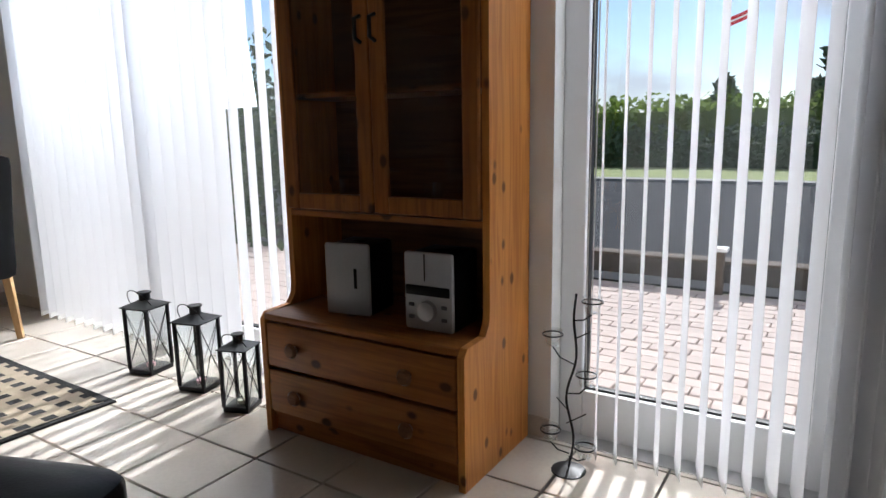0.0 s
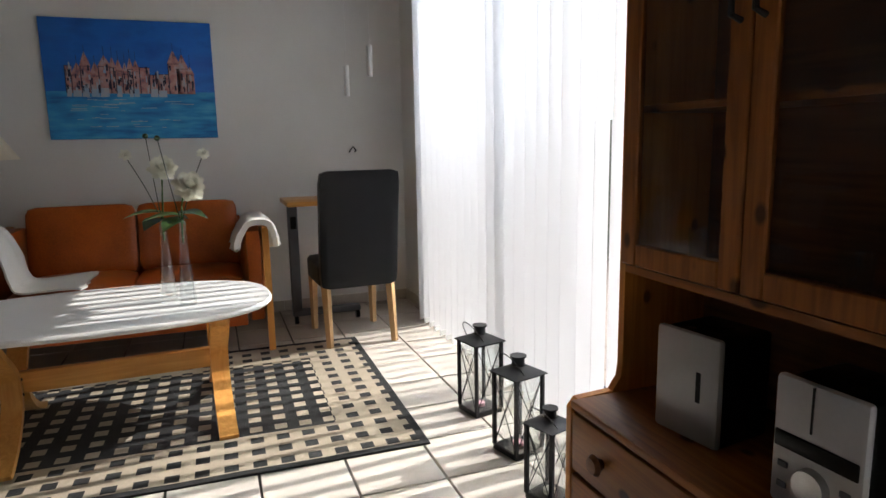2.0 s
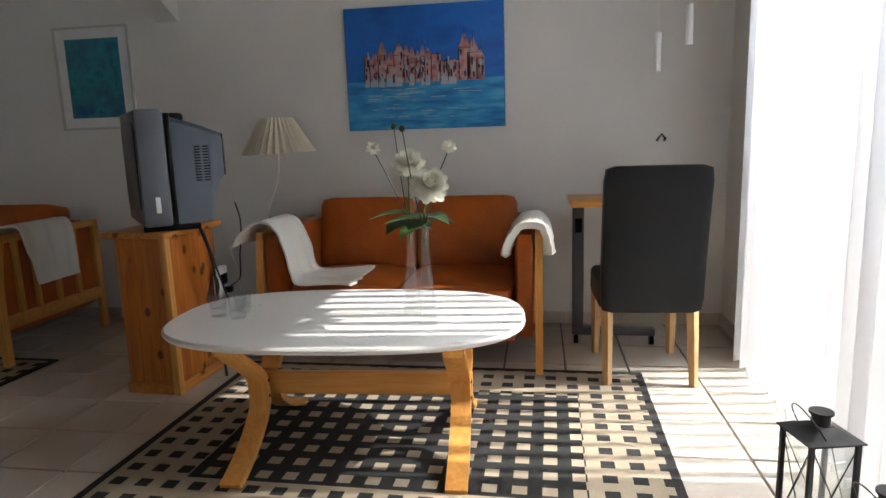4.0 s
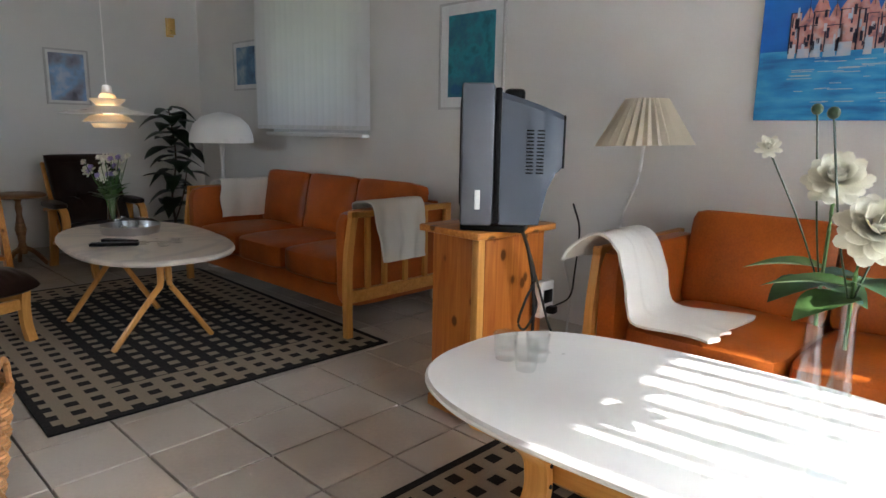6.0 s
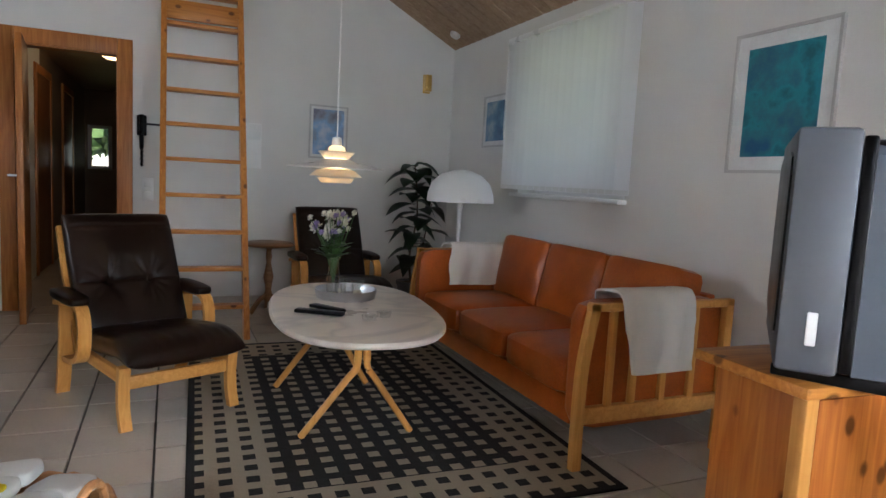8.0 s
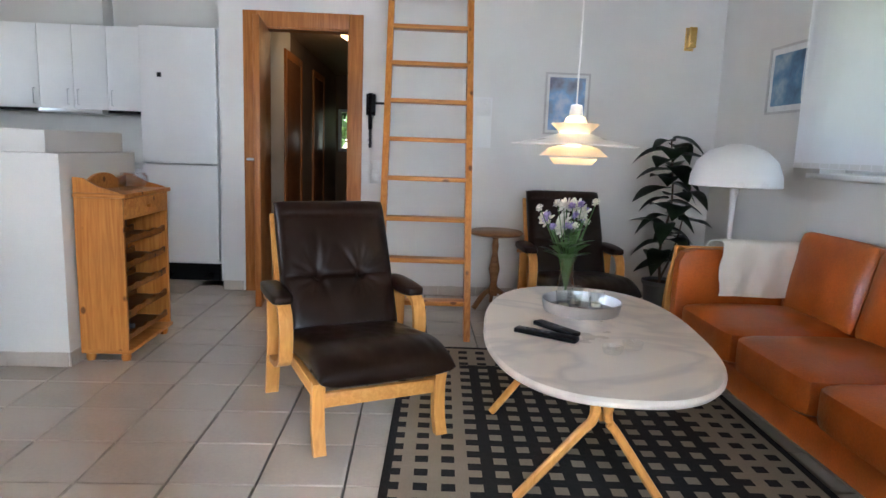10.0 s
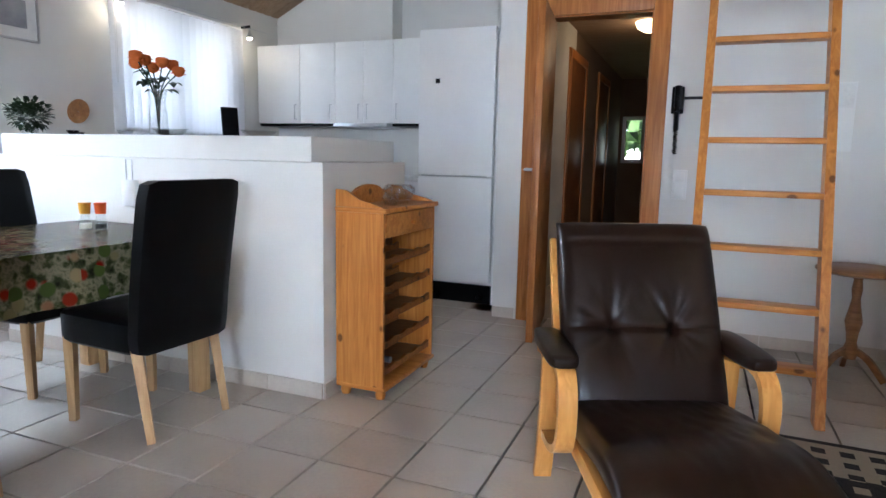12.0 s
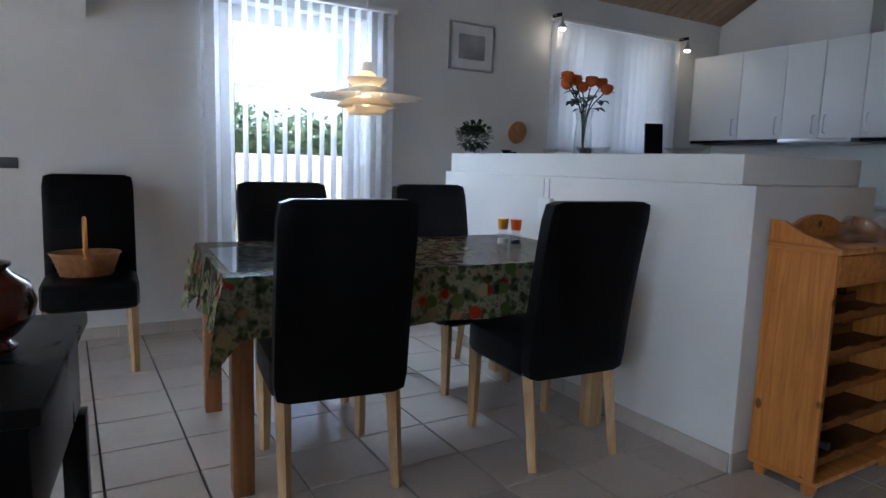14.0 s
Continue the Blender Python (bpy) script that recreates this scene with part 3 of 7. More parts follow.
part("shade", lathe([(0.0, -0.09), (0.07, -0.08), (0.12, -0.05), (0.14, 0.0)], 20), glow("hall_lamp_glow", (1.0, 0.62, 0.28), 1.3), hl)
hall_light = new("hall_light", bpy.data.lights.new("hall_light", "POINT"))
hall_light.data.energy, hall_light.data.color, hall_light.data.shadow_soft_size = 0.3, (1, 0.72, 0.42), 0.1
hall_light.location = (-0.75, -6.6, 2.1)

# sky light in the openings that closed blinds cover
for nm, at_, to_, sx, sy, power in (("sky_light_kitchen", (E + 0.24, -5.17, 1.75), (0, -5.17, 1.75), 1.2, 0.95, 1.7), ("sky_light_west", (W - 0.26, -2.79, 1.64), (0, -2.79, 1.64), 1.15, 0.95, 0.28), ("sky_light_door", (E + 0.30, -2.26, 1.85), (0, -2.26, 1.6), 0.76, 0.44, 10.5), ("sky_light_garden", (-2.3, N + 0.26, 1.72), (-2.3, 0, 1.4), 1.5, 1.0, 16), ("sky_light_terrace", (1.08, N + 0.26, 1.93), (1.08, 0, 0.9), 1.5, 0.55, 7)):
    al = new(nm, bpy.data.lights.new(nm, "AREA"))
    al.data.shape, al.data.size, al.data.size_y, al.data.energy, al.data.color = "RECTANGLE", sx, sy, power, (0.86, 0.93, 1.0)
    al.matrix_world = look(at_, to_)

# ---- outdoors ----
PAVE = mat("paving", (0.50, 0.41, 0.36), 0.9, 0, 0.2, 4, 60, 0.2, per_object=0.4)
SAND = mat("paving_joint", (0.22, 0.19, 0.16), 0.95, 0, 0.2, 8, 80, 0.2)
ASPHALT = mat("asphalt", (0.048, 0.048, 0.051), 0.95, 0, 0.3, 1.5, 90, 0.3, spec=0.05)
GRASS = mat("grass", (0.20, 0.23, 0.07), 0.95, 0, 0.35, 1.2, 40, 0.5)
KERB = mat("concrete_kerb", (0.25, 0.24, 0.22), 0.85, 0, 0.15, 5, 70, 0.2)
HEDGE = mat("hedge_leaf", (0.055, 0.085, 0.028), 0.7, 0, 0.5, 6, 40, 0.2)
BUSH = cloth("bush_leaf", (0.20, 0.28, 0.06), 0.5, 0.2, 2.0)
TREE_L = mat("tree_leaf", (0.050, 0.085, 0.025), 0.65, 0, 0.5, 3, 40, 0.2)
BARK = mat("bark", (0.10, 0.075, 0.055), 0.9, 0, 0.3, 8, 60, 0.4)
GRAVEL = mat("pale_gravel", (0.52, 0.47, 0.40), 0.95, 0, 0.25, 12, 120, 0.4)
structure("ground", boxes((-300, 300, -300, 300, -0.5, -0.10)), GRASS, "wide lawn around the house", "ground")
structure("pavement", boxes((-7, 9, N + 0.20, 5.38, -0.3, -0.06)), SAND, "sand bed of the terrace paving", "pavement")
structure("road", boxes((-60, 60, 5.6, 15.8, -0.3, -0.085)), ASPHALT, "grey asphalt road beyond the terrace", "road")
structure("kerb", boxes((-60, 60, 15.8, 16.4, -0.3, -0.02)), KERB, "pale concrete kerb along the road", "kerb")
structure("gravel", boxes((E + 0.3, 16, -12, 6, -0.3, -0.07)), GRAVEL, "pale gravel yard beside the house", "ground")
structure("foundation", boxes((W - 0.3, E + 0.3, K - 0.2, N + 0.20, -0.3, -0.02)), GROUT, "dark grout bed under the floor tiles", "floor")


def leaf_cloud(bm, centre, size, count, leaf, rng):
    for _ in range(count):
        d = Vector((rng.gauss(0, 1), rng.gauss(0, 1), rng.gauss(0, 1))).normalized() * rng.random() ** 0.4
        p = Vector(centre) + Vector((d.x * size[0], d.y * size[1], d.z * size[2]))
        u = Vector((rng.uniform(-1, 1), rng.uniform(-1, 1), rng.uniform(-1, 1))).normalized()
        w = u.orthogonal().normalized()
        k = leaf * rng.uniform(0.6, 1.3)
        bm.faces.new([bm.verts.new(p + u * k), bm.verts.new(p + w * k * 0.5), bm.verts.new(p - u * k), bm.verts.new(p - w * k * 0.5)])


def raw_mesh(name, bm, material):
    me = bpy.data.meshes.new(name)
    bm.to_mesh(me)
    bm.free()
    me.materials.append(material)
    return me


def hedge(name, label, x0, x1, y0, y1, h, n, rng, leaf=0.16, material=HEDGE):
    bm = bmesh.new()
    box(bm, x0 + 0.25, x1 - 0.25, y0 + 0.25, y1 - 0.25, -0.2, h - 0.3)
    for _ in range(n):
        c = (rng.uniform(x0, x1), rng.uniform(y0, y1), rng.uniform(0.1, h) + 0.25 * math.sin(rng.uniform(0, 6)))
        leaf_cloud(bm, c, (0.5, 0.5, 0.35), 9, leaf, rng)
    ob = new(name, raw_mesh(name, bm, material))
    return tagged(ob, label, "hedge", "", "stuff")


rng = random.Random(5)
hedge("hedge", "tall dark hedge beside the terrace", -9.0, -4.1, 4.95, 5.6, 1.75, 1300, rng, 0.07)
hedge("hedge", "dark green clipped hedge beyond the road", -32, 22, 22.3, 23.4, 0.95, 2600, rng, 0.12)
hedge("hedge", "light green bushes behind the hedge", -36, 26, 25.2, 27.4, 2.1, 3600, rng, 0.16, BUSH)
hedge("hedge", "green hedge on the meadow bank beyond the yard", 13.3, 15.3, -13, 4, 1.95, 1900, rng, 0.12)


def tree(x, y, h, spread, label, rng, n=70):
    t = thing("tree", label, "tree", pose(x, y, -0.1), "trees beyond the road")
    bm = tube(curve_pts([(0, 0, -0.2), (0.1, 0.05, h * 0.3), (-0.05, 0.1, h * 0.6), (0.0, 0.0, h * 0.85)], 10), h * 0.035, 8, None, 1.0, 0.3)
    for i in range(7):
        a, z = rng.uniform(0, 6.28), h * rng.uniform(0.3, 0.7)
        tube([(0, 0, z), (math.cos(a) * spread * 0.4, math.sin(a) * spread * 0.4, z + h * 0.12), (math.cos(a) * spread * 0.8, math.sin(a) * spread * 0.8, z + h * 0.2)], h * 0.012, 6, bm, 1.0, 0.3)
    part("trunk", bm, BARK, t)
    bm = bmesh.new()
    for _ in range(n):
        a, r = rng.uniform(0, 6.28), spread * rng.random() ** 0.6
        z = h * rng.uniform(0.25, 1.0)
        r *= math.sin(min(1.0, (1.08 - z / h) * 1.6) * 1.57)
        leaf_cloud(bm, (math.cos(a) * r, math.sin(a) * r, z), (spread * 0.22, spread * 0.22, h * 0.07), 34, 0.26, rng)
    ob = new("crown", raw_mesh("crown", bm, TREE_L))
    ob.parent = t
    return t


for x, y, h, sp in ((1.0, 28.0, 4.4, 1.5), (3.3, 28.8, 5.2, 2.1), (6.8, 29.5, 6.1, 2.9), (12.0, 30.5, 6.5, 3.2), (-3.2, 28.2, 3.0, 0.7), (-21, 32, 4.6, 2.6)):
    tree(x, y, h, sp, "leafy green tree behind the hedge", rng)
for x, y, h, sp in ((-1.2, -14.5, 5, 2.2), (-8.5, -4, 4.5, 2.2)):
    tree(x, y, h, sp, "leafy green tree beside the house", rng)
house = thing("house", "distant low house with a dark roof", "house", pose(-9.0, 42, -0.1))
part("wall", boxes((-5, 5, -2, 2, 0, 1.0)), WALL, house)
bm = bmesh.new()
v = [bm.verts.new(p) for p in ((-5.4, -2.5, 0.95), (5.4, -2.5, 0.95), (5.4, 2.5, 0.95), (-5.4, 2.5, 0.95), (-5.4, 0, 1.75), (5.4, 0, 1.75))]
for f in ((0, 1, 5, 4), (2, 3, 4, 5), (0, 4, 3), (1, 2, 5), (3, 2, 1, 0)):
    bm.faces.new([v[k] for k in f])
part("roof", bm, BLACK_P, house)

pole = thing("flagpole", "white flagpole with a red and white flag", "flagpole", pose(-2.6, 30.5, -0.1))
part("pole", lathe([(0.05, 0), (0.045, 2), (0.025, 6.35), (0.0, 6.4)], 10), PLASTIC_W, pole)
FLAG_R, FLAG_W = cloth("flag_red", (0.55, 0.03, 0.04), 0.3), cloth("flag_white", (0.8, 0.8, 0.8), 0.3)


def flag_strip(u0, u1, v0, v1):
    bm = bmesh.new()
    n = 8
    row = [[], []]
    for i in range(n + 1):
        u = u0 + (u1 - u0) * i / n
        for k, v in enumerate((v0, v1)):
            row[k].append(bm.verts.new((-u, 0.12 * math.sin(u * 4), 6.2 - v - 0.42 * u)))
    for i in range(n):
        bm.faces.new((row[0][i], row[0][i + 1], row[1][i + 1], row[1][i]))
    return bm


fl = part("flag", flag_strip(0.03, 1.0, 0.0, 0.15), FLAG_R, pole, "red field of the flag")
part("cross", flag_strip(0.03, 1.0, 0.15, 0.22), FLAG_W, fl, "white bar of the flag")
part("field", flag_strip(0.03, 1.0, 0.22, 0.37), FLAG_R, fl)

rail = thing("low_rail", "low dark wooden edge rail between terrace and road", "rail")
part("rail", rounded(-7, 9, 5.40, 5.52, 0.02, 0.16, 0.01), mat("tarred_wood", (0.05, 0.042, 0.036), 0.8, 0, 0.3, 5, 60, 0.2), rail)
for i in range(9):
    part("post", rounded(-6.8 + i * 1.95, -6.7 + i * 1.95, 5.41, 5.51, -0.2, 0.02, 0.01), BARK, rail)
part("cap", rounded(-7, 9, 5.38, 5.54, 0.16, 0.178, 0.006), BARK, rail, "weathered capping of the rail")
lamp_post = thing("garden_lamp", "short timber bollard with a white cap on the terrace", "bollard", pose(0.32, 5.30, -0.06))
part("post", rounded(-0.03, 0.03, -0.03, 0.03, 0, 0.32, 0.008), BARK, lamp_post)
part("cap", rounded(-0.05, 0.05, -0.045, 0.045, 0.32, 0.35, 0.006), PLASTIC_W, lamp_post)
DRY = mat("dry_meadow", (0.55, 0.47, 0.27), 0.95, 0, 0.3, 2.0, 60, 0.5)
bm = bmesh.new()
bank = [(8.0, -0.09), (9.5, 0.25), (11.5, 0.85), (13.2, 1.22), (16.0, 1.3), (16.0, -0.3), (8.0, -0.3)]
ends = [[bm.verts.new((x, y, z)) for x, z in bank] for y in (-14.0, 5.0)]
bm.faces.new(ends[0])
bm.faces.new(ends[1][::-1])
for i in range(len(bank)):
    k = (i + 1) % len(bank)
    bm.faces.new((ends[0][i], ends[0][k], ends[1][k], ends[1][i]))
structure("ground_bank", bm, DRY, "pale dry meadow rising behind the gravel yard", "ground")


# ================= dresser between the garden doors =================
def hutch():
    h = thing("hutch_cabinet", "tall pine cabinet with glazed doors and two drawers", "cabinet")
    x0, x1, b = -0.75, 0.10, N - 0.012
    lo, up = 2.245, 2.405
    side = []
    for xa in (x0, x1 - 0.024):
        prof = [(lo, 0.0), (lo, 0.425), (lo + 0.02, 0.45), (up - 0.03, 0.455), (up - 0.005, 0.49), (up, 0.53), (up, 2.0), (b, 2.0), (b, 0.0)]
        bm = bmesh.new()
        va = [bm.verts.new((xa, y, z)) for y, z in prof]
        vb = [bm.verts.new((xa + 0.024, y, z)) for y, z in prof]
        bm.faces.new(va)
        bm.faces.new(vb[::-1])
        for i in range(len(prof)):
            j = (i + 1) % len(prof)
            bm.faces.new((va[i], va[j], vb[j], vb[i]))
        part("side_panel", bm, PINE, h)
    # dark back carries the shade inside the backlit cabinet; side panels stay plain pine
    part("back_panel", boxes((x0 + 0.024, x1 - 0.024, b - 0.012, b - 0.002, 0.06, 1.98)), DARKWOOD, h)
    part("worktop", rounded(x0 + 0.024, x1 - 0.024, lo - 0.004, b - 0.012, 0.428, 0.452, 0.006), PINE_SHADED_X, h)
    part("plinth", boxes((x0 + 0.024, x1 - 0.024, lo + 0.03, lo + 0.05, 0, 0.06)), PINE_SHADED_X, h)
    part("base_shelf", boxes((x0 + 0.024, x1 - 0.024, lo + 0.02, b - 0.012, 0.06, 0.078)), PINE_SHADED_X, h)
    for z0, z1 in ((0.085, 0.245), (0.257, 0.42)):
        d = part("drawer_front", rounded(x0 + 0.03, x1 - 0.03, lo - 0.002, lo + 0.02, z0, z1, 0.006), PINE_SHADED_X, h)
        for xa in (x0 + 0.17, x1 - 0.20):
            k = lathe([(0.0, 0.034), (0.02, 0.032), (0.028, 0.021), (0.015, 0.007), (0.013, 0.0)], 16)
            bmesh.ops.transform(k, matrix=Matrix.Translation((xa, lo - 0.002, (z0 + z1) / 2)) @ Matrix.Rotation(radians(90), 4, "X"), verts=k.verts)
            part("knob", k, DARKWOOD, d)
    part("shelf", boxes((x0 + 0.024, x1 - 0.024, up + 0.0, b - 0.012, 0.785, 0.805)), PINE_SHADED_X, h, "pine board under the glazed doors")
    part("inner_shelf", boxes((x0 + 0.024, x1 - 0.024, up + 0.04, b - 0.012, 1.20, 1.218)), PINE_SHADED_X, h)
    part("inner_shelf", boxes((x0 + 0.024, x1 - 0.024, up + 0.04, b - 0.012, 1.60, 1.618)), PINE_SHADED_X, h)
    part("cornice", rounded(x0 - 0.03, x1 + 0.03, up - 0.04, b, 1.99, 2.04, 0.012), PINE_SHADED_X, h)
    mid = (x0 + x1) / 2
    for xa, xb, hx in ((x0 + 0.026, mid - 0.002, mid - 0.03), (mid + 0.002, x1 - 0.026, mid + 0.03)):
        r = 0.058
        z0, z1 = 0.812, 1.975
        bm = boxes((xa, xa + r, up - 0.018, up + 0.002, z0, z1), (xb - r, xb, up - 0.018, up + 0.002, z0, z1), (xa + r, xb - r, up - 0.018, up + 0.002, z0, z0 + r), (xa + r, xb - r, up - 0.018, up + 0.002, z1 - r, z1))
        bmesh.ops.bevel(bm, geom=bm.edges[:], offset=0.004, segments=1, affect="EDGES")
        d = part("door", bm, PINE_SHADED, h, "pine door frame with a glass pane")
        g = part("pane", boxes((xa + r - 0.002, xb - r + 0.002, up - 0.010, up - 0.006, z0 + r - 0.002, z1 - r + 0.002)), CABINET_GLASS, d)
        part("handle", tube([(hx, up - 0.018, 1.36), (hx, up - 0.045, 1.37), (hx, up - 0.045, 1.43), (hx, up - 0.018, 1.44)], 0.007), BLACK_M, d)
    return h


hutch()


def speaker(name, label, x, y, z, turn, front):
    s = thing(name, label, "stereo", pose(x, y, z, 0, 0, turn))
    part("housing", rounded(-0.085, 0.085, 0.0, 0.16, 0, 0.25, 0.012), BLACK_P, s)
    part("front_panel", rounded(-0.088, 0.088, -0.022, 0.0, 0.003, 0.255, 0.01), STEREO_M, s)
    if front:
        part("display", rounded(-0.08, 0.08, -0.026, -0.021, 0.118, 0.15, 0.003), BLACK_P, s)
        k = lathe([(0.0, 0.02), (0.03, 0.018), (0.034, 0.0)], 20)
        bmesh.ops.transform(k, matrix=Matrix.Translation((0, -0.02, 0.07)) @ Matrix.Rotation(radians(90), 4, "X"), verts=k.verts)
        part("volume_knob", k, GREY_M, s)
        for i in range(4):
            part("button", rounded(-0.07 + (i % 2) * 0.12, -0.05 + (i % 2) * 0.12, -0.026, -0.021, 0.04 + (i // 2) * 0.04, 0.052 + (i // 2) * 0.04, 0.002), SILVER, s)
        part("slot", boxes((-0.012, -0.008, -0.0235, -0.02, 0.165, 0.25)), BLACK_P, s)
    else:
        part("slot", boxes((0.03, 0.042, -0.0235, -0.02, 0.10, 0.17)), BLACK_P, s)
    return s


speaker("stereo", "silver and black compact stereo standing in the pine cabinet", -0.085, 2.36, 0.452, 2, True)
speaker("loudspeaker", "silver fronted loudspeaker standing in the pine cabinet", -0.435, 2.38, 0.452, 8, False)
for x in (-0.62, -0.5, -0.2, -0.05):
    g = solid("drinking_glass", lathe([(0.0, 0.0), (0.026, 0.0), (0.034, 0.1), (0.031, 0.1), (0.024, 0.008), (0.0, 0.008)], 16), GLASS, "clear drinking glass on the cabinet shelf", "glass", pose(x, 2.56, 0.805), "glasses in the cabinet")


# ================= lanterns and candle stand =================
def lantern(x, y, h, w, turn):
    L = thing("lantern", f"black metal lantern with glass sides, {'tall' if h > 0.34 else 'small'}, on the tiles", "lantern", pose(x, y, 0, 0, 0, turn), "lanterns by the garden door")
    part("base", rounded(-w, w, -w, w, 0, 0.022, 0.003), BLACK_M, L)
    for sx in (-1, 1):
        for sy in (-1, 1):
            part("corner_post", boxes((sx * w * 0.94 - 0.006, sx * w * 0.94 + 0.006, sy * w * 0.94 - 0.006, sy * w * 0.94 + 0.006, 0.02, h * 0.80)), BLACK_M, L)
    part("top_frame", rounded(-w, w, -w, w, h * 0.79, h * 0.81, 0.003), BLACK_M, L)
    bm = bmesh.new()
    k = [(w * 1.14, h * 0.81), (w * 1.14, h * 0.82), (w * 0.34, h * 0.885), (w * 0.34, h * 0.89)]
    rings = [[bm.verts.new((sx * r, sy * r, z)) for sx, sy in ((-1, -1), (1, -1), (1, 1), (-1, 1))] for r, z in k]
    for a, b in zip(rings, rings[1:]):
        for i in range(4):
            bm.faces.new((a[i], a[(i + 1) % 4], b[(i + 1) % 4], b[i]))
    bm.faces.new(rings[0][::-1])
    bm.faces.new(rings[-1])
    part("roof", bm, BLACK_M, L)
    part("chimney", lathe([(0.0, h * 0.88), (w * 0.36, h * 0.88), (w * 0.36, h * 0.965), (w * 0.46, h * 0.968), (w * 0.46, h * 0.985), (0, h * 0.985)], 16), BLACK_M, L)
    for a in range(4):
        m = Matrix.Rotation(a * math.pi / 2, 4, "Z")
        bm = boxes((-w * 0.9, w * 0.9, -w * 0.93, -w * 0.91, 0.022, h * 0.79))
        bmesh.ops.transform(bm, matrix=m, verts=bm.verts)
        g = part("pane", bm, GLASS, L)
        g.visible_shadow = False
        bm = tube([(-w * 0.88, -w * 0.96, 0.03), (w * 0.88, -w * 0.96, h * 0.77)], 0.0016, 5)
        tube([(w * 0.88, -w * 0.96, 0.03), (-w * 0.88, -w * 0.96, h * 0.77)], 0.0016, 5, bm)
        bmesh.ops.transform(bm, matrix=m, verts=bm.verts)
        part("cross_wire", bm, BLACK_M, L)
    part("candle", lathe([(0, 0.022), (0.02, 0.022), (0.02, 0.036), (0, 0.036)], 14), PETAL_W if h < 0.34 else mat("pink_wax", (0.55, 0.3, 0.34), 0.5), L)
    part("bail_handle", tube([(w * 0.9 * math.cos(t), -0.02 - 0.05 * math.sin(t), h * 0.82 + 0.17 * h * 1.3 * math.sin(t)) for t in [math.pi * i / 16 for i in range(17)]], 0.002, 5), BLACK_M, L)
    return L


lantern(-1.70, 2.40, 0.385, 0.068, 12)
lantern(-1.315, 2.385, 0.375, 0.066, 14)
lantern(-0.985, 2.33, 0.315, 0.055, 20)

stand = thing("candle_stand", "black wire candle stand with five glass cups", "candle stand", pose(0.315, 2.53, 0))
part("base", lathe([(0, 0), (0.055, 0), (0.055, 0.004), (0.02, 0.014), (0, 0.016)], 20), BLACK_M, stand)
stem = curve_pts([(0, 0, 0.01), (0.014, 0, 0.12), (-0.012, 0, 0.25), (0.018, 0, 0.38), (0.008, 0, 0.50), (0.014, 0.0, 0.585)], 30)
part("stem", tube(stem, 0.004, 6), BLACK_M, stand)
for bx, by, bz, r0 in ((-0.055, -0.02, 0.10, (0.0, 0.06)), (0.062, -0.03, 0.075, (0.0, 0.05)), (-0.06, 0.0, 0.41, (0.01, 0.36)), (0.055, -0.01, 0.30, (-0.01, 0.26)), (0.065, 0.0, 0.53, (0.01, 0.50))):
    a = part("arm", tube([(r0[0], 0, r0[1]), (bx * 0.6, by * 0.6, (r0[1] + bz) / 2 - 0.01), (bx, by, bz - 0.004)], 0.0025, 5), BLACK_M, stand)
    part("cup_ring", lathe([(0.030, bz + 0.034), (0.033, bz + 0.034), (0.033, bz + 0.038), (0.030, bz + 0.038), (0.030, bz + 0.034)], 18, bx, by), BLACK_M, stand)
    part("cup", lathe([(0.0, bz), (0.02, bz), (0.03, bz + 0.05), (0.028, bz + 0.05), (0.018, bz + 0.004), (0, bz + 0.004)], 18, bx, by), GLASS, stand)
for q in (((0.0, 0.0, 0.2), (-0.045, 0.0, 0.24)), ((0.01, 0, 0.44), (0.06, 0.01, 0.47)), ((-0.01, 0, 0.16), (0.05, 0.01, 0.2))):
    part("twig", tube(q, 0.002, 5), BLACK_M, stand)

foot_rest = thing("footstool", "black leather footstool standing on the tiles", "footstool", pose(-0.47, 1.19, 0, 0, 0, 20))
part("cushion", cushion(-0.27, 0.27, -0.22, 0.22, 0.22, 0.355, 6, 7, 0.02), BLACK_L, foot_rest)
for sx in (-1, 1):
    for sy in (-1, 1):
        part("leg", rounded(sx * 0.22 - 0.02, sx * 0.22 + 0.02, sy * 0.17 - 0.02, sy * 0.17 + 0.02, 0, 0.24, 0.004), BEECH, foot_rest)


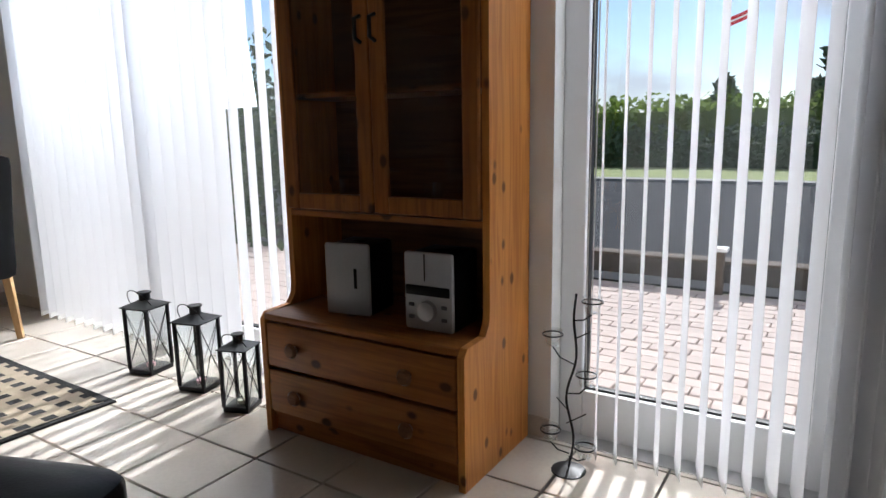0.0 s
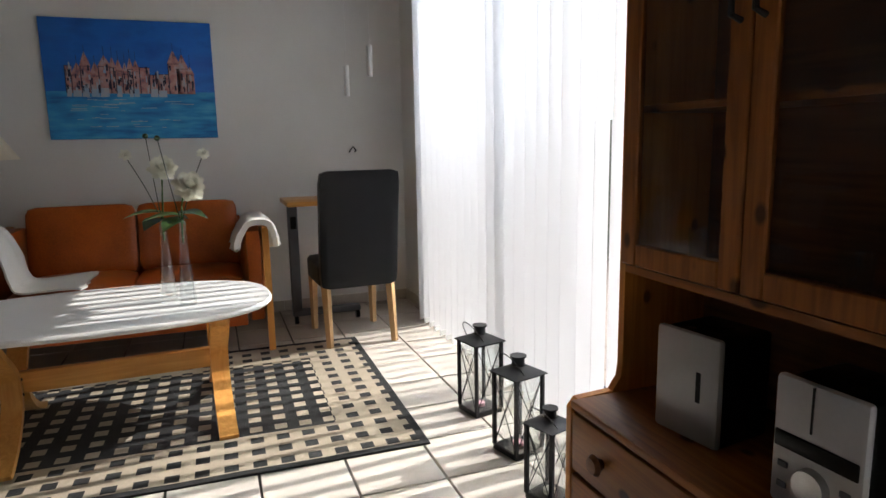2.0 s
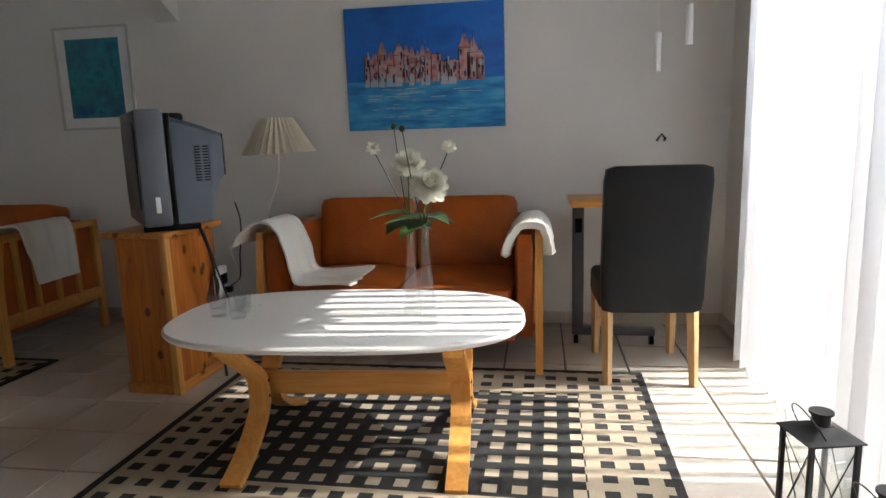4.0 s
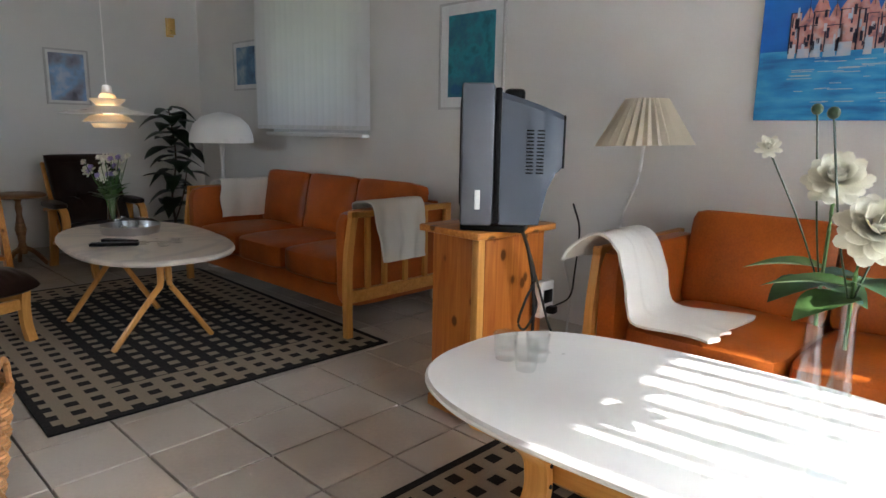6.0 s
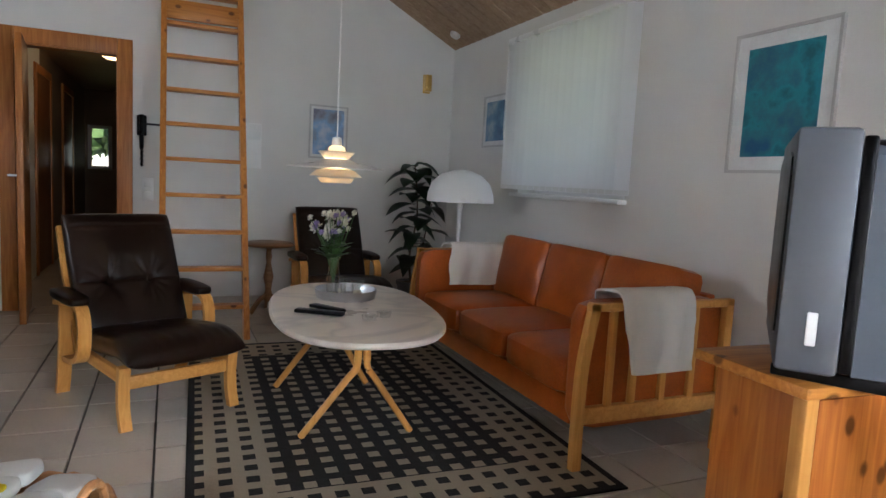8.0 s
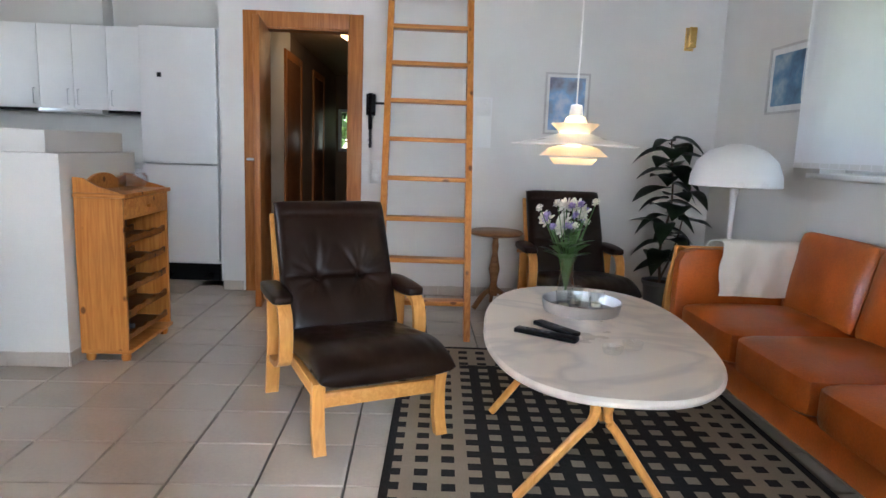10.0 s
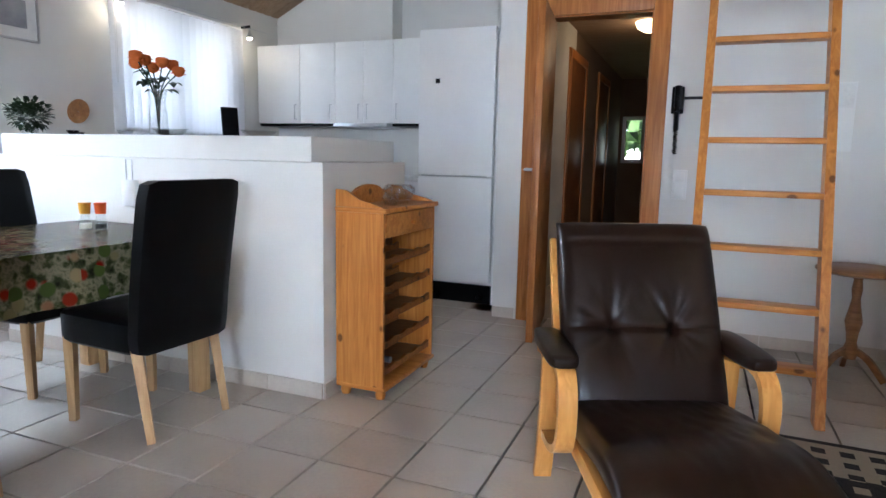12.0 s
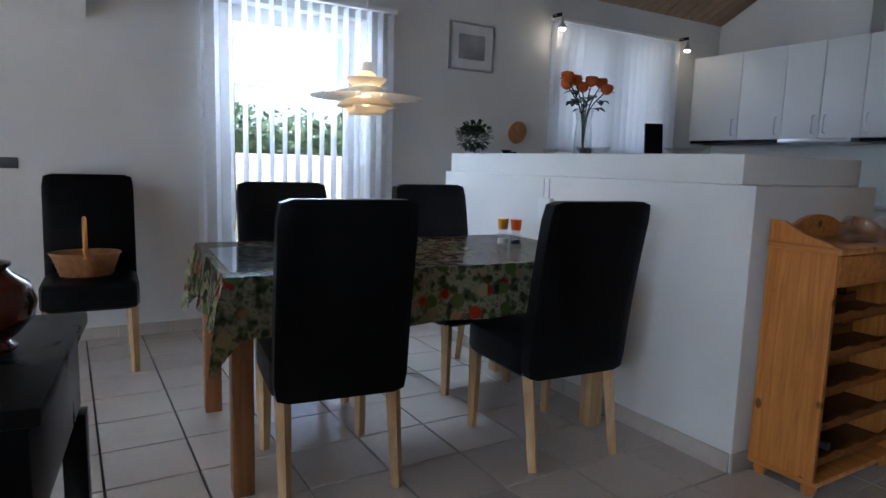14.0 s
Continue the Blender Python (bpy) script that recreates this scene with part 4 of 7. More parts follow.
# ================= rugs =================
def rug_material(name, half_x, half_y):
    """Woven rug: pale border with dark squares, dark field with pale squares, a dark edge line."""
    m = mat(name, (0.3, 0.25, 0.18), 0.95, 0, 0.15, 30, 300, 0.4)
    n, l = m.node_tree.nodes, m.node_tree.links

    def math_(op, a, b=None):
        k = n.new("ShaderNodeMath")
        k.operation = op
        for i, v in enumerate((a, b)):
            if v is None:
                continue
            if isinstance(v, (int, float)):
                k.inputs[i].default_value = v
            else:
                l.new(v, k.inputs[i])
        return k.outputs[0]

    co = n.new("ShaderNodeTexCoord")
    sep = n.new("ShaderNodeSeparateXYZ")
    l.new(co.outputs["Object"], sep.inputs[0])
    x, y = sep.outputs["X"], sep.outputs["Y"]
    px, py = 0.098, 0.098
    sq = math_("MULTIPLY", math_("LESS_THAN", math_("PINGPONG", math_("ADD", x, px * 0.25), px / 2), px * 0.25), math_("LESS_THAN", math_("PINGPONG", math_("ADD", y, py * 0.25), py / 2), py * 0.25))
    inner = math_("MULTIPLY", math_("LESS_THAN", math_("ABSOLUTE", x), half_x - 0.31), math_("LESS_THAN", math_("ABSOLUTE", y), half_y - 0.31))
    dark = math_("ABSOLUTE", math_("SUBTRACT", inner, sq))
    edge = math_("MAXIMUM", math_("GREATER_THAN", math_("ABSOLUTE", x), half_x - 0.032), math_("GREATER_THAN", math_("ABSOLUTE", y), half_y - 0.032))
    dark = math_("MAXIMUM", dark, edge)
    mx = n.new("ShaderNodeMixRGB")
    no = n.new("ShaderNodeTexNoise")
    no.inputs["Scale"].default_value = 240
    r1, r2 = n.new("ShaderNodeValToRGB"), n.new("ShaderNodeValToRGB")
    r1.color_ramp.elements[0].color, r1.color_ramp.elements[1].color = (0.24, 0.195, 0.14, 1), (0.38, 0.315, 0.235, 1)
    r2.color_ramp.elements[0].color, r2.color_ramp.elements[1].color = (0.003, 0.003, 0.0035, 1), (0.011, 0.0105, 0.011, 1)
    for r in (r1, r2):
        l.new(no.outputs["Fac"], r.inputs["Fac"])
    l.new(dark, mx.inputs[0])
    l.new(r1.outputs["Color"], mx.inputs[1])
    l.new(r2.outputs["Color"], mx.inputs[2])
    l.new(mx.outputs[0], n["Principled BSDF"].inputs["Base Color"])
    return m


def rug(cx, cy, hx, hy, turn, label, key):
    r = thing("rug", label, "rug", pose(cx, cy, 0.001, 0, 0, turn))
    bm = bmesh.new()
    nx, ny = 14, 20
    g = [[bm.verts.new((-hx + 2 * hx * i / nx, -hy + 2 * hy * j / ny, 0.008 + 0.0015 * math.sin(i * 1.7) * math.sin(j * 1.3))) for j in range(ny + 1)] for i in range(nx + 1)]
    for i in range(nx):
        for j in range(ny):
            bm.faces.new((g[i][j], g[i + 1][j], g[i + 1][j + 1], g[i][j + 1]))
    e = bmesh.ops.extrude_edge_only(bm, edges=[q for q in bm.edges if q.is_boundary])
    for q in e["geom"]:
        if isinstance(q, bmesh.types.BMVert):
            q.co.z = 0.0
    part("weave", bm, rug_material("rug_" + key, hx, hy), r)
    return r


rug(-2.225, 1.12, 0.725, 0.99, -1.0, "black and beige checked woven rug under the white table", "a")
rug(-2.16, -2.20, 0.80, 1.20, -2.0, "black and beige checked woven rug under the oval table", "b")


# ================= coffee tables =================
def trestle_table():
    t = thing("coffee_table", "white topped oval coffee table on bentwood legs", "table", pose(-2.142, 0.94, 0, 0, 0, 3))
    part("tabletop", outline_slab(super_oval(0.395, 0.655, 2.7), 0.484, 0.508, 0.008), LAMINATE, t)
    for y in (-0.335, 0.42):
        for sx in (-1, 1):
            pts = curve_pts([(sx * 0.32, y, 0.482), (sx * 0.245, y, 0.42), (sx * 0.10, y, 0.315), (sx * 0.062, y, 0.25), (sx * 0.075, y, 0.16), (sx * 0.20, y, 0.07), (sx * 0.36, y, 0.012)], 30)
            leg = part("leg", band(pts, 0.036, 0.028, (0, 1, 0)), BEECH, t)
            for z in (0.27, 0.21):
                b = lathe([(0.006, 0), (0.006, 0.004), (0.0, 0.005)], 8)
                bmesh.ops.transform(b, matrix=Matrix.Translation((sx * 0.058, y + 0.036, z)) @ Matrix.Rotation(radians(-90), 4, "X"), verts=b.verts)
                part("bolt", b, BLACK_M, leg)
    part("stretcher", rounded(-0.02, 0.02, -0.40, 0.46, 0.20, 0.285, 0.006), BEECH_X, t)
    part("batten", rounded(-0.33, 0.33, -0.365, -0.305, 0.455, 0.482, 0.004), BEECH, t)
    part("batten", rounded(-0.33, 0.33, 0.39, 0.45, 0.455, 0.482, 0.004), BEECH, t)
    return t


trestle_table()

MARBLE = mat("white_marble_laminate", (0.74, 0.67, 0.58), 0.3, 0, 0.05, 3, 60, 0.0)
nn, ll = MARBLE.node_tree.nodes, MARBLE.node_tree.links
mc = nn.new("ShaderNodeTexCoord")
mw = nn.new("ShaderNodeTexNoise")
mw.inputs["Scale"].default_value, mw.inputs["Detail"].default_value, mw.inputs["Distortion"].default_value = 1.3, 3, 1.8
mr = nn.new("ShaderNodeValToRGB")
mr.color_ramp.elements[0].position, mr.color_ramp.elements[1].position = 0.43, 0.56
mr.color_ramp.elements[0].color, mr.color_ramp.elements[1].color = (0.73, 0.66, 0.57, 1), (0.71, 0.65, 0.575, 1)
vein = mr.color_ramp.elements.new(0.50)
vein.color = (0.56, 0.51, 0.46, 1)
ll.new(mc.outputs["Object"], mw.inputs["Vector"])
ll.new(mw.outputs["Fac"], mr.inputs["Fac"])
ll.new(mr.outputs["Color"], nn["Principled BSDF"].inputs["Base Color"])


def oval_table():
    t = thing("coffee_table", "marble patterned oval coffee table on splayed wooden legs", "table", pose(-2.12, -2.14, 0, 0, 0, -7))
    part("tabletop", outline_slab(super_oval(0.405, 0.725, 2.5), 0.484, 0.51, 0.009), MARBLE, t)
    # two forked pairs of legs, one near each end
    for cx, cy, fx, fy in ((0.02, 0.45, 0.023, 0.386), (0.075, -0.37, 0.112, -0.30)):
        for sx in (1, -1):
            a = Vector((cx + sx * 0.019, cy, 0.484))
            foot = Vector((fx + sx * 0.245, fy, 0.012))
            knee = Vector((cx + sx * 0.024, cy, 0.335))
            pts = curve_pts([a, (a.x, a.y, 0.41), knee, knee.lerp(foot, 0.14), knee.lerp(foot, 0.5), foot], 24)
            part("leg", tube(pts, 0.0175, 8, None, 0.85), BEECH, t)
        part("leg_plate", rounded(cx - 0.07, cx + 0.07, cy - 0.045, cy + 0.045, 0.466, 0.4842, 0.004), BEECH_X, t)
    return t


oval_table()


# ================= sofas =================
def sofa(name, label, m, length, seats, depth=0.86, group="cognac leather sofas", puff=0.016):
    """Built facing +x, its back at x = 0, y from 0 to its length."""
    s = thing(name, label, "sofa", m, group)
    for k, y0 in enumerate((0.0, length - 0.13)):
        o = 0 if k == 0 else 0.095
        part("armrest", cushion(0.05, depth - 0.02, y0 + (0.035 if k == 0 else 0.0), y0 + (0.13 if k == 0 else 0.095), 0.16, 0.70, 9, 7, 0.012, 1), COGNAC, s)
        f0 = y0 if k == 0 else y0 + 0.095
        bow = curve_pts([(depth, 0, 0.0), (depth + 0.002, 0, 0.22), (depth - 0.005, 0, 0.45), (depth - 0.045, 0, 0.70)], 14)
        part("front_leg", band([(p[0] - 0.02, f0 + 0.0175, p[2]) for p in bow], 0.0175, 0.042, (0, 1, 0)), BEECH, s)
        part("back_leg", rounded(0.05, 0.095, f0, f0 + 0.035, 0, 0.70, 0.005), BEECH, s)
        part("top_rail", rounded(0.05, depth - 0.035, f0, f0 + 0.035, 0.665, 0.70, 0.006), BEECH_X, s)
        part("bottom_rail", rounded(0.09, depth - 0.03, f0, f0 + 0.035, 0.20, 0.27, 0.005), BEECH_X, s)
        for x in (0.26, 0.42, 0.58, 0.70):
            part("slat", rounded(x - 0.016, x + 0.016, f0 + 0.006, f0 + 0.03, 0.265, 0.67, 0.004), BEECH, s)
    a, b = 0.135, length - 0.135
    part("seat_frame", rounded(0.06, depth - 0.06, a, b, 0.15, 0.27, 0.008), COGNAC, s)
    w = (b - a) / seats
    for i in range(seats):
        part("seat_cushion", cushion(0.22, depth - 0.02, a + w * i + 0.004, a + w * (i + 1) - 0.004, 0.265, 0.43, 8, 8, 0.022), COGNAC, s)
        bm = cushion(-0.075, 0.075, a + w * i + 0.003, a + w * (i + 1) - 0.003, -0.205, 0.21, 12, 9, puff, 0)
        bmesh.ops.transform(bm, matrix=Matrix.Translation((0.20, 0, 0.60)) @ Matrix.Rotation(radians(-12), 4, "Y"), verts=bm.verts)
        part("back_cushion", bm, COGNAC, s)
    bm = rounded(0.045, 0.10, a - 0.02, b + 0.02, 0.25, 0.70, 0.01)
    part("back_frame", bm, COGNAC, s)
    return s


def throw(label, m, prof, width, drop_noise, rng, rows=26, thick=0.010):
    """A woollen throw laid over an arm: a profile (u, z) swept over a width, with folds."""
    pts = curve_pts([(p[0], 0, p[1]) for p in prof], 34)
    bm = bmesh.new()
    ph = rng.uniform(0, 6)
    g = []
    for j in range(rows + 1):
        v = j / rows
        col = []
        for i, p in enumerate(pts):
            t = i / (len(pts) - 1)
            f = 0.012 * math.sin(v * 17 + ph + t * 3) * (0.25 + abs(t - 0.45) * 1.6)
            n_ = noise.noise((v * 3 + ph, t * 4, 0)) * drop_noise
            d = abs(t - 0.45) * 2
            f += 0.007 * noise.noise((v * 13 + ph, t * 15, 3)) + 0.004 * noise.noise((v * 31, t * 34 + ph, 7))
            col.append(bm.verts.new((p[0] + f + n_ * 0.35 * d, (v - 0.5) * width * (1 + 0.10 * math.sin(t * 5 + ph)) + n_ * d * 1.3, p[2] + 0.3 * f * d + n_ * 0.4 * d)))
        g.append(col)
    for j in range(rows):
        for i in range(len(pts) - 1):
            bm.faces.new((g[j][i], g[j + 1][i], g[j + 1][i + 1], g[j][i + 1]))
    bmesh.ops.recalc_face_normals(bm, faces=bm.faces[:])
    r = bmesh.ops.solidify(bm, geom=bm.faces[:], thickness=thick)
    th = thing("throw", label, "throw", m, "white throws on the sofas")
    part("cloth", bm, THROW, th)
    return th


sofa("sofa", "two seat cognac leather sofa with a light wood frame", pose(W + 0.03, 0.24, 0), 1.42, 2)
sofa("sofa", "three seat cognac leather sofa with a light wood frame", pose(W + 0.12, -3.10, 0), 1.95, 3, puff=0.03)
trng = random.Random(11)
# throws run across an arm: their profile lies along y
throw("white woollen throw draped over the sofa arm", pose(-3.00, 0.31, 0.0, 0, 0, 90), [(-0.15, 0.65), (-0.11, 0.715), (-0.03, 0.765), (0.05, 0.75), (0.105, 0.66), (0.135, 0.54), (0.17, 0.475), (0.30, 0.468), (0.44, 0.462)], 0.36, 0.05, trng)
throw("white woollen throw bunched over the sofa arm", pose(-3.08, 1.595, 0.0, 0, 0, 90), [(-0.125, 0.585), (-0.10, 0.66), (-0.05, 0.735), (0.02, 0.75), (0.07, 0.735), (0.10, 0.67), (0.105, 0.60)], 0.50, 0.05, trng, 30, 0.03)
throw("white woollen throw folded over the sofa arm", pose(-3.14, -1.215, 0.0, 0, 0, 90), [(-0.125, 0.60), (-0.115, 0.715), (0.0, 0.748), (0.085, 0.732), (0.112, 0.60), (0.12, 0.41)], 0.36, 0.02, trng)
throw("white woollen throw folded over the far sofa arm", pose(-3.22, -3.035, 0.0, 0, 0, 90), [(-0.115, 0.60), (-0.105, 0.715), (0.0, 0.748), (0.09, 0.732), (0.12, 0.60), (0.14, 0.475)], 0.44, 0.03, trng)


# ================= lounge chairs =================
def lounge_chair(m, label):
    """Bentwood armchair with a buttoned leather seat shell; faces +y, its base centred."""
    c = thing("armchair", label, "armchair", m, "dark brown leather armchairs")
    for sx in (-1, 1):
        x = sx * 0.30
        loop = curve_pts([(x, -0.26, 0.20), (x, -0.12, 0.215), (x, -0.04, 0.27), (x, -0.02, 0.38), (x, -0.05, 0.465), (x, -0.13, 0.49), (x, -0.26, 0.475), (x, -0.40, 0.455)], 34)
        part("arm_loop", band(loop, 0.028, 0.024, (1, 0, 0)), BEECH, c)
        fl_ = curve_pts([(sx * 0.25, 0.345, 0.0), (sx * 0.25, 0.315, 0.09), (sx * 0.25, 0.31, 0.20), (sx * 0.25, 0.325, 0.285)], 12)
        part("front_leg", band(fl_, 0.024, 0.034, (1, 0, 0)), BEECH, c)
        back = curve_pts([(x, -0.36, 0.0), (x, -0.33, 0.10), (x, -0.30, 0.28), (x, -0.29, 0.46)], 16)
        part("back_leg", band(back, 0.03, 0.028, (1, 0, 0)), BEECH, c)
        part("side_rail", rounded(sx * 0.245 - 0.015, sx * 0.245 + 0.015, -0.30, 0.30, 0.20, 0.255, 0.006), BEECH_X, c)
        up = curve_pts([(sx * 0.265, -0.22, 0.24), (sx * 0.265, -0.39, 0.55), (sx * 0.26, -0.52, 0.82)], 12)
        part("back_stile", band(up, 0.016, 0.03, (1, 0, 0)), BEECH, c)
        part("arm_pad", cushion(x - 0.048, x + 0.048, -0.42, -0.06, 0.483, 0.53, 5, 6, 0.012), BROWN_L, c)
    part("front_rail", rounded(-0.228, 0.228, 0.29, 0.32, 0.175, 0.235, 0.008), BEECH_X, c)
    part("rear_rail", rounded(-0.275, 0.275, -0.33, -0.30, 0.20, 0.255, 0.006), BEECH, c)

    def pad(w, h, t, buttons, cr):
        """A leather cushion, its front side -z: tufts joined by a seam, with creases fanning out of them."""
        bm = bmesh.new()
        n = 88
        pr = random.Random(int(cr * 7))
        folds = []
        for bu, bv in buttons:
            for deg in (62, 78, 96, 114, -58, -80, -104, -122) + ((8, 30, -24) if bu > 0 else (172, 150, 204)):
                g = radians(deg + pr.uniform(-6, 6))
                folds.append((bu * w, bv * h, math.cos(g), math.sin(g), pr.uniform(0.08, 0.17), pr.uniform(0.004, 0.009)))
        for side in (1, -1):
            g = []
            for i in range(n + 1):
                col = []
                for j in range(n + 1):
                    u, v = i / n * 2 - 1, j / n * 2 - 1
                    x, y = u * w, v * h
                    e = (1 - abs(u) ** 7) ** 0.5 * (1 - abs(v) ** 7) ** 0.5
                    z = side * t * 0.5 * e
                    dent = 0.0
                    if side == -1:
                        for bu, bv in buttons:
                            d = math.hypot(x - bu * w, y - bv * h)
                            dent += 0.018 * math.exp(-(d / 0.022) ** 2) + 0.014 * math.exp(-(d / 0.10) ** 2)
                        for fx, fy, c_, s_, ln, deep in folds:
                            along = (x - fx) * c_ + (y - fy) * s_
                            if 0 < along < ln * 1.6:
                                across = (x - fx) * -s_ + (y - fy) * c_
                                dent += deep * math.exp(-(across / (0.008 + 0.05 * along)) ** 2) * math.exp(-((along - ln * 0.4) / (ln * 0.6)) ** 2)
                        if buttons:
                            inner = 1 / (1 + math.exp((abs(x) - 0.27) * 60))
                            dent += 0.008 * math.exp(-((y - buttons[0][1] * h) / 0.009) ** 2) * inner
                            dent += 0.007 * math.exp(-((v - 0.74) * h / 0.014) ** 2)
                        dent += 0.004 * noise.noise((u * 3 + cr, v * 3, cr))
                    else:
                        dent = -0.005 * noise.noise((u * 3 + cr, v * 3, cr)) - 0.003 * noise.noise((u * 9, v * 4 + cr, cr))
                    z += dent * e
                    col.append(bm.verts.new((x * (1 - 0.03 * (1 - e)), y * (1 - 0.03 * (1 - e)), z)))
                g.append(col)
            for i in range(n):
                for j in range(n):
                    q = (g[i][j], g[i + 1][j], g[i + 1][j + 1], g[i][j + 1])
                    bm.faces.new(q if side == 1 else q[::-1])
        bmesh.ops.remove_doubles(bm, verts=bm.verts, dist=0.0004)
        return bm

    seat = pad(0.28, 0.345, 0.12, [], 1.0)
    for v in seat.verts:
        v.co.z -= 0.06 * max(0, v.co.y / 0.31 - 0.5) ** 1.5 * 2
    bmesh.ops.transform(seat, matrix=Matrix.Translation((0, 0.085, 0.33)) @ Matrix.Rotation(radians(7), 4, "X"), verts=seat.verts)
    part("seat", seat, BROWN_L, c)
    back = pad(0.275, 0.345, 0.13, [(-0.36, -0.12), (0.36, -0.12)], 2.0)
    bmesh.ops.transform(back, matrix=Matrix.Translation((0, -0.335, 0.58)) @ Matrix.Rotation(radians(115), 4, "X"), verts=back.verts)
    part("backrest", back, BROWN_L, c)
    return c


lounge_chair(pose(-1.205, -2.49, 0, 0, 0, 23), "dark brown buttoned leather armchair with bentwood arms, beside the rug")
lounge_chair(pose(-2.53, -3.93, 0, 0, 0, 4), "dark brown leather armchair with bentwood arms, against the wall")


# ================= dining chairs =================
def dining_chair(m, label, cover, group):
    """Upholstered high back chair; faces +y."""
    c = thing("dining_chair", label, "chair", m, group)
    part("seat", cushion(-0.222, 0.222, -0.23, 0.235, 0.335, 0.475, 10, 7, 0.012), cover, c)
    bm = cushion(-0.222, 0.222, -0.034, 0.034, 0.0, 0.66, 18, 9, 0.005, 1)
    for v in bm.verts:
        v.co.y -= 0.10 * (v.co.z / 0.66) ** 1.4
    bmesh.ops.transform(bm, matrix=Matrix.Translation((0, -0.215, 0.34)), verts=bm.verts)
    part("backrest", bm, cover, c)
    for sx in (-1, 1):
        part("leg", tube([(sx * 0.188, 0.195, 0.36), (sx * 0.19, 0.2, 0.0)], 0.028, 4, None, 1.0, 0.72), OAKLEG, c)
        part("leg", tube([(sx * 0.188, -0.195, 0.36), (sx * 0.19, -0.255, 0.0)], 0.028, 4, None, 1.0, 0.72), OAKLEG, c)
    return c


GREY_L = mat("charcoal_leather", (0.006, 0.0065, 0.008), 0.42, 0, 0.2, 8, 130, 0.08, spec=0.22)
dining_chair(pose(1.045, -1.675, 0, 0, 0, -97), "black leather high back dining chair with pale wooden legs", BLACK_L, "dining chairs")
dining_chair(pose(0.875, -2.53, 0, 0, 0, -94), "black leather high back dining chair beside the half wall", BLACK_L, "dining chairs")
dining_chair(pose(1.66, -2.62, 0, 0, 0, 92), "black leather high back dining chair across the table", BLACK_L, "dining chairs")
dining_chair(pose(1.80, -1.80, 0, 0, 0, 84), "black leather high back dining chair by the garden door", BLACK_L, "dining chairs")
dining_chair(pose(2.66, -0.985, 0, 0, 0, 87), "black leather high back chair against the wall with a basket", BLACK_L, "dining chairs")
dining_chair(pose(-3.04, 2.13, 0, 0, 0, 92), "charcoal leather high back chair at the small wall desk", GREY_L, "dining chairs")


# ================= television corner =================
def tv_cabinet():
    c = thing("tv_cabinet", "knotty pine television cabinet standing by the wall", "cabinet", pose(-2.76, -0.125, 0, 0, 0, -3))
    part("body", rounded(-0.155, 0.225, -0.135, 0.13, 0.0, 0.74, 0.005), RED_PINE, c)
    part("top", rounded(-0.195, 0.275, -0.165, 0.16, 0.74, 0.768, 0.007), PINE_X, c)
    part("corner_post", rounded(0.215, 0.252, 0.108, 0.145, 0.0, 0.74, 0.006), BEECH, c)
    part("plinth", rounded(-0.165, 0.24, -0.14, 0.136, 0.0, 0.05, 0.004), PINE_X, c)
    part("back_board", rounded(-0.14, 0.205, 0.128, 0.136, 0.06, 0.73, 0.003), RED_PINE, c)
    return c


tv_cabinet()
tv = thing("television", "grey tube television seen from behind", "television", pose(-2.745, -0.075, 0.795, 0, 0, -139))
# faces its own +y; the tapered tube shell runs to -y
part("bezel", rounded(-0.255, 0.255, 0.055, 0.172, 0.0, 0.505, 0.012), SILVER, tv)
part("rear_frame", rounded(-0.248, 0.248, 0.03, 0.055, 0.008, 0.49, 0.006), BLACK_P, tv)
part("screen", cushion(-0.22, 0.22, 0.162, 0.179, 0.06, 0.46, 10, 6), BLACK_P, tv)
bm = bmesh.new()
prof = [(0.03, 0.004, 0.475), (-0.05, 0.004, 0.452), (-0.115, 0.004, 0.43), (-0.128, 0.07, 0.425), (-0.142, 0.13, 0.42), (-0.172, 0.19, 0.41), (-0.195, 0.21, 0.40)]
rings = []
for k, (y, z0, z1) in enumerate(prof):
    w = 0.238 - 0.045 * (k / (len(prof) - 1)) ** 1.5
    rings.append([bm.verts.new(p) for p in ((-w, y, z0), (w, y, z0), (w, y, z1 - 0.02), (w - 0.02, y, z1), (-w + 0.02, y, z1), (-w, y, z1 - 0.02))])
for a, b in zip(rings, rings[1:]):
    for i in range(6):
        bm.faces.new((a[i], a[(i + 1) % 6], b[(i + 1) % 6], b[i]))
bm.faces.new(rings[-1])
bm.faces.new(rings[0][::-1])
shell = part("tube_shell", bm, TV_GREY, tv)
for r_ in range(2):
    for k in range(13):
        z_ = 0.19 + k * 0.0125
        for sx in (-1, 1):
            y_ = -0.060 - r_ * 0.038
            c_ = sx * (0.2325 - 0.006 * r_)
            part("vent_slot", boxes((c_ - 0.005, c_ + 0.005, y_ - 0.026, y_, z_, z_ + 0.0055)), BLACK_P, shell)
part("rear_rim", rounded(-0.188, 0.188, -0.204, -0.1945, 0.208, 0.399, 0.004), BLACK_P, tv)
part("control", rounded(-0.259, -0.253, 0.10, 0.12, 0.06, 0.13, 0.003), PLASTIC_W, tv)
rec = thing("set_top_box", "small black receiver under the television", "receiver", pose(-2.60, -0.03, 0.768, 0, 0, -60))
part("case", rounded(-0.14, 0.10, -0.07, 0.07, 0, 0.026, 0.004), BLACK_P, rec)
solid("cable_box", cushion(-0.06, 0.06, -0.04, 0.04, 0, 0.05, 4, 5), BLACK_P, "black receiver lying on top of the television", "receiver", pose(-2.762, -0.055, 1.246, 0, 0, -139))

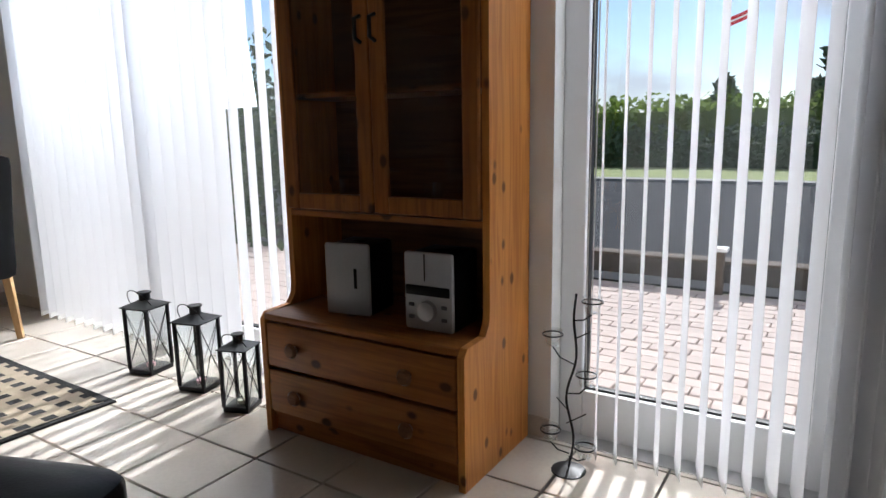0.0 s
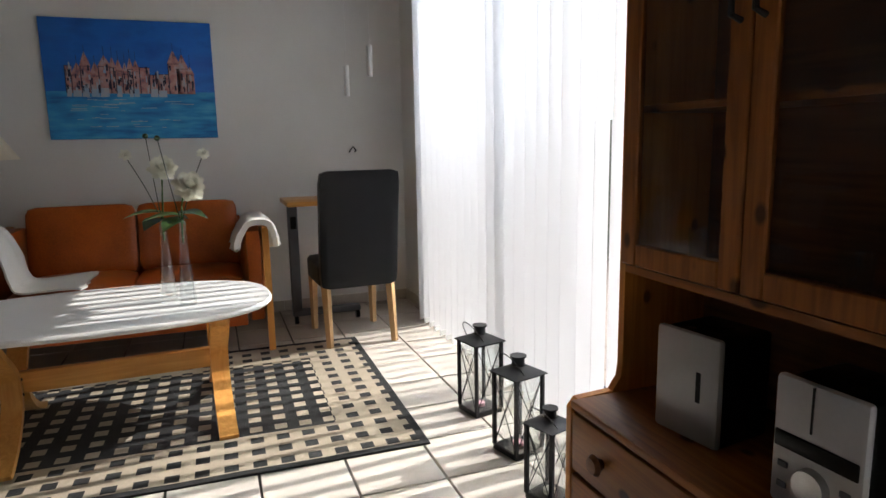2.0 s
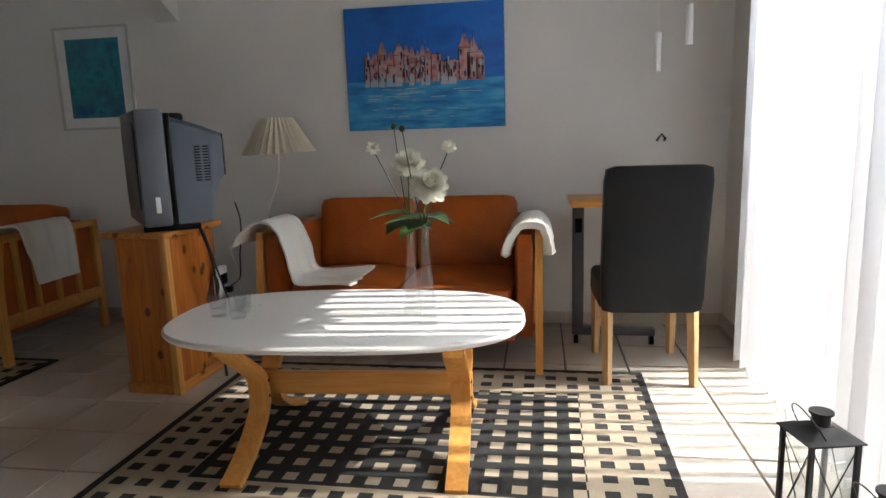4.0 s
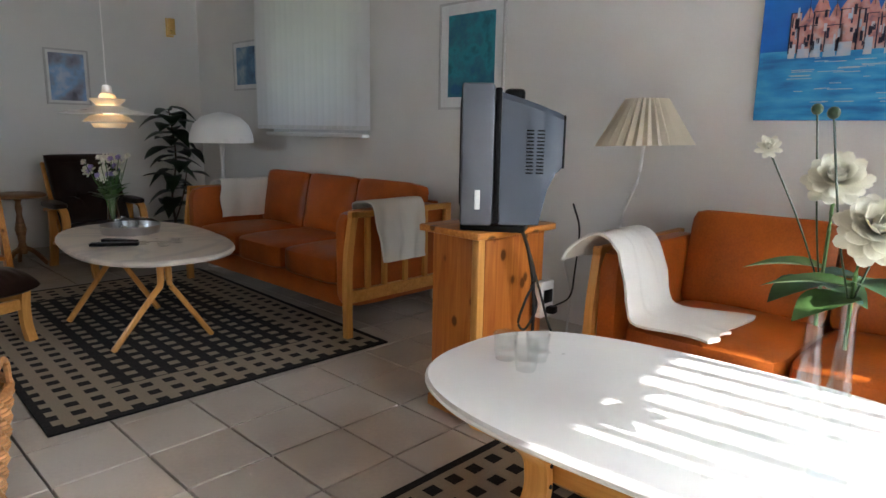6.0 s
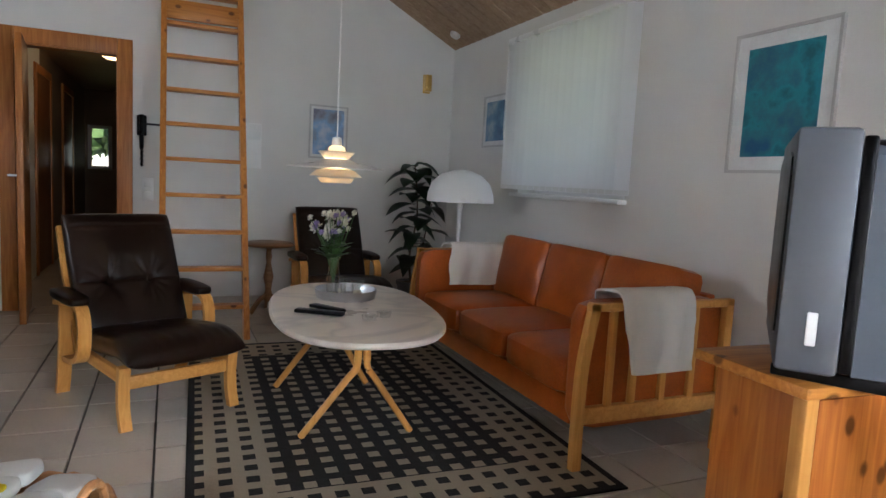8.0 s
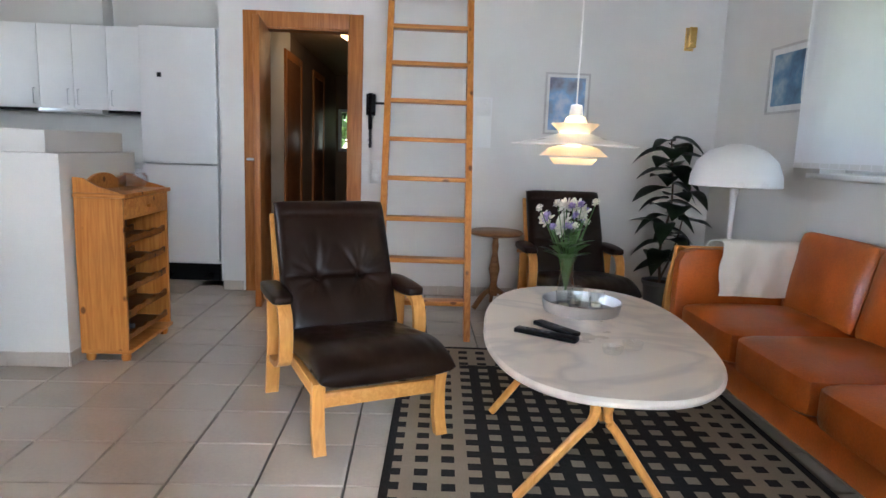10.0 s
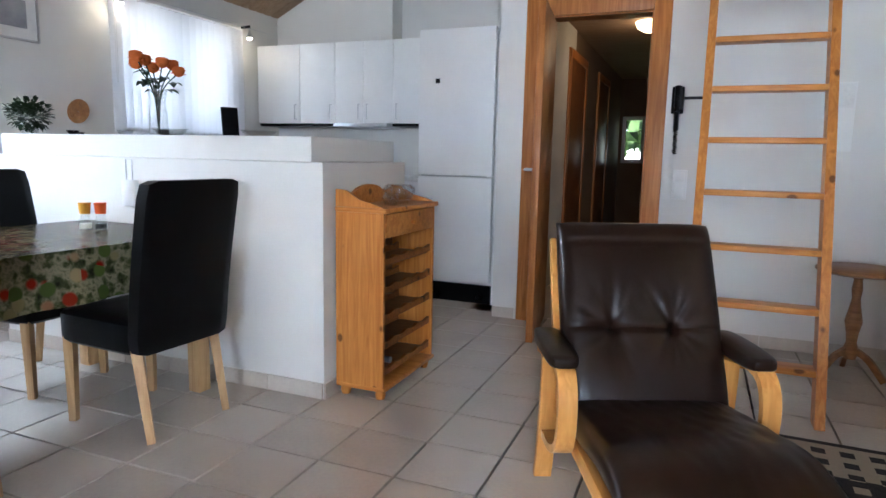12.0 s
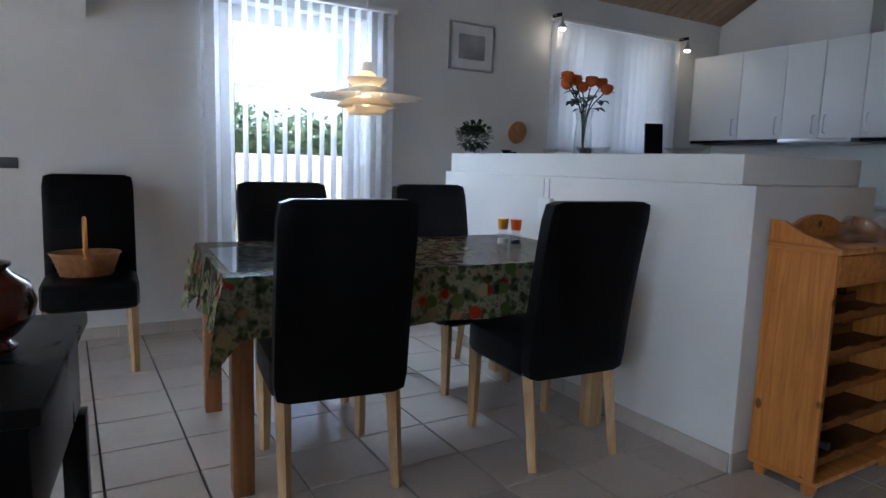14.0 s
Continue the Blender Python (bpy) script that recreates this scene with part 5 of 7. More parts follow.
strip = thing("power_strip", "white power strip with plugs hanging by cables", "power strip", pose(-2.86, 0.04, 0.47))
part("housing", rounded(-0.045, 0.045, 0.0, 0.035, -0.08, 0.07, 0.006), PLASTIC_W, strip)
part("socket", rounded(-0.03, 0.03, 0.035, 0.04, -0.02, 0.035, 0.003), BLACK_P, strip)
part("plug", rounded(-0.02, 0.02, 0.04, 0.075, -0.06, -0.03, 0.006), BLACK_P, strip)


def cable(pts, r, m, label):
    return solid("cable", tube(curve_pts(pts, 40), r, 6), m, label, "cable", None, "cables behind the television")


cable([(-2.62, 0.10, 0.80), (-2.66, 0.12, 0.68), (-2.70, 0.12, 0.50), (-2.70, 0.12, 0.25), (-2.72, 0.12, 0.02)], 0.007, RUBBER, "thick black cable hanging behind the cabinet")
cable([(-2.64, 0.09, 0.79), (-2.70, 0.12, 0.60), (-2.62, 0.14, 0.52), (-2.58, 0.14, 0.44), (-2.64, 0.13, 0.40), (-2.72, 0.12, 0.47), (-2.68, 0.12, 0.56)], 0.005, RUBBER, "black cable looped behind the cabinet")
cable([(-2.66, 0.08, 0.78), (-2.74, 0.11, 0.55), (-2.82, 0.12, 0.36), (-2.92, 0.10, 0.30), (-2.96, 0.08, 0.12), (-2.98, 0.06, 0.02)], 0.005, RUBBER, "black cable trailing to the floor")
cable([(-2.88, 0.16, 0.86), (-3.00, 0.12, 0.74), (-3.08, 0.06, 0.55), (-3.02, 0.08, 0.45), (-2.90, 0.085, 0.43)], 0.004, RUBBER, "thin black aerial cable")
cable([(-2.98, 0.06, 0.62), (-3.06, 0.05, 0.45), (-3.05, 0.05, 0.22), (-3.0, 0.05, 0.02)], 0.005, PLASTIC_W, "white cable trailing to the floor")

fl_ = thing("floor_lamp", "floor lamp with a pleated cream shade and crooked stem", "lamp", pose(-3.28, 0.20, 0))
part("base", lathe([(0, 0), (0.12, 0), (0.12, 0.012), (0.03, 0.025), (0, 0.028)], 24), PLASTIC_W, fl_)
part("stem", tube([(-0.10, -0.10, 0.02), (-0.10, -0.10, 0.72), (-0.07, -0.07, 0.80), (0.01, 0.02, 0.93), (0.03, 0.04, 0.98), (0.025, 0.05, 1.12)], 0.007, 8), PLASTIC_W, fl_)
bm = bmesh.new()
npl = 60
r0, r1 = [], []
for i in range(npl):
    a = 2 * math.pi * i / npl
    k = 1.0 + (0.06 if i % 2 else -0.06)
    r0.append(bm.verts.new((0.03 + 0.19 * k * math.cos(a), 0.05 + 0.19 * k * math.sin(a), 1.085 + 0.008 * math.sin(a))))
    r1.append(bm.verts.new((0.03 + 0.082 * k * math.cos(a), 0.05 + 0.082 * k * math.sin(a), 1.275)))
for i in range(npl):
    bm.faces.new((r0[i], r0[(i + 1) % npl], r1[(i + 1) % npl], r1[i]))
bmesh.ops.solidify(bm, geom=bm.faces[:], thickness=0.0015)
part("shade", bm, SHADE, fl_)

mush = thing("dome_lamp", "white dome floor lamp standing behind the sofa", "lamp", pose(-3.27, -3.42, 0))
part("shade", lathe([(0.245, 1.005), (0.25, 1.01), (0.245, 1.07), (0.215, 1.15), (0.15, 1.21), (0.07, 1.24), (0, 1.248), (0, 1.24), (0.07, 1.232), (0.145, 1.203), (0.207, 1.146), (0.238, 1.07), (0.245, 1.005)], 36), PLASTIC_W, mush)
part("stem", lathe([(0, 0), (0.15, 0), (0.15, 0.01), (0.05, 0.04), (0.018, 0.14), (0.013, 0.5), (0.016, 0.9), (0.03, 1.02), (0.03, 1.15), (0, 1.15)], 20), PLASTIC_W, mush)

# ================= small wall desk, chair corner =================
sd = thing("wall_desk", "small overbed style table with a wooden top on castors", "table", pose(-3.40, 2.02, 0))
part("top", rounded(-0.20, 0.22, -0.22, 0.24, 0.775, 0.805, 0.006), BEECH_X, sd)
part("column", rounded(-0.03, 0.03, -0.20, -0.14, 0.08, 0.775, 0.006), SILVER, sd)
part("foot", rounded(-0.03, 0.03, -0.20, 0.24, 0.05, 0.09, 0.006), SILVER, sd)
part("knob", rounded(0.03, 0.05, -0.19, -0.15, 0.62, 0.70, 0.006), BLACK_P, sd)
for y in (-0.18, 0.22):
    k = lathe([(0, -0.012), (0.025, -0.012), (0.025, 0.012), (0, 0.012)], 14)
    bmesh.ops.transform(k, matrix=Matrix.Translation((0.02, y, 0.026)) @ Matrix.Rotation(radians(90), 4, "X"), verts=k.verts)
    part("castor", k, BLACK_P, sd)
for x, y, z, lab in ((-3.49, 2.255, 1.55, "long"), (-3.386, 2.386, 1.663, "long")):
    ob = thing("hanging_tube", "white cylinder of a hanging window ornament", "ornament", pose(x, y, z), "hanging ornaments")
    part("tube", lathe([(0, -0.10), (0.017, -0.10), (0.017, 0.09), (0, 0.09)], 14), PLASTIC_W, ob)
    zc = EAVE_W + KW * (x - W) - z
    part("cord", tube([(0, 0, 0.09), (0, 0, zc)], 0.0012, 4), PLASTIC_W, ob)
hook = solid("wall_hook", tube([(0.0, -0.02, 0), (0.03, -0.02, 0.01), (0.03, 0.0, 0.035), (0.03, 0.02, 0.01), (0.0, 0.02, 0)], 0.006, 8), BLACK_M, "small black wall hook above the desk", "hook", pose(W, 2.33, 1.09))

# ================= pictures =================
def framed(name, label, axis, at, a0, a1, z0, z1, frame_m, mount, pic_m, border=0.06, rail_w=0.014, out=1):
    p = thing(name, label, "picture")

    def bx(a, b, d0, d1, q0, q1, m, nm, par):
        d0, d1 = sorted((at + out * d0, at + out * d1))
        return part(nm, boxes((a, b, d0, d1, q0, q1)) if axis == "x" else boxes((d0, d1, a, b, q0, q1)), m, par)

    for s in ((a0, a0 + rail_w, z0, z1), (a1 - rail_w, a1, z0, z1), (a0 + rail_w, a1 - rail_w, z0, z0 + rail_w), (a0 + rail_w, a1 - rail_w, z1 - rail_w, z1)):
        bx(s[0], s[1], 0.0, 0.018, s[2], s[3], frame_m, "frame", p)
    if mount:
        bx(a0 + rail_w, a1 - rail_w, 0.0, 0.008, z0 + rail_w, z1 - rail_w, mount, "mount", p)
    bx(a0 + border, a1 - border, 0.0, 0.010, z0 + border * 1.0, z1 - border, pic_m, "print", p)
    return p


def paint_mat(name, colors, scale, stretch=(1, 1, 1)):
    m = mat(name, colors[0], 0.55, 0, 0.1, 10, 90, 0.1)
    n, l = m.node_tree.nodes, m.node_tree.links
    co, mp, no, ra = n.new("ShaderNodeTexCoord"), n.new("ShaderNodeMapping"), n.new("ShaderNodeTexNoise"), n.new("ShaderNodeValToRGB")
    mp.inputs["Scale"].default_value = stretch
    no.inputs["Scale"].default_value, no.inputs["Detail"].default_value = scale, 8
    e = ra.color_ramp.elements
    e[0].position, e[1].position = 0.3, 0.7
    e[0].color, e[1].color = (*colors[0], 1), (*colors[-1], 1)
    for i, c in enumerate(colors[1:-1]):
        e.new(0.3 + 0.4 * (i + 1) / (len(colors) - 1)).color = (*c, 1)
    l.new(co.outputs["Object"], mp.inputs["Vector"])
    l.new(mp.outputs["Vector"], no.inputs["Vector"])
    l.new(no.outputs["Fac"], ra.inputs["Fac"])
    l.new(ra.outputs["Color"], n["Principled BSDF"].inputs["Base Color"])
    return m


SKYBLUE = paint_mat("painted_sky", [(0.01, 0.09, 0.42), (0.015, 0.16, 0.58), (0.02, 0.11, 0.48)], 3, (1, 1, 2))
SEABLUE = paint_mat("painted_sea", [(0.015, 0.14, 0.42), (0.03, 0.28, 0.60), (0.10, 0.42, 0.66)], 6, (1, 1, 5))
CASTLE = paint_mat("painted_walls", [(0.12, 0.10, 0.16), (0.46, 0.20, 0.18), (0.52, 0.30, 0.27), (0.46, 0.40, 0.42)], 26)
INK = mat("painted_ink", (0.02, 0.02, 0.05), 0.6)
PALE = paint_mat("painted_pale", [(0.55, 0.5, 0.5), (0.30, 0.45, 0.6)], 20)

pt = thing("painting", "blue unframed painting of a pale red castle by water", "painting", pose(W, 0.506, 1.20, 0, 0, 90))
# local x runs along the wall, -y stands out from it
Wp, Hp = 0.944, 0.707
part("canvas", rounded(0, Wp, -0.022, 0, 0, Hp, 0.003), SKYBLUE, pt)
part("sea", boxes((0.002, Wp - 0.002, -0.0235, -0.022, 0.002, Hp * 0.40)), SEABLUE, pt)
prng = random.Random(21)
ink = bmesh.new()
pale = bmesh.new()


def tri(bm, x0, x1, z0, z1, y):
    v = [bm.verts.new(p) for p in ((x0, y, z0), (x1, y, z0), ((x0 + x1) / 2, y, z1), (x0, y + 0.001, z0), (x1, y + 0.001, z0), ((x0 + x1) / 2, y + 0.001, z1))]
    for f in ((0, 1, 2), (5, 4, 3), (0, 3, 4, 1), (1, 4, 5, 2), (2, 5, 3, 0)):
        bm.faces.new([v[i] for i in f])


zb = Hp * 0.385
x = Wp * 0.12
while x < Wp * 0.86:
    w = prng.uniform(0.03, 0.075)
    h = prng.uniform(0.10, 0.19)
    cas = bmesh.new()
    box(cas, x, x + w, -0.0245, -0.0236, zb, zb + h)
    if prng.random() < 0.55:
        tri(cas, x - 0.004, x + w + 0.004, zb + h, zb + h + prng.uniform(0.04, 0.09), -0.0246)
        box(ink, x + w / 2 - 0.001, x + w / 2 + 0.001, -0.0252, -0.0246, zb + h + 0.03, zb + h + 0.12)
    for k in range(prng.randint(5, 9)):
        wx, wz = x + prng.uniform(0.004, max(0.006, w - 0.012)), zb + prng.uniform(0.0, h * 0.85)
        box(pale if k % 4 == 0 else ink, wx, wx + prng.uniform(0.004, 0.012), -0.0256, -0.0247, wz, wz + prng.uniform(0.015, 0.045))
    box(ink, x - 0.002, x + 0.003, -0.0254, -0.0247, zb, zb + h)
    box(ink, x, x + w, -0.0253, -0.0247, zb + h - 0.003, zb + h)
    if prng.random() < 0.6:
        box(pale, x, x + w * 0.7, -0.0254, -0.0246, zb - 0.02, zb + prng.uniform(0.01, 0.05))
    part("tower", cas, CASTLE, pt)
    x += w * prng.uniform(0.75, 1.0)
for k in range(40):
    wx, wz = prng.uniform(0.1, Wp - 0.14), prng.uniform(0.05, Hp * 0.36)
    box(pale, wx, wx + prng.uniform(0.02, 0.10), -0.0241, -0.0236, wz, wz + 0.003)
tagged(part("ink", ink, INK, pt), kind="stuff")
tagged(part("highlights", pale, PALE, pt), kind="stuff")

TEAL = paint_mat("teal_print", [(0.01, 0.12, 0.16), (0.02, 0.24, 0.30), (0.03, 0.16, 0.22), (0.01, 0.10, 0.22)], 9)
FRAME_W = mat("pale_frame_wood", (0.50, 0.49, 0.47), 0.45)
MOUNT = mat("picture_mount", (0.72, 0.72, 0.70), 0.7)
framed("picture", "white framed picture with a deep teal print", "y", W, -1.426, -0.90, 1.265, 1.907, FRAME_W, MOUNT, TEAL, 0.075)
framed("picture", "small framed blue and white print", "y", W, -4.06, -3.57, 1.46, 1.885, FRAME_W, MOUNT, paint_mat("blue_print", [(0.05, 0.10, 0.18), (0.10, 0.22, 0.36), (0.35, 0.42, 0.48)], 7), 0.05)
framed("picture", "white framed print of snowy peaks on the gable wall", "x", S, -2.745, -2.40, 1.30, 1.765, FRAME_W, MOUNT, paint_mat("peaks_print", [(0.10, 0.10, 0.13), (0.25, 0.27, 0.35), (0.25, 0.42, 0.66), (0.55, 0.6, 0.68)], 6), 0.035)
framed("picture", "grey framed print with a wide white mount", "y", E, -3.84, -3.43, 1.835, 2.19, GREY_M, MOUNT, paint_mat("grey_print", [(0.10, 0.10, 0.11), (0.28, 0.29, 0.31), (0.42, 0.42, 0.42)], 4), 0.085, 0.014, -1)

# ================= gable wall =================
sc = thing("wall_lamp", "brass and glass wall lamp high on the wall", "lamp", pose(-3.485, S, 2.05))
part("plate", rounded(-0.035, 0.035, 0, 0.012, -0.085, 0.085, 0.004), BRASS, sc)
part("shade", rounded(-0.028, 0.028, 0.012, 0.075, -0.07, 0.08, 0.006), BRASS, sc)
solid("smoke_alarm", lathe([(0, -0.035), (0.04, -0.032), (0.05, -0.01), (0.05, 0.0), (0, 0)], 20), PLASTIC_W, "white round smoke alarm on the ceiling boards", "alarm", pose(-3.62, -4.46, EAVE_W + KW * 0.14 - 0.004, 0, -27, 0))
ph = thing("telephone", "black wall telephone handset on a bracket by the ladder", "telephone", pose(-1.075, S, 1.15))
part("cradle", rounded(-0.035, 0.035, 0, 0.03, 0.24, 0.40, 0.006), BLACK_P, ph)
part("handset", tube(curve_pts([(0, 0.045, 0.40), (0.0, 0.06, 0.33), (0, 0.06, 0.22), (0, 0.045, 0.14)], 14), 0.02, 8, None, 0.8), BLACK_P, ph)
part("cord", tube([(0.012 * math.sin(i * 1.9), 0.03 + 0.012 * math.cos(i * 1.9), 0.15 - 0.15 * i / 40) for i in range(41)], 0.004, 5), BLACK_P, ph)
part("bracket", boxes((-0.14, -0.03, 0.0, 0.012, 0.325, 0.342)), BLACK_M, ph)
sw = thing("light_switch", "white double light switch beside the door", "switch", pose(-1.118, S, 0.965))
part("plate", rounded(-0.042, 0.042, 0, 0.010, -0.09, 0.09, 0.004), PLASTIC_W, sw)
for dz in (-0.045, 0.045):
    part("rocker", rounded(-0.026, 0.026, 0.010, 0.015, dz - 0.03, dz + 0.03, 0.003), PLASTIC_W, sw)
plaque = thing("wall_calendar", "small pale wall calendar partly behind the ladder", "calendar", pose(-1.93, S, 1.42))
part("sheet", rounded(-0.07, 0.07, 0, 0.004, -0.24, 0.14, 0.001), PLASTIC_W, plaque)
part("picture_print", boxes((-0.06, 0.06, 0.004, 0.0055, 0.0, 0.13)), MOUNT, plaque)


def ladder():
    L = thing("ladder", "pine loft ladder leaning against the gable wall", "ladder")
    y0, y1, z1 = -3.60, S + 0.05, 3.18
    k = (y1 - y0) / z1

    def at(z):
        return y0 + k * z

    for xl, xr in ((-1.255, -1.215), (-1.795, -1.755)):
        bm = bmesh.new()
        v = []
        for z in (0.0, z1):
            for x in (xl, xr):
                for d in (-0.05, 0.05):
                    v.append(bm.verts.new((x, at(z) + d, z)))
        for f in ((0, 1, 3, 2), (4, 6, 7, 5), (0, 4, 5, 1), (2, 3, 7, 6), (0, 2, 6, 4), (1, 5, 7, 3)):
            bm.faces.new([v[i] for i in f])
        part("rail", bm, PINE, L)
    z = 0.215
    while z < 3.1:
        part("tread", rounded(-1.755, -1.255, at(z) - 0.052, at(z) + 0.052, z - 0.014, z + 0.014, 0.004), PINE_X, L)
        z += 0.2495
    part("top_board", rounded(-1.755, -1.255, at(2.31) + 0.03, at(2.31) + 0.05, 2.245, 2.385, 0.004), PINE_X, L)
    return L


ladder()
ped = thing("pedestal_table", "small round wooden pedestal table with a turned stem", "table", pose(-2.03, -4.40, 0))
part("top", lathe([(0, 0.555), (0.185, 0.555), (0.20, 0.565), (0.20, 0.575), (0.185, 0.585), (0, 0.585)], 32), wood("walnut", (0.30, 0.15, 0.06), (0.20, 0.09, 0.035), "x", 0.35), ped)
part("stem", lathe([(0, 0.10), (0.03, 0.10), (0.04, 0.14), (0.025, 0.19), (0.03, 0.24), (0.042, 0.30), (0.03, 0.36), (0.02, 0.42), (0.026, 0.47), (0.02, 0.52), (0.04, 0.555), (0, 0.555)], 20), bpy.data.materials["walnut"], ped)
for i in range(3):
    a = i * 2.094 + 0.5
    part("foot", band(curve_pts([(0.02 * math.cos(a), 0.02 * math.sin(a), 0.15), (0.09 * math.cos(a), 0.09 * math.sin(a), 0.11), (0.17 * math.cos(a), 0.17 * math.sin(a), 0.015)], 10), 0.012, 0.03, (-math.sin(a), math.cos(a), 0)), bpy.data.materials["walnut"], ped)


# ================= plants and flowers =================
def leaf_blade(bm, base, way, length, width, droop, n=7):
    """One leaf: a pointed, folded blade from a base along a way."""
    d = Vector(way).normalized()
    side = d.cross(Vector((0, 0, 1)))
    side = side.normalized() if side.length > 0.05 else Vector((1, 0, 0))
    rows = []
    for i in range(n + 1):
        t = i / n
        p = Vector(base) + d * length * t + Vector((0, 0, -droop * t * t))
        w = width * math.sin(math.pi * (0.06 + 0.94 * t) ** 0.8) * 0.5
        rows.append([bm.verts.new(p - side * w + Vector((0, 0, w * 0.25))), bm.verts.new(p), bm.verts.new(p + side * w + Vector((0, 0, w * 0.25)))])
    for a, b in zip(rows, rows[1:]):
        bm.faces.new((a[0], a[1], b[1], b[0]))
        bm.faces.new((a[1], a[2], b[2], b[1]))


def rubber_plant():
    r = random.Random(8)
    p = thing("potted_plant", "tall dark leaved house plant in a grey pot", "plant", pose(-3.28, -4.40, 0))
    part("pot", lathe([(0, 0), (0.10, 0), (0.125, 0.22), (0.135, 0.225), (0.135, 0.25), (0.12, 0.25), (0.115, 0.22), (0, 0.22)], 24), mat("grey_pot", (0.16, 0.17, 0.19), 0.5), p)
    part("soil", lathe([(0, 0.224), (0.113, 0.224), (0.113, 0.23), (0, 0.234)], 20), BARK, p)
    part("stem", tube(curve_pts([(0, 0, 0.2), (0.03, 0.02, 0.5), (-0.02, 0.03, 0.85), (0.03, 0.05, 1.28)], 16), 0.012, 7, None, 1, 0.4), BARK, p)
    part("stem", tube(curve_pts([(0.03, 0.0, 0.2), (-0.06, 0.05, 0.5), (-0.14, 0.06, 0.95)], 12), 0.009, 7, None, 1, 0.4), BARK, p)
    for i in range(36):
        z = 0.40 + 0.92 * (i / 36)
        a = i * 2.4 + r.uniform(-0.3, 0.3)
        second = i % 4 == 0 and z < 0.98
        cx, cy = (-0.06 - 0.08 * (z - 0.4), 0.05) if second else (0.01, 0.03)
        ln = r.uniform(0.20, 0.31) * (1 if z < 1.2 else 0.8)
        way = (math.cos(a), math.sin(a) * 0.8 + 0.25, r.uniform(0.0, 0.35))
        bm = bmesh.new()
        leaf_blade(bm, (cx, cy, z), way, ln, r.uniform(0.15, 0.21), r.uniform(0.08, 0.2))
        bmesh.ops.solidify(bm, geom=bm.faces[:], thickness=0.0012)
        part("leaf", bm, LEAF, p)
    return p


rubber_plant()


def petal(bm, base, d, length, width, ax):
    """A broad round-tipped petal, cupped towards the flower's axis."""
    side = d.cross(ax)
    side = side.normalized() if side.length > 0.05 else ax.orthogonal().normalized()
    lift = side.cross(d).normalized()
    rows = []
    for t, w in ((0.0, 0.16), (0.3, 0.38), (0.62, 0.5), (0.86, 0.42), (1.0, 0.16)):
        p = base + d * length * t + lift * length * (0.22 * t * t)
        rows.append([bm.verts.new(p - side * w * width + lift * w * width * 0.3), bm.verts.new(p), bm.verts.new(p + side * w * width + lift * w * width * 0.3)])
    for a, b in zip(rows, rows[1:]):
        bm.faces.new((a[0], a[1], b[1], b[0]))
        bm.faces.new((a[1], a[2], b[2], b[1]))


def bloom(bm, c, r, n, rng, up=0.35, axis=(0.75, 0.3, 0.6), round_=True):
    """A double flower: many overlapping petals fanned over a dome round its axis."""
    ax = Vector(axis).normalized()
    u = ax.orthogonal().normalized()
    w = ax.cross(u)
    c = Vector(c)
    for ring, (tilt, cnt, k) in enumerate(((1.75, n, 0.95), (1.35, n, 1.0), (0.98, n, 0.95), (0.62, max(5, n - 3), 0.85), (0.28, 4, 0.75))):
        for i in range(cnt):
            a = 2 * math.pi * i / cnt + ring * 0.45 + rng.uniform(-0.15, 0.15)
            t = tilt + rng.uniform(-0.1, 0.1)
            d = ax * math.cos(t) + (u * math.cos(a) + w * math.sin(a)) * math.sin(t)
            leaf_blade(bm, c + d * r * 0.15, d, r * 0.85 * k * rng.uniform(0.88, 1.1), r * 0.62, -0.06 * r, 4) if not round_ else petal(bm, c + d * r * 0.1, d, r * 0.9 * k * rng.uniform(0.85, 1.1), r * 0.48, ax)


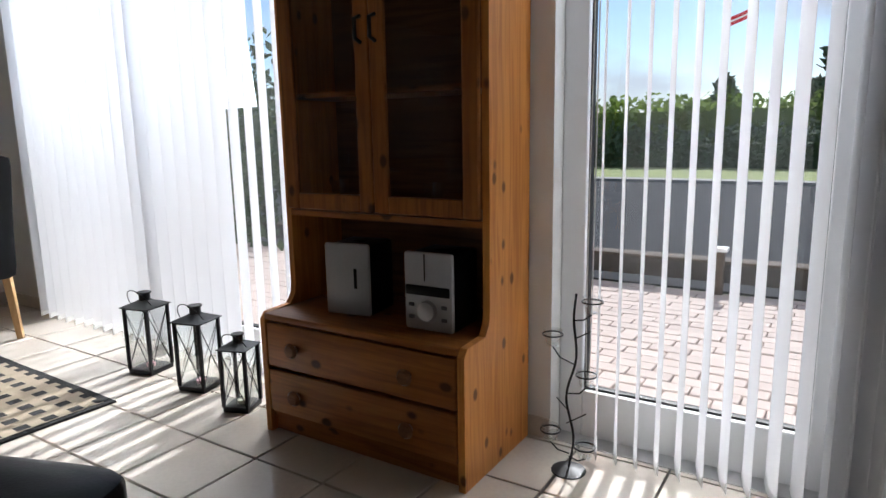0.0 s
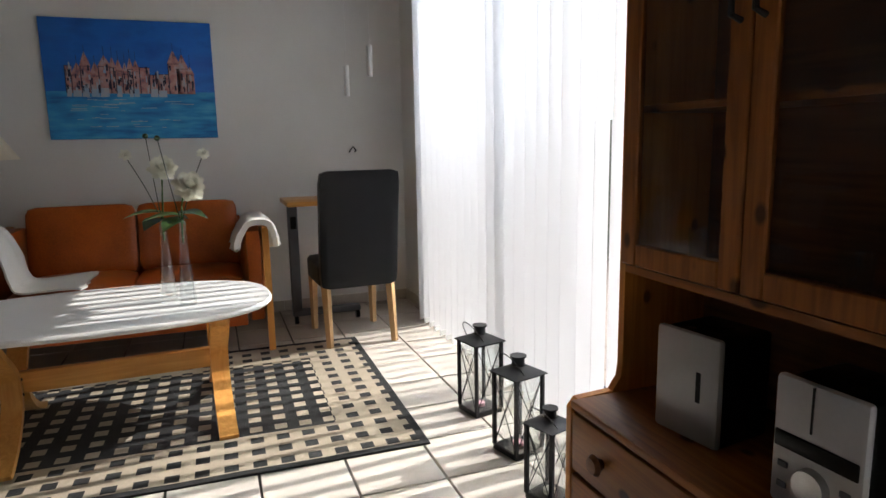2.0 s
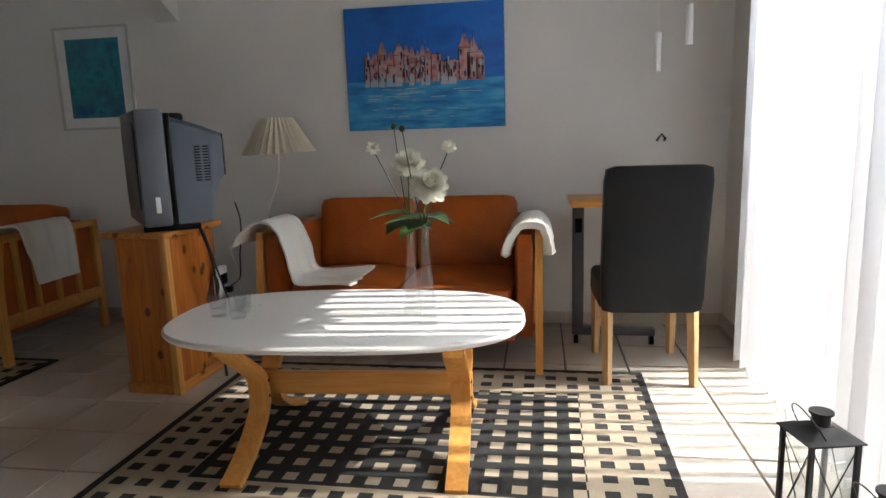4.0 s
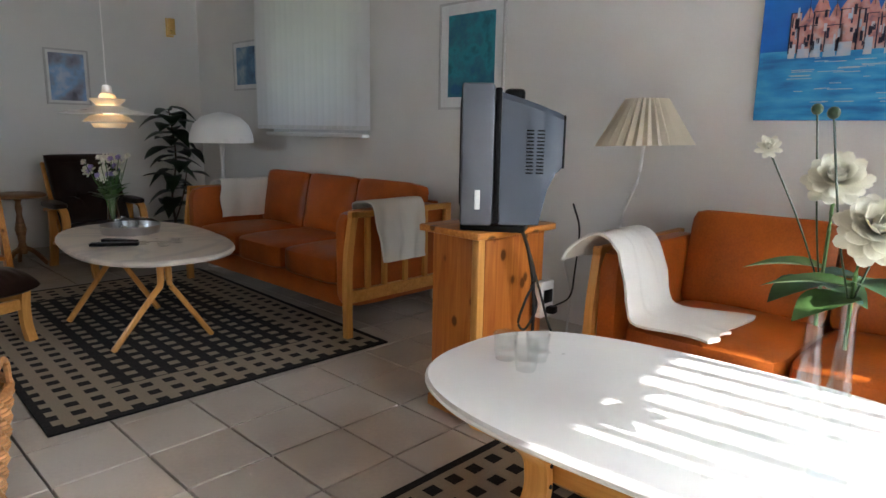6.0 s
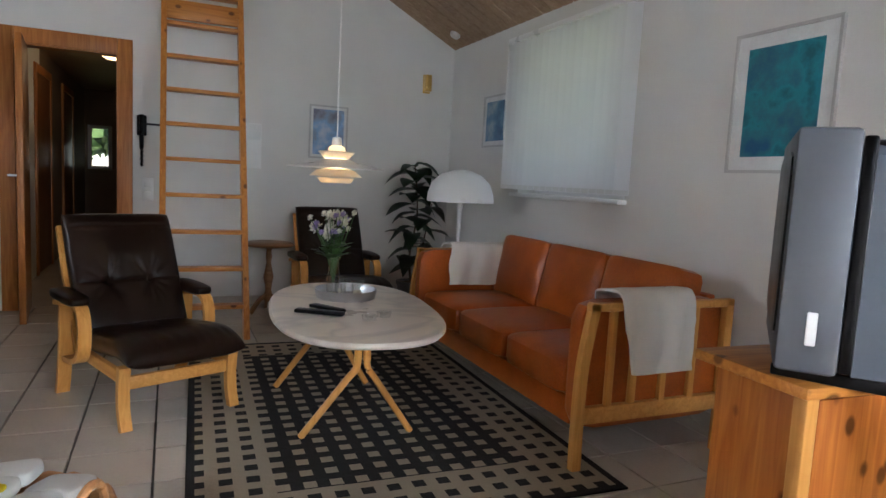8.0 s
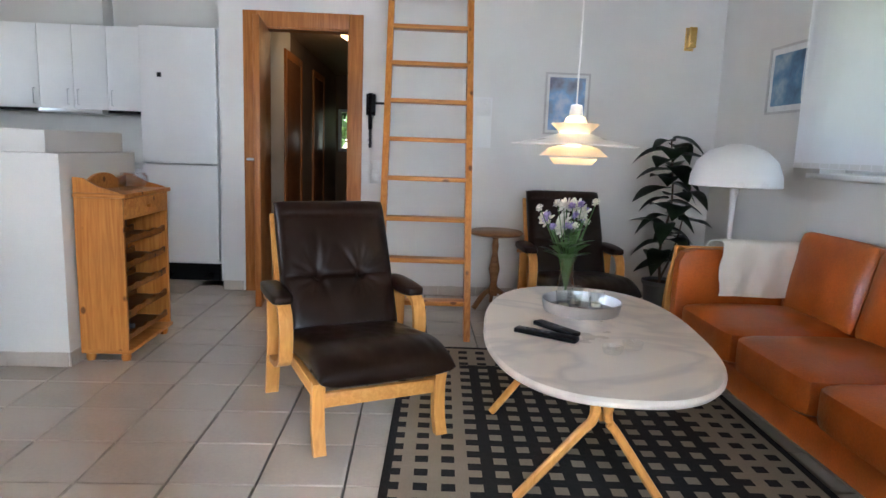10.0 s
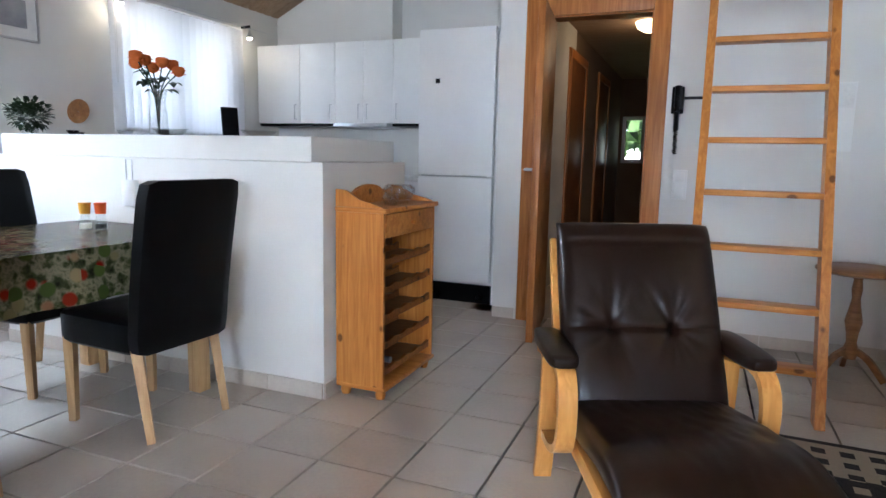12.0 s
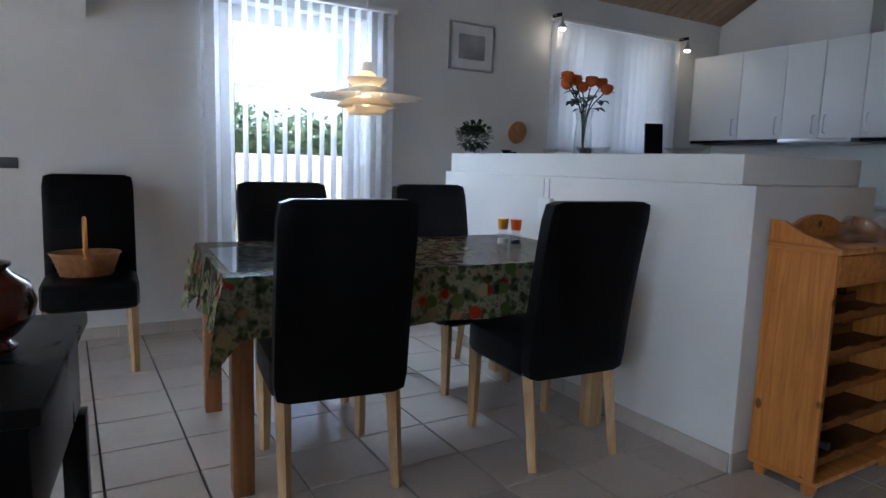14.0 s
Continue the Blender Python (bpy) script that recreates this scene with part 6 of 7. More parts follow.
def bud_vases():
    r = random.Random(4)
    for k, (x, y, h) in enumerate(((-2.17, 1.185, 0.335), (-2.04, 1.263, 0.34))):
        v = thing("bud_vase", "slender clear glass bud vase with a white dahlia", "vase", pose(x, y, 0.5085), "bud vases on the white table")
        part("glass_body", lathe([(0, 0), (0.033, 0), (0.034, 0.012), (0.030, 0.05), (0.018, 0.20), (0.0135, 0.28), (0.0135, h - 0.012), (0.018, h), (0.015, h), (0.011, h - 0.012), (0.011, 0.28), (0.015, 0.20), (0.026, 0.05), (0.028, 0.02), (0, 0.018)], 20), GLASS, v)
        top = (0.10, 0.04, 0.478) if k else (0.085, 0.02, 0.545)
        part("stalk", tube(curve_pts([(0, 0, 0.25), (0.005, 0, 0.3), (0.04, 0.01, 0.42), top], 14), 0.0035, 6), LEAF_L, v)
        bm = bmesh.new()
        bloom(bm, top, 0.064 if k else 0.056, 14, r, 0.5)
        part("flower", bm, PETAL_W, v, "white dahlia flower head")
        for a, ln in (((0.9, -0.5, 0.0), 0.13), ((-0.6, 0.9, 0.05), 0.12), ((0.1, -1.0, 0.1), 0.15), ((0.5, 0.8, 0.12), 0.11)):
            bm = bmesh.new()
            leaf_blade(bm, (0.0, 0, h + r.uniform(0.0, 0.035)), a, ln, 0.09, 0.035)
            part("leaf", bm, LEAF_L if r.random() < 0.5 else LEAF, v)
        for bx, by, bz, opened in (((-0.01, -0.06, 0.665, False), (0.03, 0.10, 0.60, True)) if k else ((0.02, -0.11, 0.60, True), (0.03, -0.03, 0.675, False))):
            part("bud_stalk", tube(curve_pts([(0.01, 0, 0.33), (0.04, by * 0.4, 0.46), (bx + 0.03, by, bz)], 12), 0.002, 5), LEAF, v)
            bm = bmesh.new()
            if opened:
                bloom(bm, (bx + 0.03, by, bz), 0.026, 7, r, 0.8)
            else:
                bmesh.ops.create_uvsphere(bm, u_segments=8, v_segments=6, radius=0.011)
                bmesh.ops.translate(bm, verts=bm.verts, vec=(bx + 0.03, by, bz))
            part("bud", bm, PETAL_W if opened else LEAF, v)


bud_vases()


def tumbler(x, y, z, label, group):
    return solid("drinking_glass", lathe([(0, 0), (0.026, 0), (0.030, 0.02), (0.034, 0.076), (0.031, 0.076), (0.026, 0.03), (0, 0.026)], 20), GLASS, label, "glass", pose(x, y, z), group)


for x, y in ((-2.10, 0.455), (-2.075, 0.545), (-2.155, 0.525)):
    tumbler(x, y, 0.5085, "clear water glass on the white table", "water glasses")

TOP2 = 0.511
tr = thing("tray", "round pewter tray with candle glasses", "tray", pose(-2.146, -2.387, TOP2))
part("plate", lathe([(0, 0), (0.155, 0), (0.165, 0.048), (0.16, 0.048), (0.15, 0.006), (0, 0.006)], 36), GREY_M, tr)
for x, y in ((-2.215, -2.41), (-2.13, -2.305), (-2.07, -2.38), (-2.135, -2.46)):
    cg = thing("candle_glass", "clear glass candle cup on the pewter tray", "candle", pose(x, y, TOP2 + 0.0065), "candle cups")
    part("cup", lathe([(0, 0), (0.028, 0), (0.037, 0.075), (0.034, 0.075), (0.025, 0.006), (0, 0.006)], 18), GLASS, cg)
    part("wax", lathe([(0, 0.007), (0.02, 0.007), (0.02, 0.022), (0, 0.022)], 14), mat("plum_wax", (0.25, 0.06, 0.09), 0.5) if y == -2.305 else PETAL_W, cg)
vs = thing("flower_vase", "clear glass vase with white and violet garden flowers", "vase", pose(-2.128, -2.60, TOP2))
part("glass_body", lathe([(0, 0), (0.03, 0), (0.038, 0.05), (0.03, 0.12), (0.028, 0.16), (0.042, 0.19), (0.039, 0.19), (0.025, 0.16), (0.027, 0.12), (0.034, 0.05), (0.026, 0.01), (0, 0.01)], 24), GLASS, vs)
vr = random.Random(17)
for i in range(26):
    a, rr, hh = vr.uniform(0, 6.28), vr.uniform(0.02, 0.14), vr.uniform(0.30, 0.44)
    tip = (rr * math.cos(a), rr * math.sin(a), hh)
    part("stalk", tube([(0, 0, 0.03), (tip[0] * 0.3, tip[1] * 0.3, 0.2), tip], 0.0022, 5), LEAF_L, vs)
    bm = bmesh.new()
    kind = vr.random()
    bloom(bm, tip, 0.044 if kind < 0.25 else 0.021, 6, vr, 0.6)
    part("flower", bm, PETAL_W if kind < 0.52 else PETAL_V, vs)
    for q in range(1 + i % 2):
        bm = bmesh.new()
        leaf_blade(bm, (tip[0] * 0.4, tip[1] * 0.4, hh * (0.55 + 0.14 * q)), (math.cos(a + 1 + 2 * q), math.sin(a + 1 + 2 * q), 0.7), vr.uniform(0.08, 0.13), vr.uniform(0.025, 0.045), 0.03)
        part("leaf", bm, LEAF_L if (i + q) % 3 else LEAF, vs)
for x, y, t, ln in ((-1.92, -1.995, 146, 0.118), (-1.975, -2.078, 124, 0.10)):
    rc = thing("remote_control", "black remote control lying on the oval table", "remote", pose(x, y, TOP2, 0, 0, t - 90), "remote controls")
    part("case", rounded(-0.023, 0.023, -ln, ln, 0, 0.018, 0.006), BLACK_P, rc)
    for k in range(8):
        part("button", rounded(-0.012 + 0.014 * (k % 2), -0.004 + 0.014 * (k % 2), -ln * 0.7 + 0.03 * (k // 2), -ln * 0.7 + 0.012 + 0.03 * (k // 2), 0.018, 0.0205, 0.001), SILVER, rc)
for x, y in ((-2.11, -1.83), (-2.196, -1.884)):
    tl = solid("tea_light_holder", lathe([(0, 0), (0.03, 0), (0.036, 0.022), (0.022, 0.026), (0.02, 0.012), (0, 0.012)], 16), GLASS, "low clear glass tea light holder", "candle", pose(x, y, TOP2), "tea light holders")


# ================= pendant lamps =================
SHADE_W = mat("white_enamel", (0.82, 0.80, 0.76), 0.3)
WARM = glow("lamp_bulb_glow", (1.0, 0.66, 0.32), 1.5)
SHADE_GLOW = cloth("opal_shade", (0.92, 0.84, 0.70), 0.5, 0.0)


def pendant(x, y, z, label, ceiling_z, wide=0.25, size=1.0):
    """A tiered metal pendant; z is its lower rim."""
    p = thing("pendant_lamp", label, "lamp", pose(x, y, z), "tiered pendant lamps")
    part("bowl", lathe([(0.072, 0.0), (0.09, 0.026), (0.094, 0.026), (0.076, 0.0), (0.072, 0.0)], 32), SHADE_GLOW, p)
    part("middle_shade", lathe([(0.130, 0.032), (0.095, 0.060), (0.05, 0.072), (0.053, 0.075), (0.098, 0.064), (0.134, 0.034), (0.130, 0.032)], 36), SHADE_GLOW, p)
    part("wide_shade", lathe([(wide, 0.075), (wide, 0.078), (0.13, 0.100), (0.062, 0.122), (0.06, 0.118), (0.128, 0.096), (wide, 0.075)], 40), SHADE_W, p)
    part("upper_shade", lathe([(0.058, 0.124), (0.070, 0.134), (0.094, 0.158), (0.090, 0.160), (0.067, 0.137), (0.055, 0.127), (0.058, 0.124)], 32), SHADE_GLOW, p)
    part("top_shade", lathe([(0.046, 0.162), (0.038, 0.182), (0.026, 0.19), (0.026, 0.187), (0.036, 0.179), (0.043, 0.162), (0.046, 0.162)], 28), SHADE_GLOW, p)
    part("cap", lathe([(0.0, 0.235), (0.022, 0.23), (0.027, 0.195), (0.024, 0.188), (0, 0.188)], 20), SHADE_W, p)
    part("frosted_disc", lathe([(0, 0.008), (0.074, 0.008), (0.074, 0.012), (0, 0.012)], 28), SHADE_GLOW, p)
    b = bmesh.new()
    bmesh.ops.create_uvsphere(b, u_segments=14, v_segments=10, radius=0.028)
    bmesh.ops.translate(b, verts=b.verts, vec=(0, 0, 0.065))
    part("bulb", b, WARM, p)
    p.scale = (size, size, size)
    part("cord", tube([(0, 0, 0.23), (0, 0, (ceiling_z - z) / size)], 0.003, 6), SHADE_W, p)
    for a in (0.3, 2.4, 4.5):
        part("strut", tube([(0.03 * math.cos(a), 0.03 * math.sin(a), 0.19), (0.07 * math.cos(a), 0.07 * math.sin(a), 0.10), (0.08 * math.cos(a), 0.08 * math.sin(a), 0.03)], 0.002, 5), SHADE_W, p)
    l_ = new("pendant_light", bpy.data.lights.new("pendant_light", "POINT"))
    l_.data.energy, l_.data.color, l_.data.shadow_soft_size = 0.42, (1, 0.74, 0.46), 0.03
    l_.location = (x, y, z + 0.105)
    return p


pendant(-2.061, -2.349, 1.115, "white tiered metal pendant lamp, lit, over the oval table", RIDGE_Z - KW * (RIDGE_X + 2.061))
pendant(1.395, -1.974, 1.307, "white tiered metal pendant lamp, lit, over the dining table", RIDGE_Z - KE * (1.395 - RIDGE_X), 0.25, 0.92)

# ================= half wall and kitchen =================
pen = thing("half_wall", "white plastered half wall between dining table and kitchen", "wall")
tagged(pen, kind="structure")
part("lower_wall", rounded(0.28, 2.40, -3.80, -2.972, 0.0, 1.07, 0.006), WALL, pen)
part("upper_wall", rounded(0.35, 2.37, -3.80, -2.992, 1.07, 1.182, 0.006), WALL, pen)
skirt("baseboard", 0.285, 2.395, -2.972, -2.963)
skirt("baseboard", 0.271, 0.28, -3.795, -2.966)
disp = thing("wall_bracket", "white wire bracket on the half wall", "bracket", pose(1.385, -2.968, 0.93))
part("plate", rounded(-0.045, 0.045, 0, 0.03, -0.10, 0.03, 0.006), PLASTIC_W, disp)
part("wire_loop", tube([(-0.02, 0.015, 0.03), (-0.02, 0.015, 0.13), (0.02, 0.015, 0.13), (0.02, 0.015, 0.03)], 0.003, 5), GREY_M, disp)


def wine_rack():
    w = thing("wine_rack", "pine wine rack with a drawer and open shelves", "wine rack", pose(0.145, -3.335, 0))
    hx, hy = 0.12, 0.275
    for sy in (-1, 1):
        prof = [(-hx, 0.05), (hx, 0.05), (hx, 0.955), (hx - 0.05, 0.95), (hx - 0.12, 0.91), (-hx + 0.02, 0.885), (-hx, 0.875)]
        bm = bmesh.new()
        a = [bm.verts.new((x, sy * hy - 0.009, z)) for x, z in prof]
        b = [bm.verts.new((x, sy * hy + 0.009, z)) for x, z in prof]
        bm.faces.new(a)
        bm.faces.new(b[::-1])
        for i in range(len(prof)):
            j = (i + 1) % len(prof)
            bm.faces.new((a[i], a[j], b[j], b[i]))
        part("side_panel", bm, PINE, w)
        for sx in (-1, 1):
            part("foot", lathe([(0.02, 0), (0.026, 0.02), (0.02, 0.05)], 12, sx * (hx - 0.03), sy * (hy - 0.03)), PINE, w)
    bm = bmesh.new()
    n = 16
    lo_, hi_ = [], []
    for i in range(n + 1):
        y = -hy + 2 * hy * i / n
        z = 0.945 + 0.022 * math.exp(-(y / 0.12) ** 2) - 0.02 * math.exp(-((abs(y) - 0.17) / 0.05) ** 2)
        for x, arr in ((hx - 0.016, lo_), (hx, hi_)):
            arr.append((bm.verts.new((x, y, 0.86)), bm.verts.new((x, y, z))))
    for i in range(n):
        bm.faces.new((lo_[i][0], lo_[i + 1][0], lo_[i + 1][1], lo_[i][1]))
        bm.faces.new((hi_[i][0], hi_[i][1], hi_[i + 1][1], hi_[i + 1][0]))
        bm.faces.new((lo_[i][1], lo_[i + 1][1], hi_[i + 1][1], hi_[i][1]))
    part("gallery", bm, PINE_X, w)
    part("top", rounded(-hx - 0.02, hx, -hy - 0.02, hy + 0.02, 0.855, 0.878, 0.006), PINE_X, w)
    part("bottom", rounded(-hx - 0.012, hx, -hy - 0.012, hy + 0.012, 0.045, 0.066, 0.005), PINE_X, w)
    # brown back stands for the shade inside the rack
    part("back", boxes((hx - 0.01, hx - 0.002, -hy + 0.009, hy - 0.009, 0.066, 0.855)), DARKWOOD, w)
    d = part("drawer", rounded(-hx - 0.004, -hx + 0.014, -hy + 0.012, hy - 0.012, 0.745, 0.85, 0.004), PINE_X, w)
    k = lathe([(0, 0.022), (0.013, 0.02), (0.008, 0.0)], 12)
    bmesh.ops.transform(k, matrix=Matrix.Translation((-hx - 0.004, 0, 0.797)) @ Matrix.Rotation(radians(-90), 4, "Y"), verts=k.verts)
    part("knob", k, PINE, d)
    # rails and shelves coloured darker than the pine frame to shade the open front
    for i in range(5):
        z = 0.11 + i * 0.128
        for xx in (-hx + 0.012, hx - 0.05):
            bm = bmesh.new()
            m_ = 24
            rows = []
            for q in range(m_ + 1):
                y = -hy + 0.009 + (2 * hy - 0.018) * q / m_
                zz = z + 0.035 - 0.010 * abs(math.sin(math.pi * 4 * q / m_))
                rows.append([bm.verts.new(p) for p in ((xx, y, z), (xx, y, zz), (xx + 0.016, y, zz), (xx + 0.016, y, z))])
            for a_, b_ in zip(rows, rows[1:]):
                for c in range(4):
                    bm.faces.new((a_[c], a_[(c + 1) % 4], b_[(c + 1) % 4], b_[c]))
            part("bottle_rail", bm, PINE_SHADED_X, w)
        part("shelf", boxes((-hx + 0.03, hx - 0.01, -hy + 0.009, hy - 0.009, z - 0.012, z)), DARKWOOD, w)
    return w


wine_rack()
bt = thing("wine_bottle", "dark green wine bottle lying in the rack", "bottle", pose(0.045, -3.165, 0.165, 0, 90, 0))
bpts = [(0, 0.0), (0.012, 0.0), (0.014, 0.04), (0.018, 0.05), (0.036, 0.09), (0.037, 0.2), (0, 0.2)]
part("glass_body", lathe(bpts, 16), BLACK_P, bt)
part("foil", lathe([(0, -0.003), (0.0145, -0.003), (0.0152, 0.03), (0.0, 0.03)], 12), SILVER, bt)
solid("glass_bowl", lathe([(0, 0.0), (0.04, 0.0), (0.075, 0.04), (0.078, 0.07), (0.06, 0.09), (0.055, 0.09), (0.072, 0.07), (0.069, 0.04), (0.036, 0.008), (0, 0.008)], 16), GLASS, "clear crystal bowl on the wine rack", "bowl", pose(0.12, -3.40, 0.878))
solid("glass_bowl", lathe([(0, 0.0), (0.03, 0.0), (0.045, 0.035), (0.03, 0.055), (0.026, 0.055), (0.04, 0.033), (0.028, 0.006), (0, 0.006)], 8), GLASS, "small crystal dish on the wine rack", "bowl", pose(0.10, -3.27, 0.878))

fr = thing("fridge", "tall white fridge freezer on a dark plinth", "fridge", pose(0, 0, 0))
part("body", boxes((0.175, 0.775, -5.75, -5.12, 0.14, 2.035)), WHITE, fr)
part("upper_door", rounded(0.177, 0.773, -5.118, -5.06, 0.965, 2.03, 0.012), WHITE, fr)
part("lower_door", rounded(0.177, 0.773, -5.118, -5.06, 0.16, 0.957, 0.012), WHITE, fr)
part("grip_strip", boxes((0.22, 0.74, -5.075, -5.059, 0.957, 0.966)), GREY_M, fr)
part("badge", rounded(0.60, 0.635, -5.06, -5.055, 1.64, 1.675, 0.002), BLACK_P, fr)
part("plinth", boxes((0.18, 0.77, -5.74, -5.10, 0.0, 0.14)), BLACK_P, fr)
structure("tall_panel", boxes((0.06, 0.17, -6.59, -5.10, 0, 2.04)), WHITE, "white filler panel beside the fridge", "panel")


def wall_unit(x0, x1, handle_side, doors=1):
    u = thing("wall_cabinet", "white kitchen wall cabinet with a steel bar handle", "cabinet", None, "kitchen wall cabinets")
    part("body", boxes((x0 + 0.001, x1 - 0.001, K + 0.002, -6.26, 1.42, 2.20)), WHITE, u)
    w = (x1 - x0) / doors
    for i in range(doors):
        a, b = x0 + i * w + 0.002, x0 + (i + 1) * w - 0.002
        d = part("door", rounded(a, b, -6.258, -6.238, 1.415, 2.203, 0.004), WHITE, u)
        hs = handle_side if doors == 1 else ("hi" if i == 0 else "lo")
        hx = b - 0.045 if hs == "hi" else a + 0.045
        part("handle", tube([(hx, -6.238, 1.455), (hx, -6.21, 1.455), (hx, -6.21, 1.60), (hx, -6.238, 1.60)], 0.006, 8), GREY_M, d)
    return u


wall_unit(2.645, 3.17, "lo")
wall_unit(2.224, 2.645, "lo")
wall_unit(1.577, 2.224, "lo", 2)
wall_unit(1.25, 1.577, "hi")
wall_unit(0.80, 1.25, "hi")
hood = thing("cooker_hood", "slim steel cooker hood under the wall cabinets", "hood")
part("body", rounded(1.60, 2.20, K + 0.02, -6.16, 1.375, 1.412, 0.005), GREY_M, hood)
structure("duct_box", boxes((1.66, 1.98, K, -6.38, 2.20, 3.9)), WALL, "plastered extractor duct above the cabinets", "duct")
ul = thing("under_cabinet_rail", "dark light pelmet under the wall cabinets", "pelmet")
part("pelmet", boxes((0.80, 1.595, K + 0.02, -6.27, 1.385, 1.413)), BLACK_P, ul)
part("pelmet", boxes((2.205, 3.17, K + 0.02, -6.27, 1.385, 1.413)), BLACK_P, ul)
for x0, x1 in ((0.80, 1.40), (1.40, 2.00), (2.00, 2.60), (2.60, 3.17)):
    u = thing("base_cabinet", "white kitchen base cabinet", "cabinet", None, "kitchen base cabinets")
    part("body", boxes((x0 + 0.001, x1 - 0.001, K + 0.002, -6.02, 0.10, 0.87)), WHITE, u)
    part("door", rounded(x0 + 0.003, x1 - 0.003, -6.018, -5.998, 0.105, 0.865, 0.003), WHITE, u)
    part("plinth", boxes((x0 + 0.001, x1 - 0.001, K + 0.002, -6.06, 0.0, 0.10)), BLACK_P, u)
solid("worktop", rounded(0.78, 3.172, K + 0.002, -5.97, 0.87, 0.905, 0.005), LAMINATE, "pale kitchen worktop along the wall", "worktop")
for x, h in ((2.72, 0.06), (1.35, 0.05)):
    solid("bowl", lathe([(0, 0), (0.05, 0), (0.11, h), (0.10, h), (0.04, 0.012), (0, 0.012)], 24), GLASS, "glass bowl on the half wall shelf", "bowl", pose(x * 0.5 + 0.5, -3.70, 1.183), "glass bowls")

# things on the half wall
TOPW = 1.183
hp = thing("herb_pot", "bushy green herb in a small glass pot", "plant", pose(2.27, -3.09, TOPW))
part("pot", lathe([(0, 0), (0.04, 0), (0.05, 0.06), (0.046, 0.06), (0.036, 0.008), (0, 0.008)], 18), GLASS, hp)
bm = bmesh.new()
hr = random.Random(2)
for i in range(320):
    d = Vector((hr.gauss(0, 1), hr.gauss(0, 1), hr.gauss(0, 0.7))).normalized() * hr.random() ** 0.5 * 0.105
    leaf_blade(bm, (d.x, d.y, 0.115 + d.z * 0.75), (d.x + hr.uniform(-.05, .05), d.y + hr.uniform(-.05, .05), d.z + 0.04), 0.04, 0.03, 0.01, 3)
part("foliage", bm, LEAF, hp)
wh = thing("wicker_plate", "round woven straw plate leaning on the wall", "plate", pose(E - 0.035, -4.09, 1.385, 0, 78, 0))
bm = bmesh.new()
for k in range(9):
    r = 0.010 + k * 0.0095
    tube([(r * math.cos(t), r * math.sin(t), 0.002 * (k % 2)) for t in [2 * math.pi * i / 28 for i in range(29)]], 0.006, 5, bm)
part("coil", bm, RATTAN, wh)
vz = thing("rose_vase", "tall clear glass vase with orange roses", "vase", pose(1.95, -3.70, TOPW))
part("glass_body", lathe([(0, 0), (0.06, 0), (0.055, 0.15), (0.045, 0.22), (0.06, 0.30), (0.056, 0.30), (0.04, 0.22), (0.05, 0.15), (0.054, 0.02), (0, 0.02)], 26), GLASS, vz)
rr_ = random.Random(6)
for i, (dx, dy, dz) in enumerate(((-0.02, 0.17, 0.47), (0.03, 0.06, 0.465), (-0.05, 0.0, 0.455), (0.05, -0.02, 0.43), (0.0, -0.13, 0.46), (-0.03, -0.15, 0.42), (0.06, 0.10, 0.44))):
    part("stalk", tube(curve_pts([(0, 0, 0.02), (dx * 0.2, dy * 0.2, 0.28), (dx, dy, dz)], 12), 0.004, 6), LEAF, vz)
    bm = lathe([(0, dz - 0.03), (0.025, dz - 0.02), (0.04, dz + 0.005), (0.038, dz + 0.03), (0.025, dz + 0.036), (0.0, dz + 0.025)], 12, dx, dy)
    bloom(bm, (dx, dy, dz - 0.005), 0.05, 6, rr_, 1.2, (-0.3, 0.2, 1))
    part("rose", bm, PETAL_O, vz)
    for k in range(3):
        bm = bmesh.new()
        a = rr_.uniform(0, 6.28)
        t = rr_.uniform(0.35, 0.8)
        leaf_blade(bm, (dx * t, dy * t, 0.2 + (dz - 0.2) * t), (math.cos(a), math.sin(a), 0.1), 0.09, 0.05, 0.03)
        part("leaf", bm, LEAF, vz)
pf = thing("photo_frame", "dark photo frame standing on the half wall", "picture frame", pose(1.40, -3.72, TOPW, -8, 0, -118))
part("frame", rounded(-0.05, 0.05, -0.008, 0.008, 0.0, 0.19, 0.003), BLACK_P, pf)
part("stand", boxes((-0.02, 0.02, 0.008, 0.06, 0.0, 0.006)), BLACK_P, pf)
for x, y, r in ((2.10, -3.22, 0.035), (1.90, -3.4, 0.05), (1.62, -3.42, 0.055), (2.30, -3.42, 0.03)):
    cup = solid("dish", lathe([(0, 0), (r * 0.5, 0), (r, r * 0.75), (r * 0.9, r * 0.75), (r * 0.45, 0.008), (0, 0.008)], 20), BLACK_P if r < 0.04 else GLASS, "small dark dish on the half wall" if r < 0.04 else "small glass dish on the half wall", "dish", pose(x, y, TOPW))

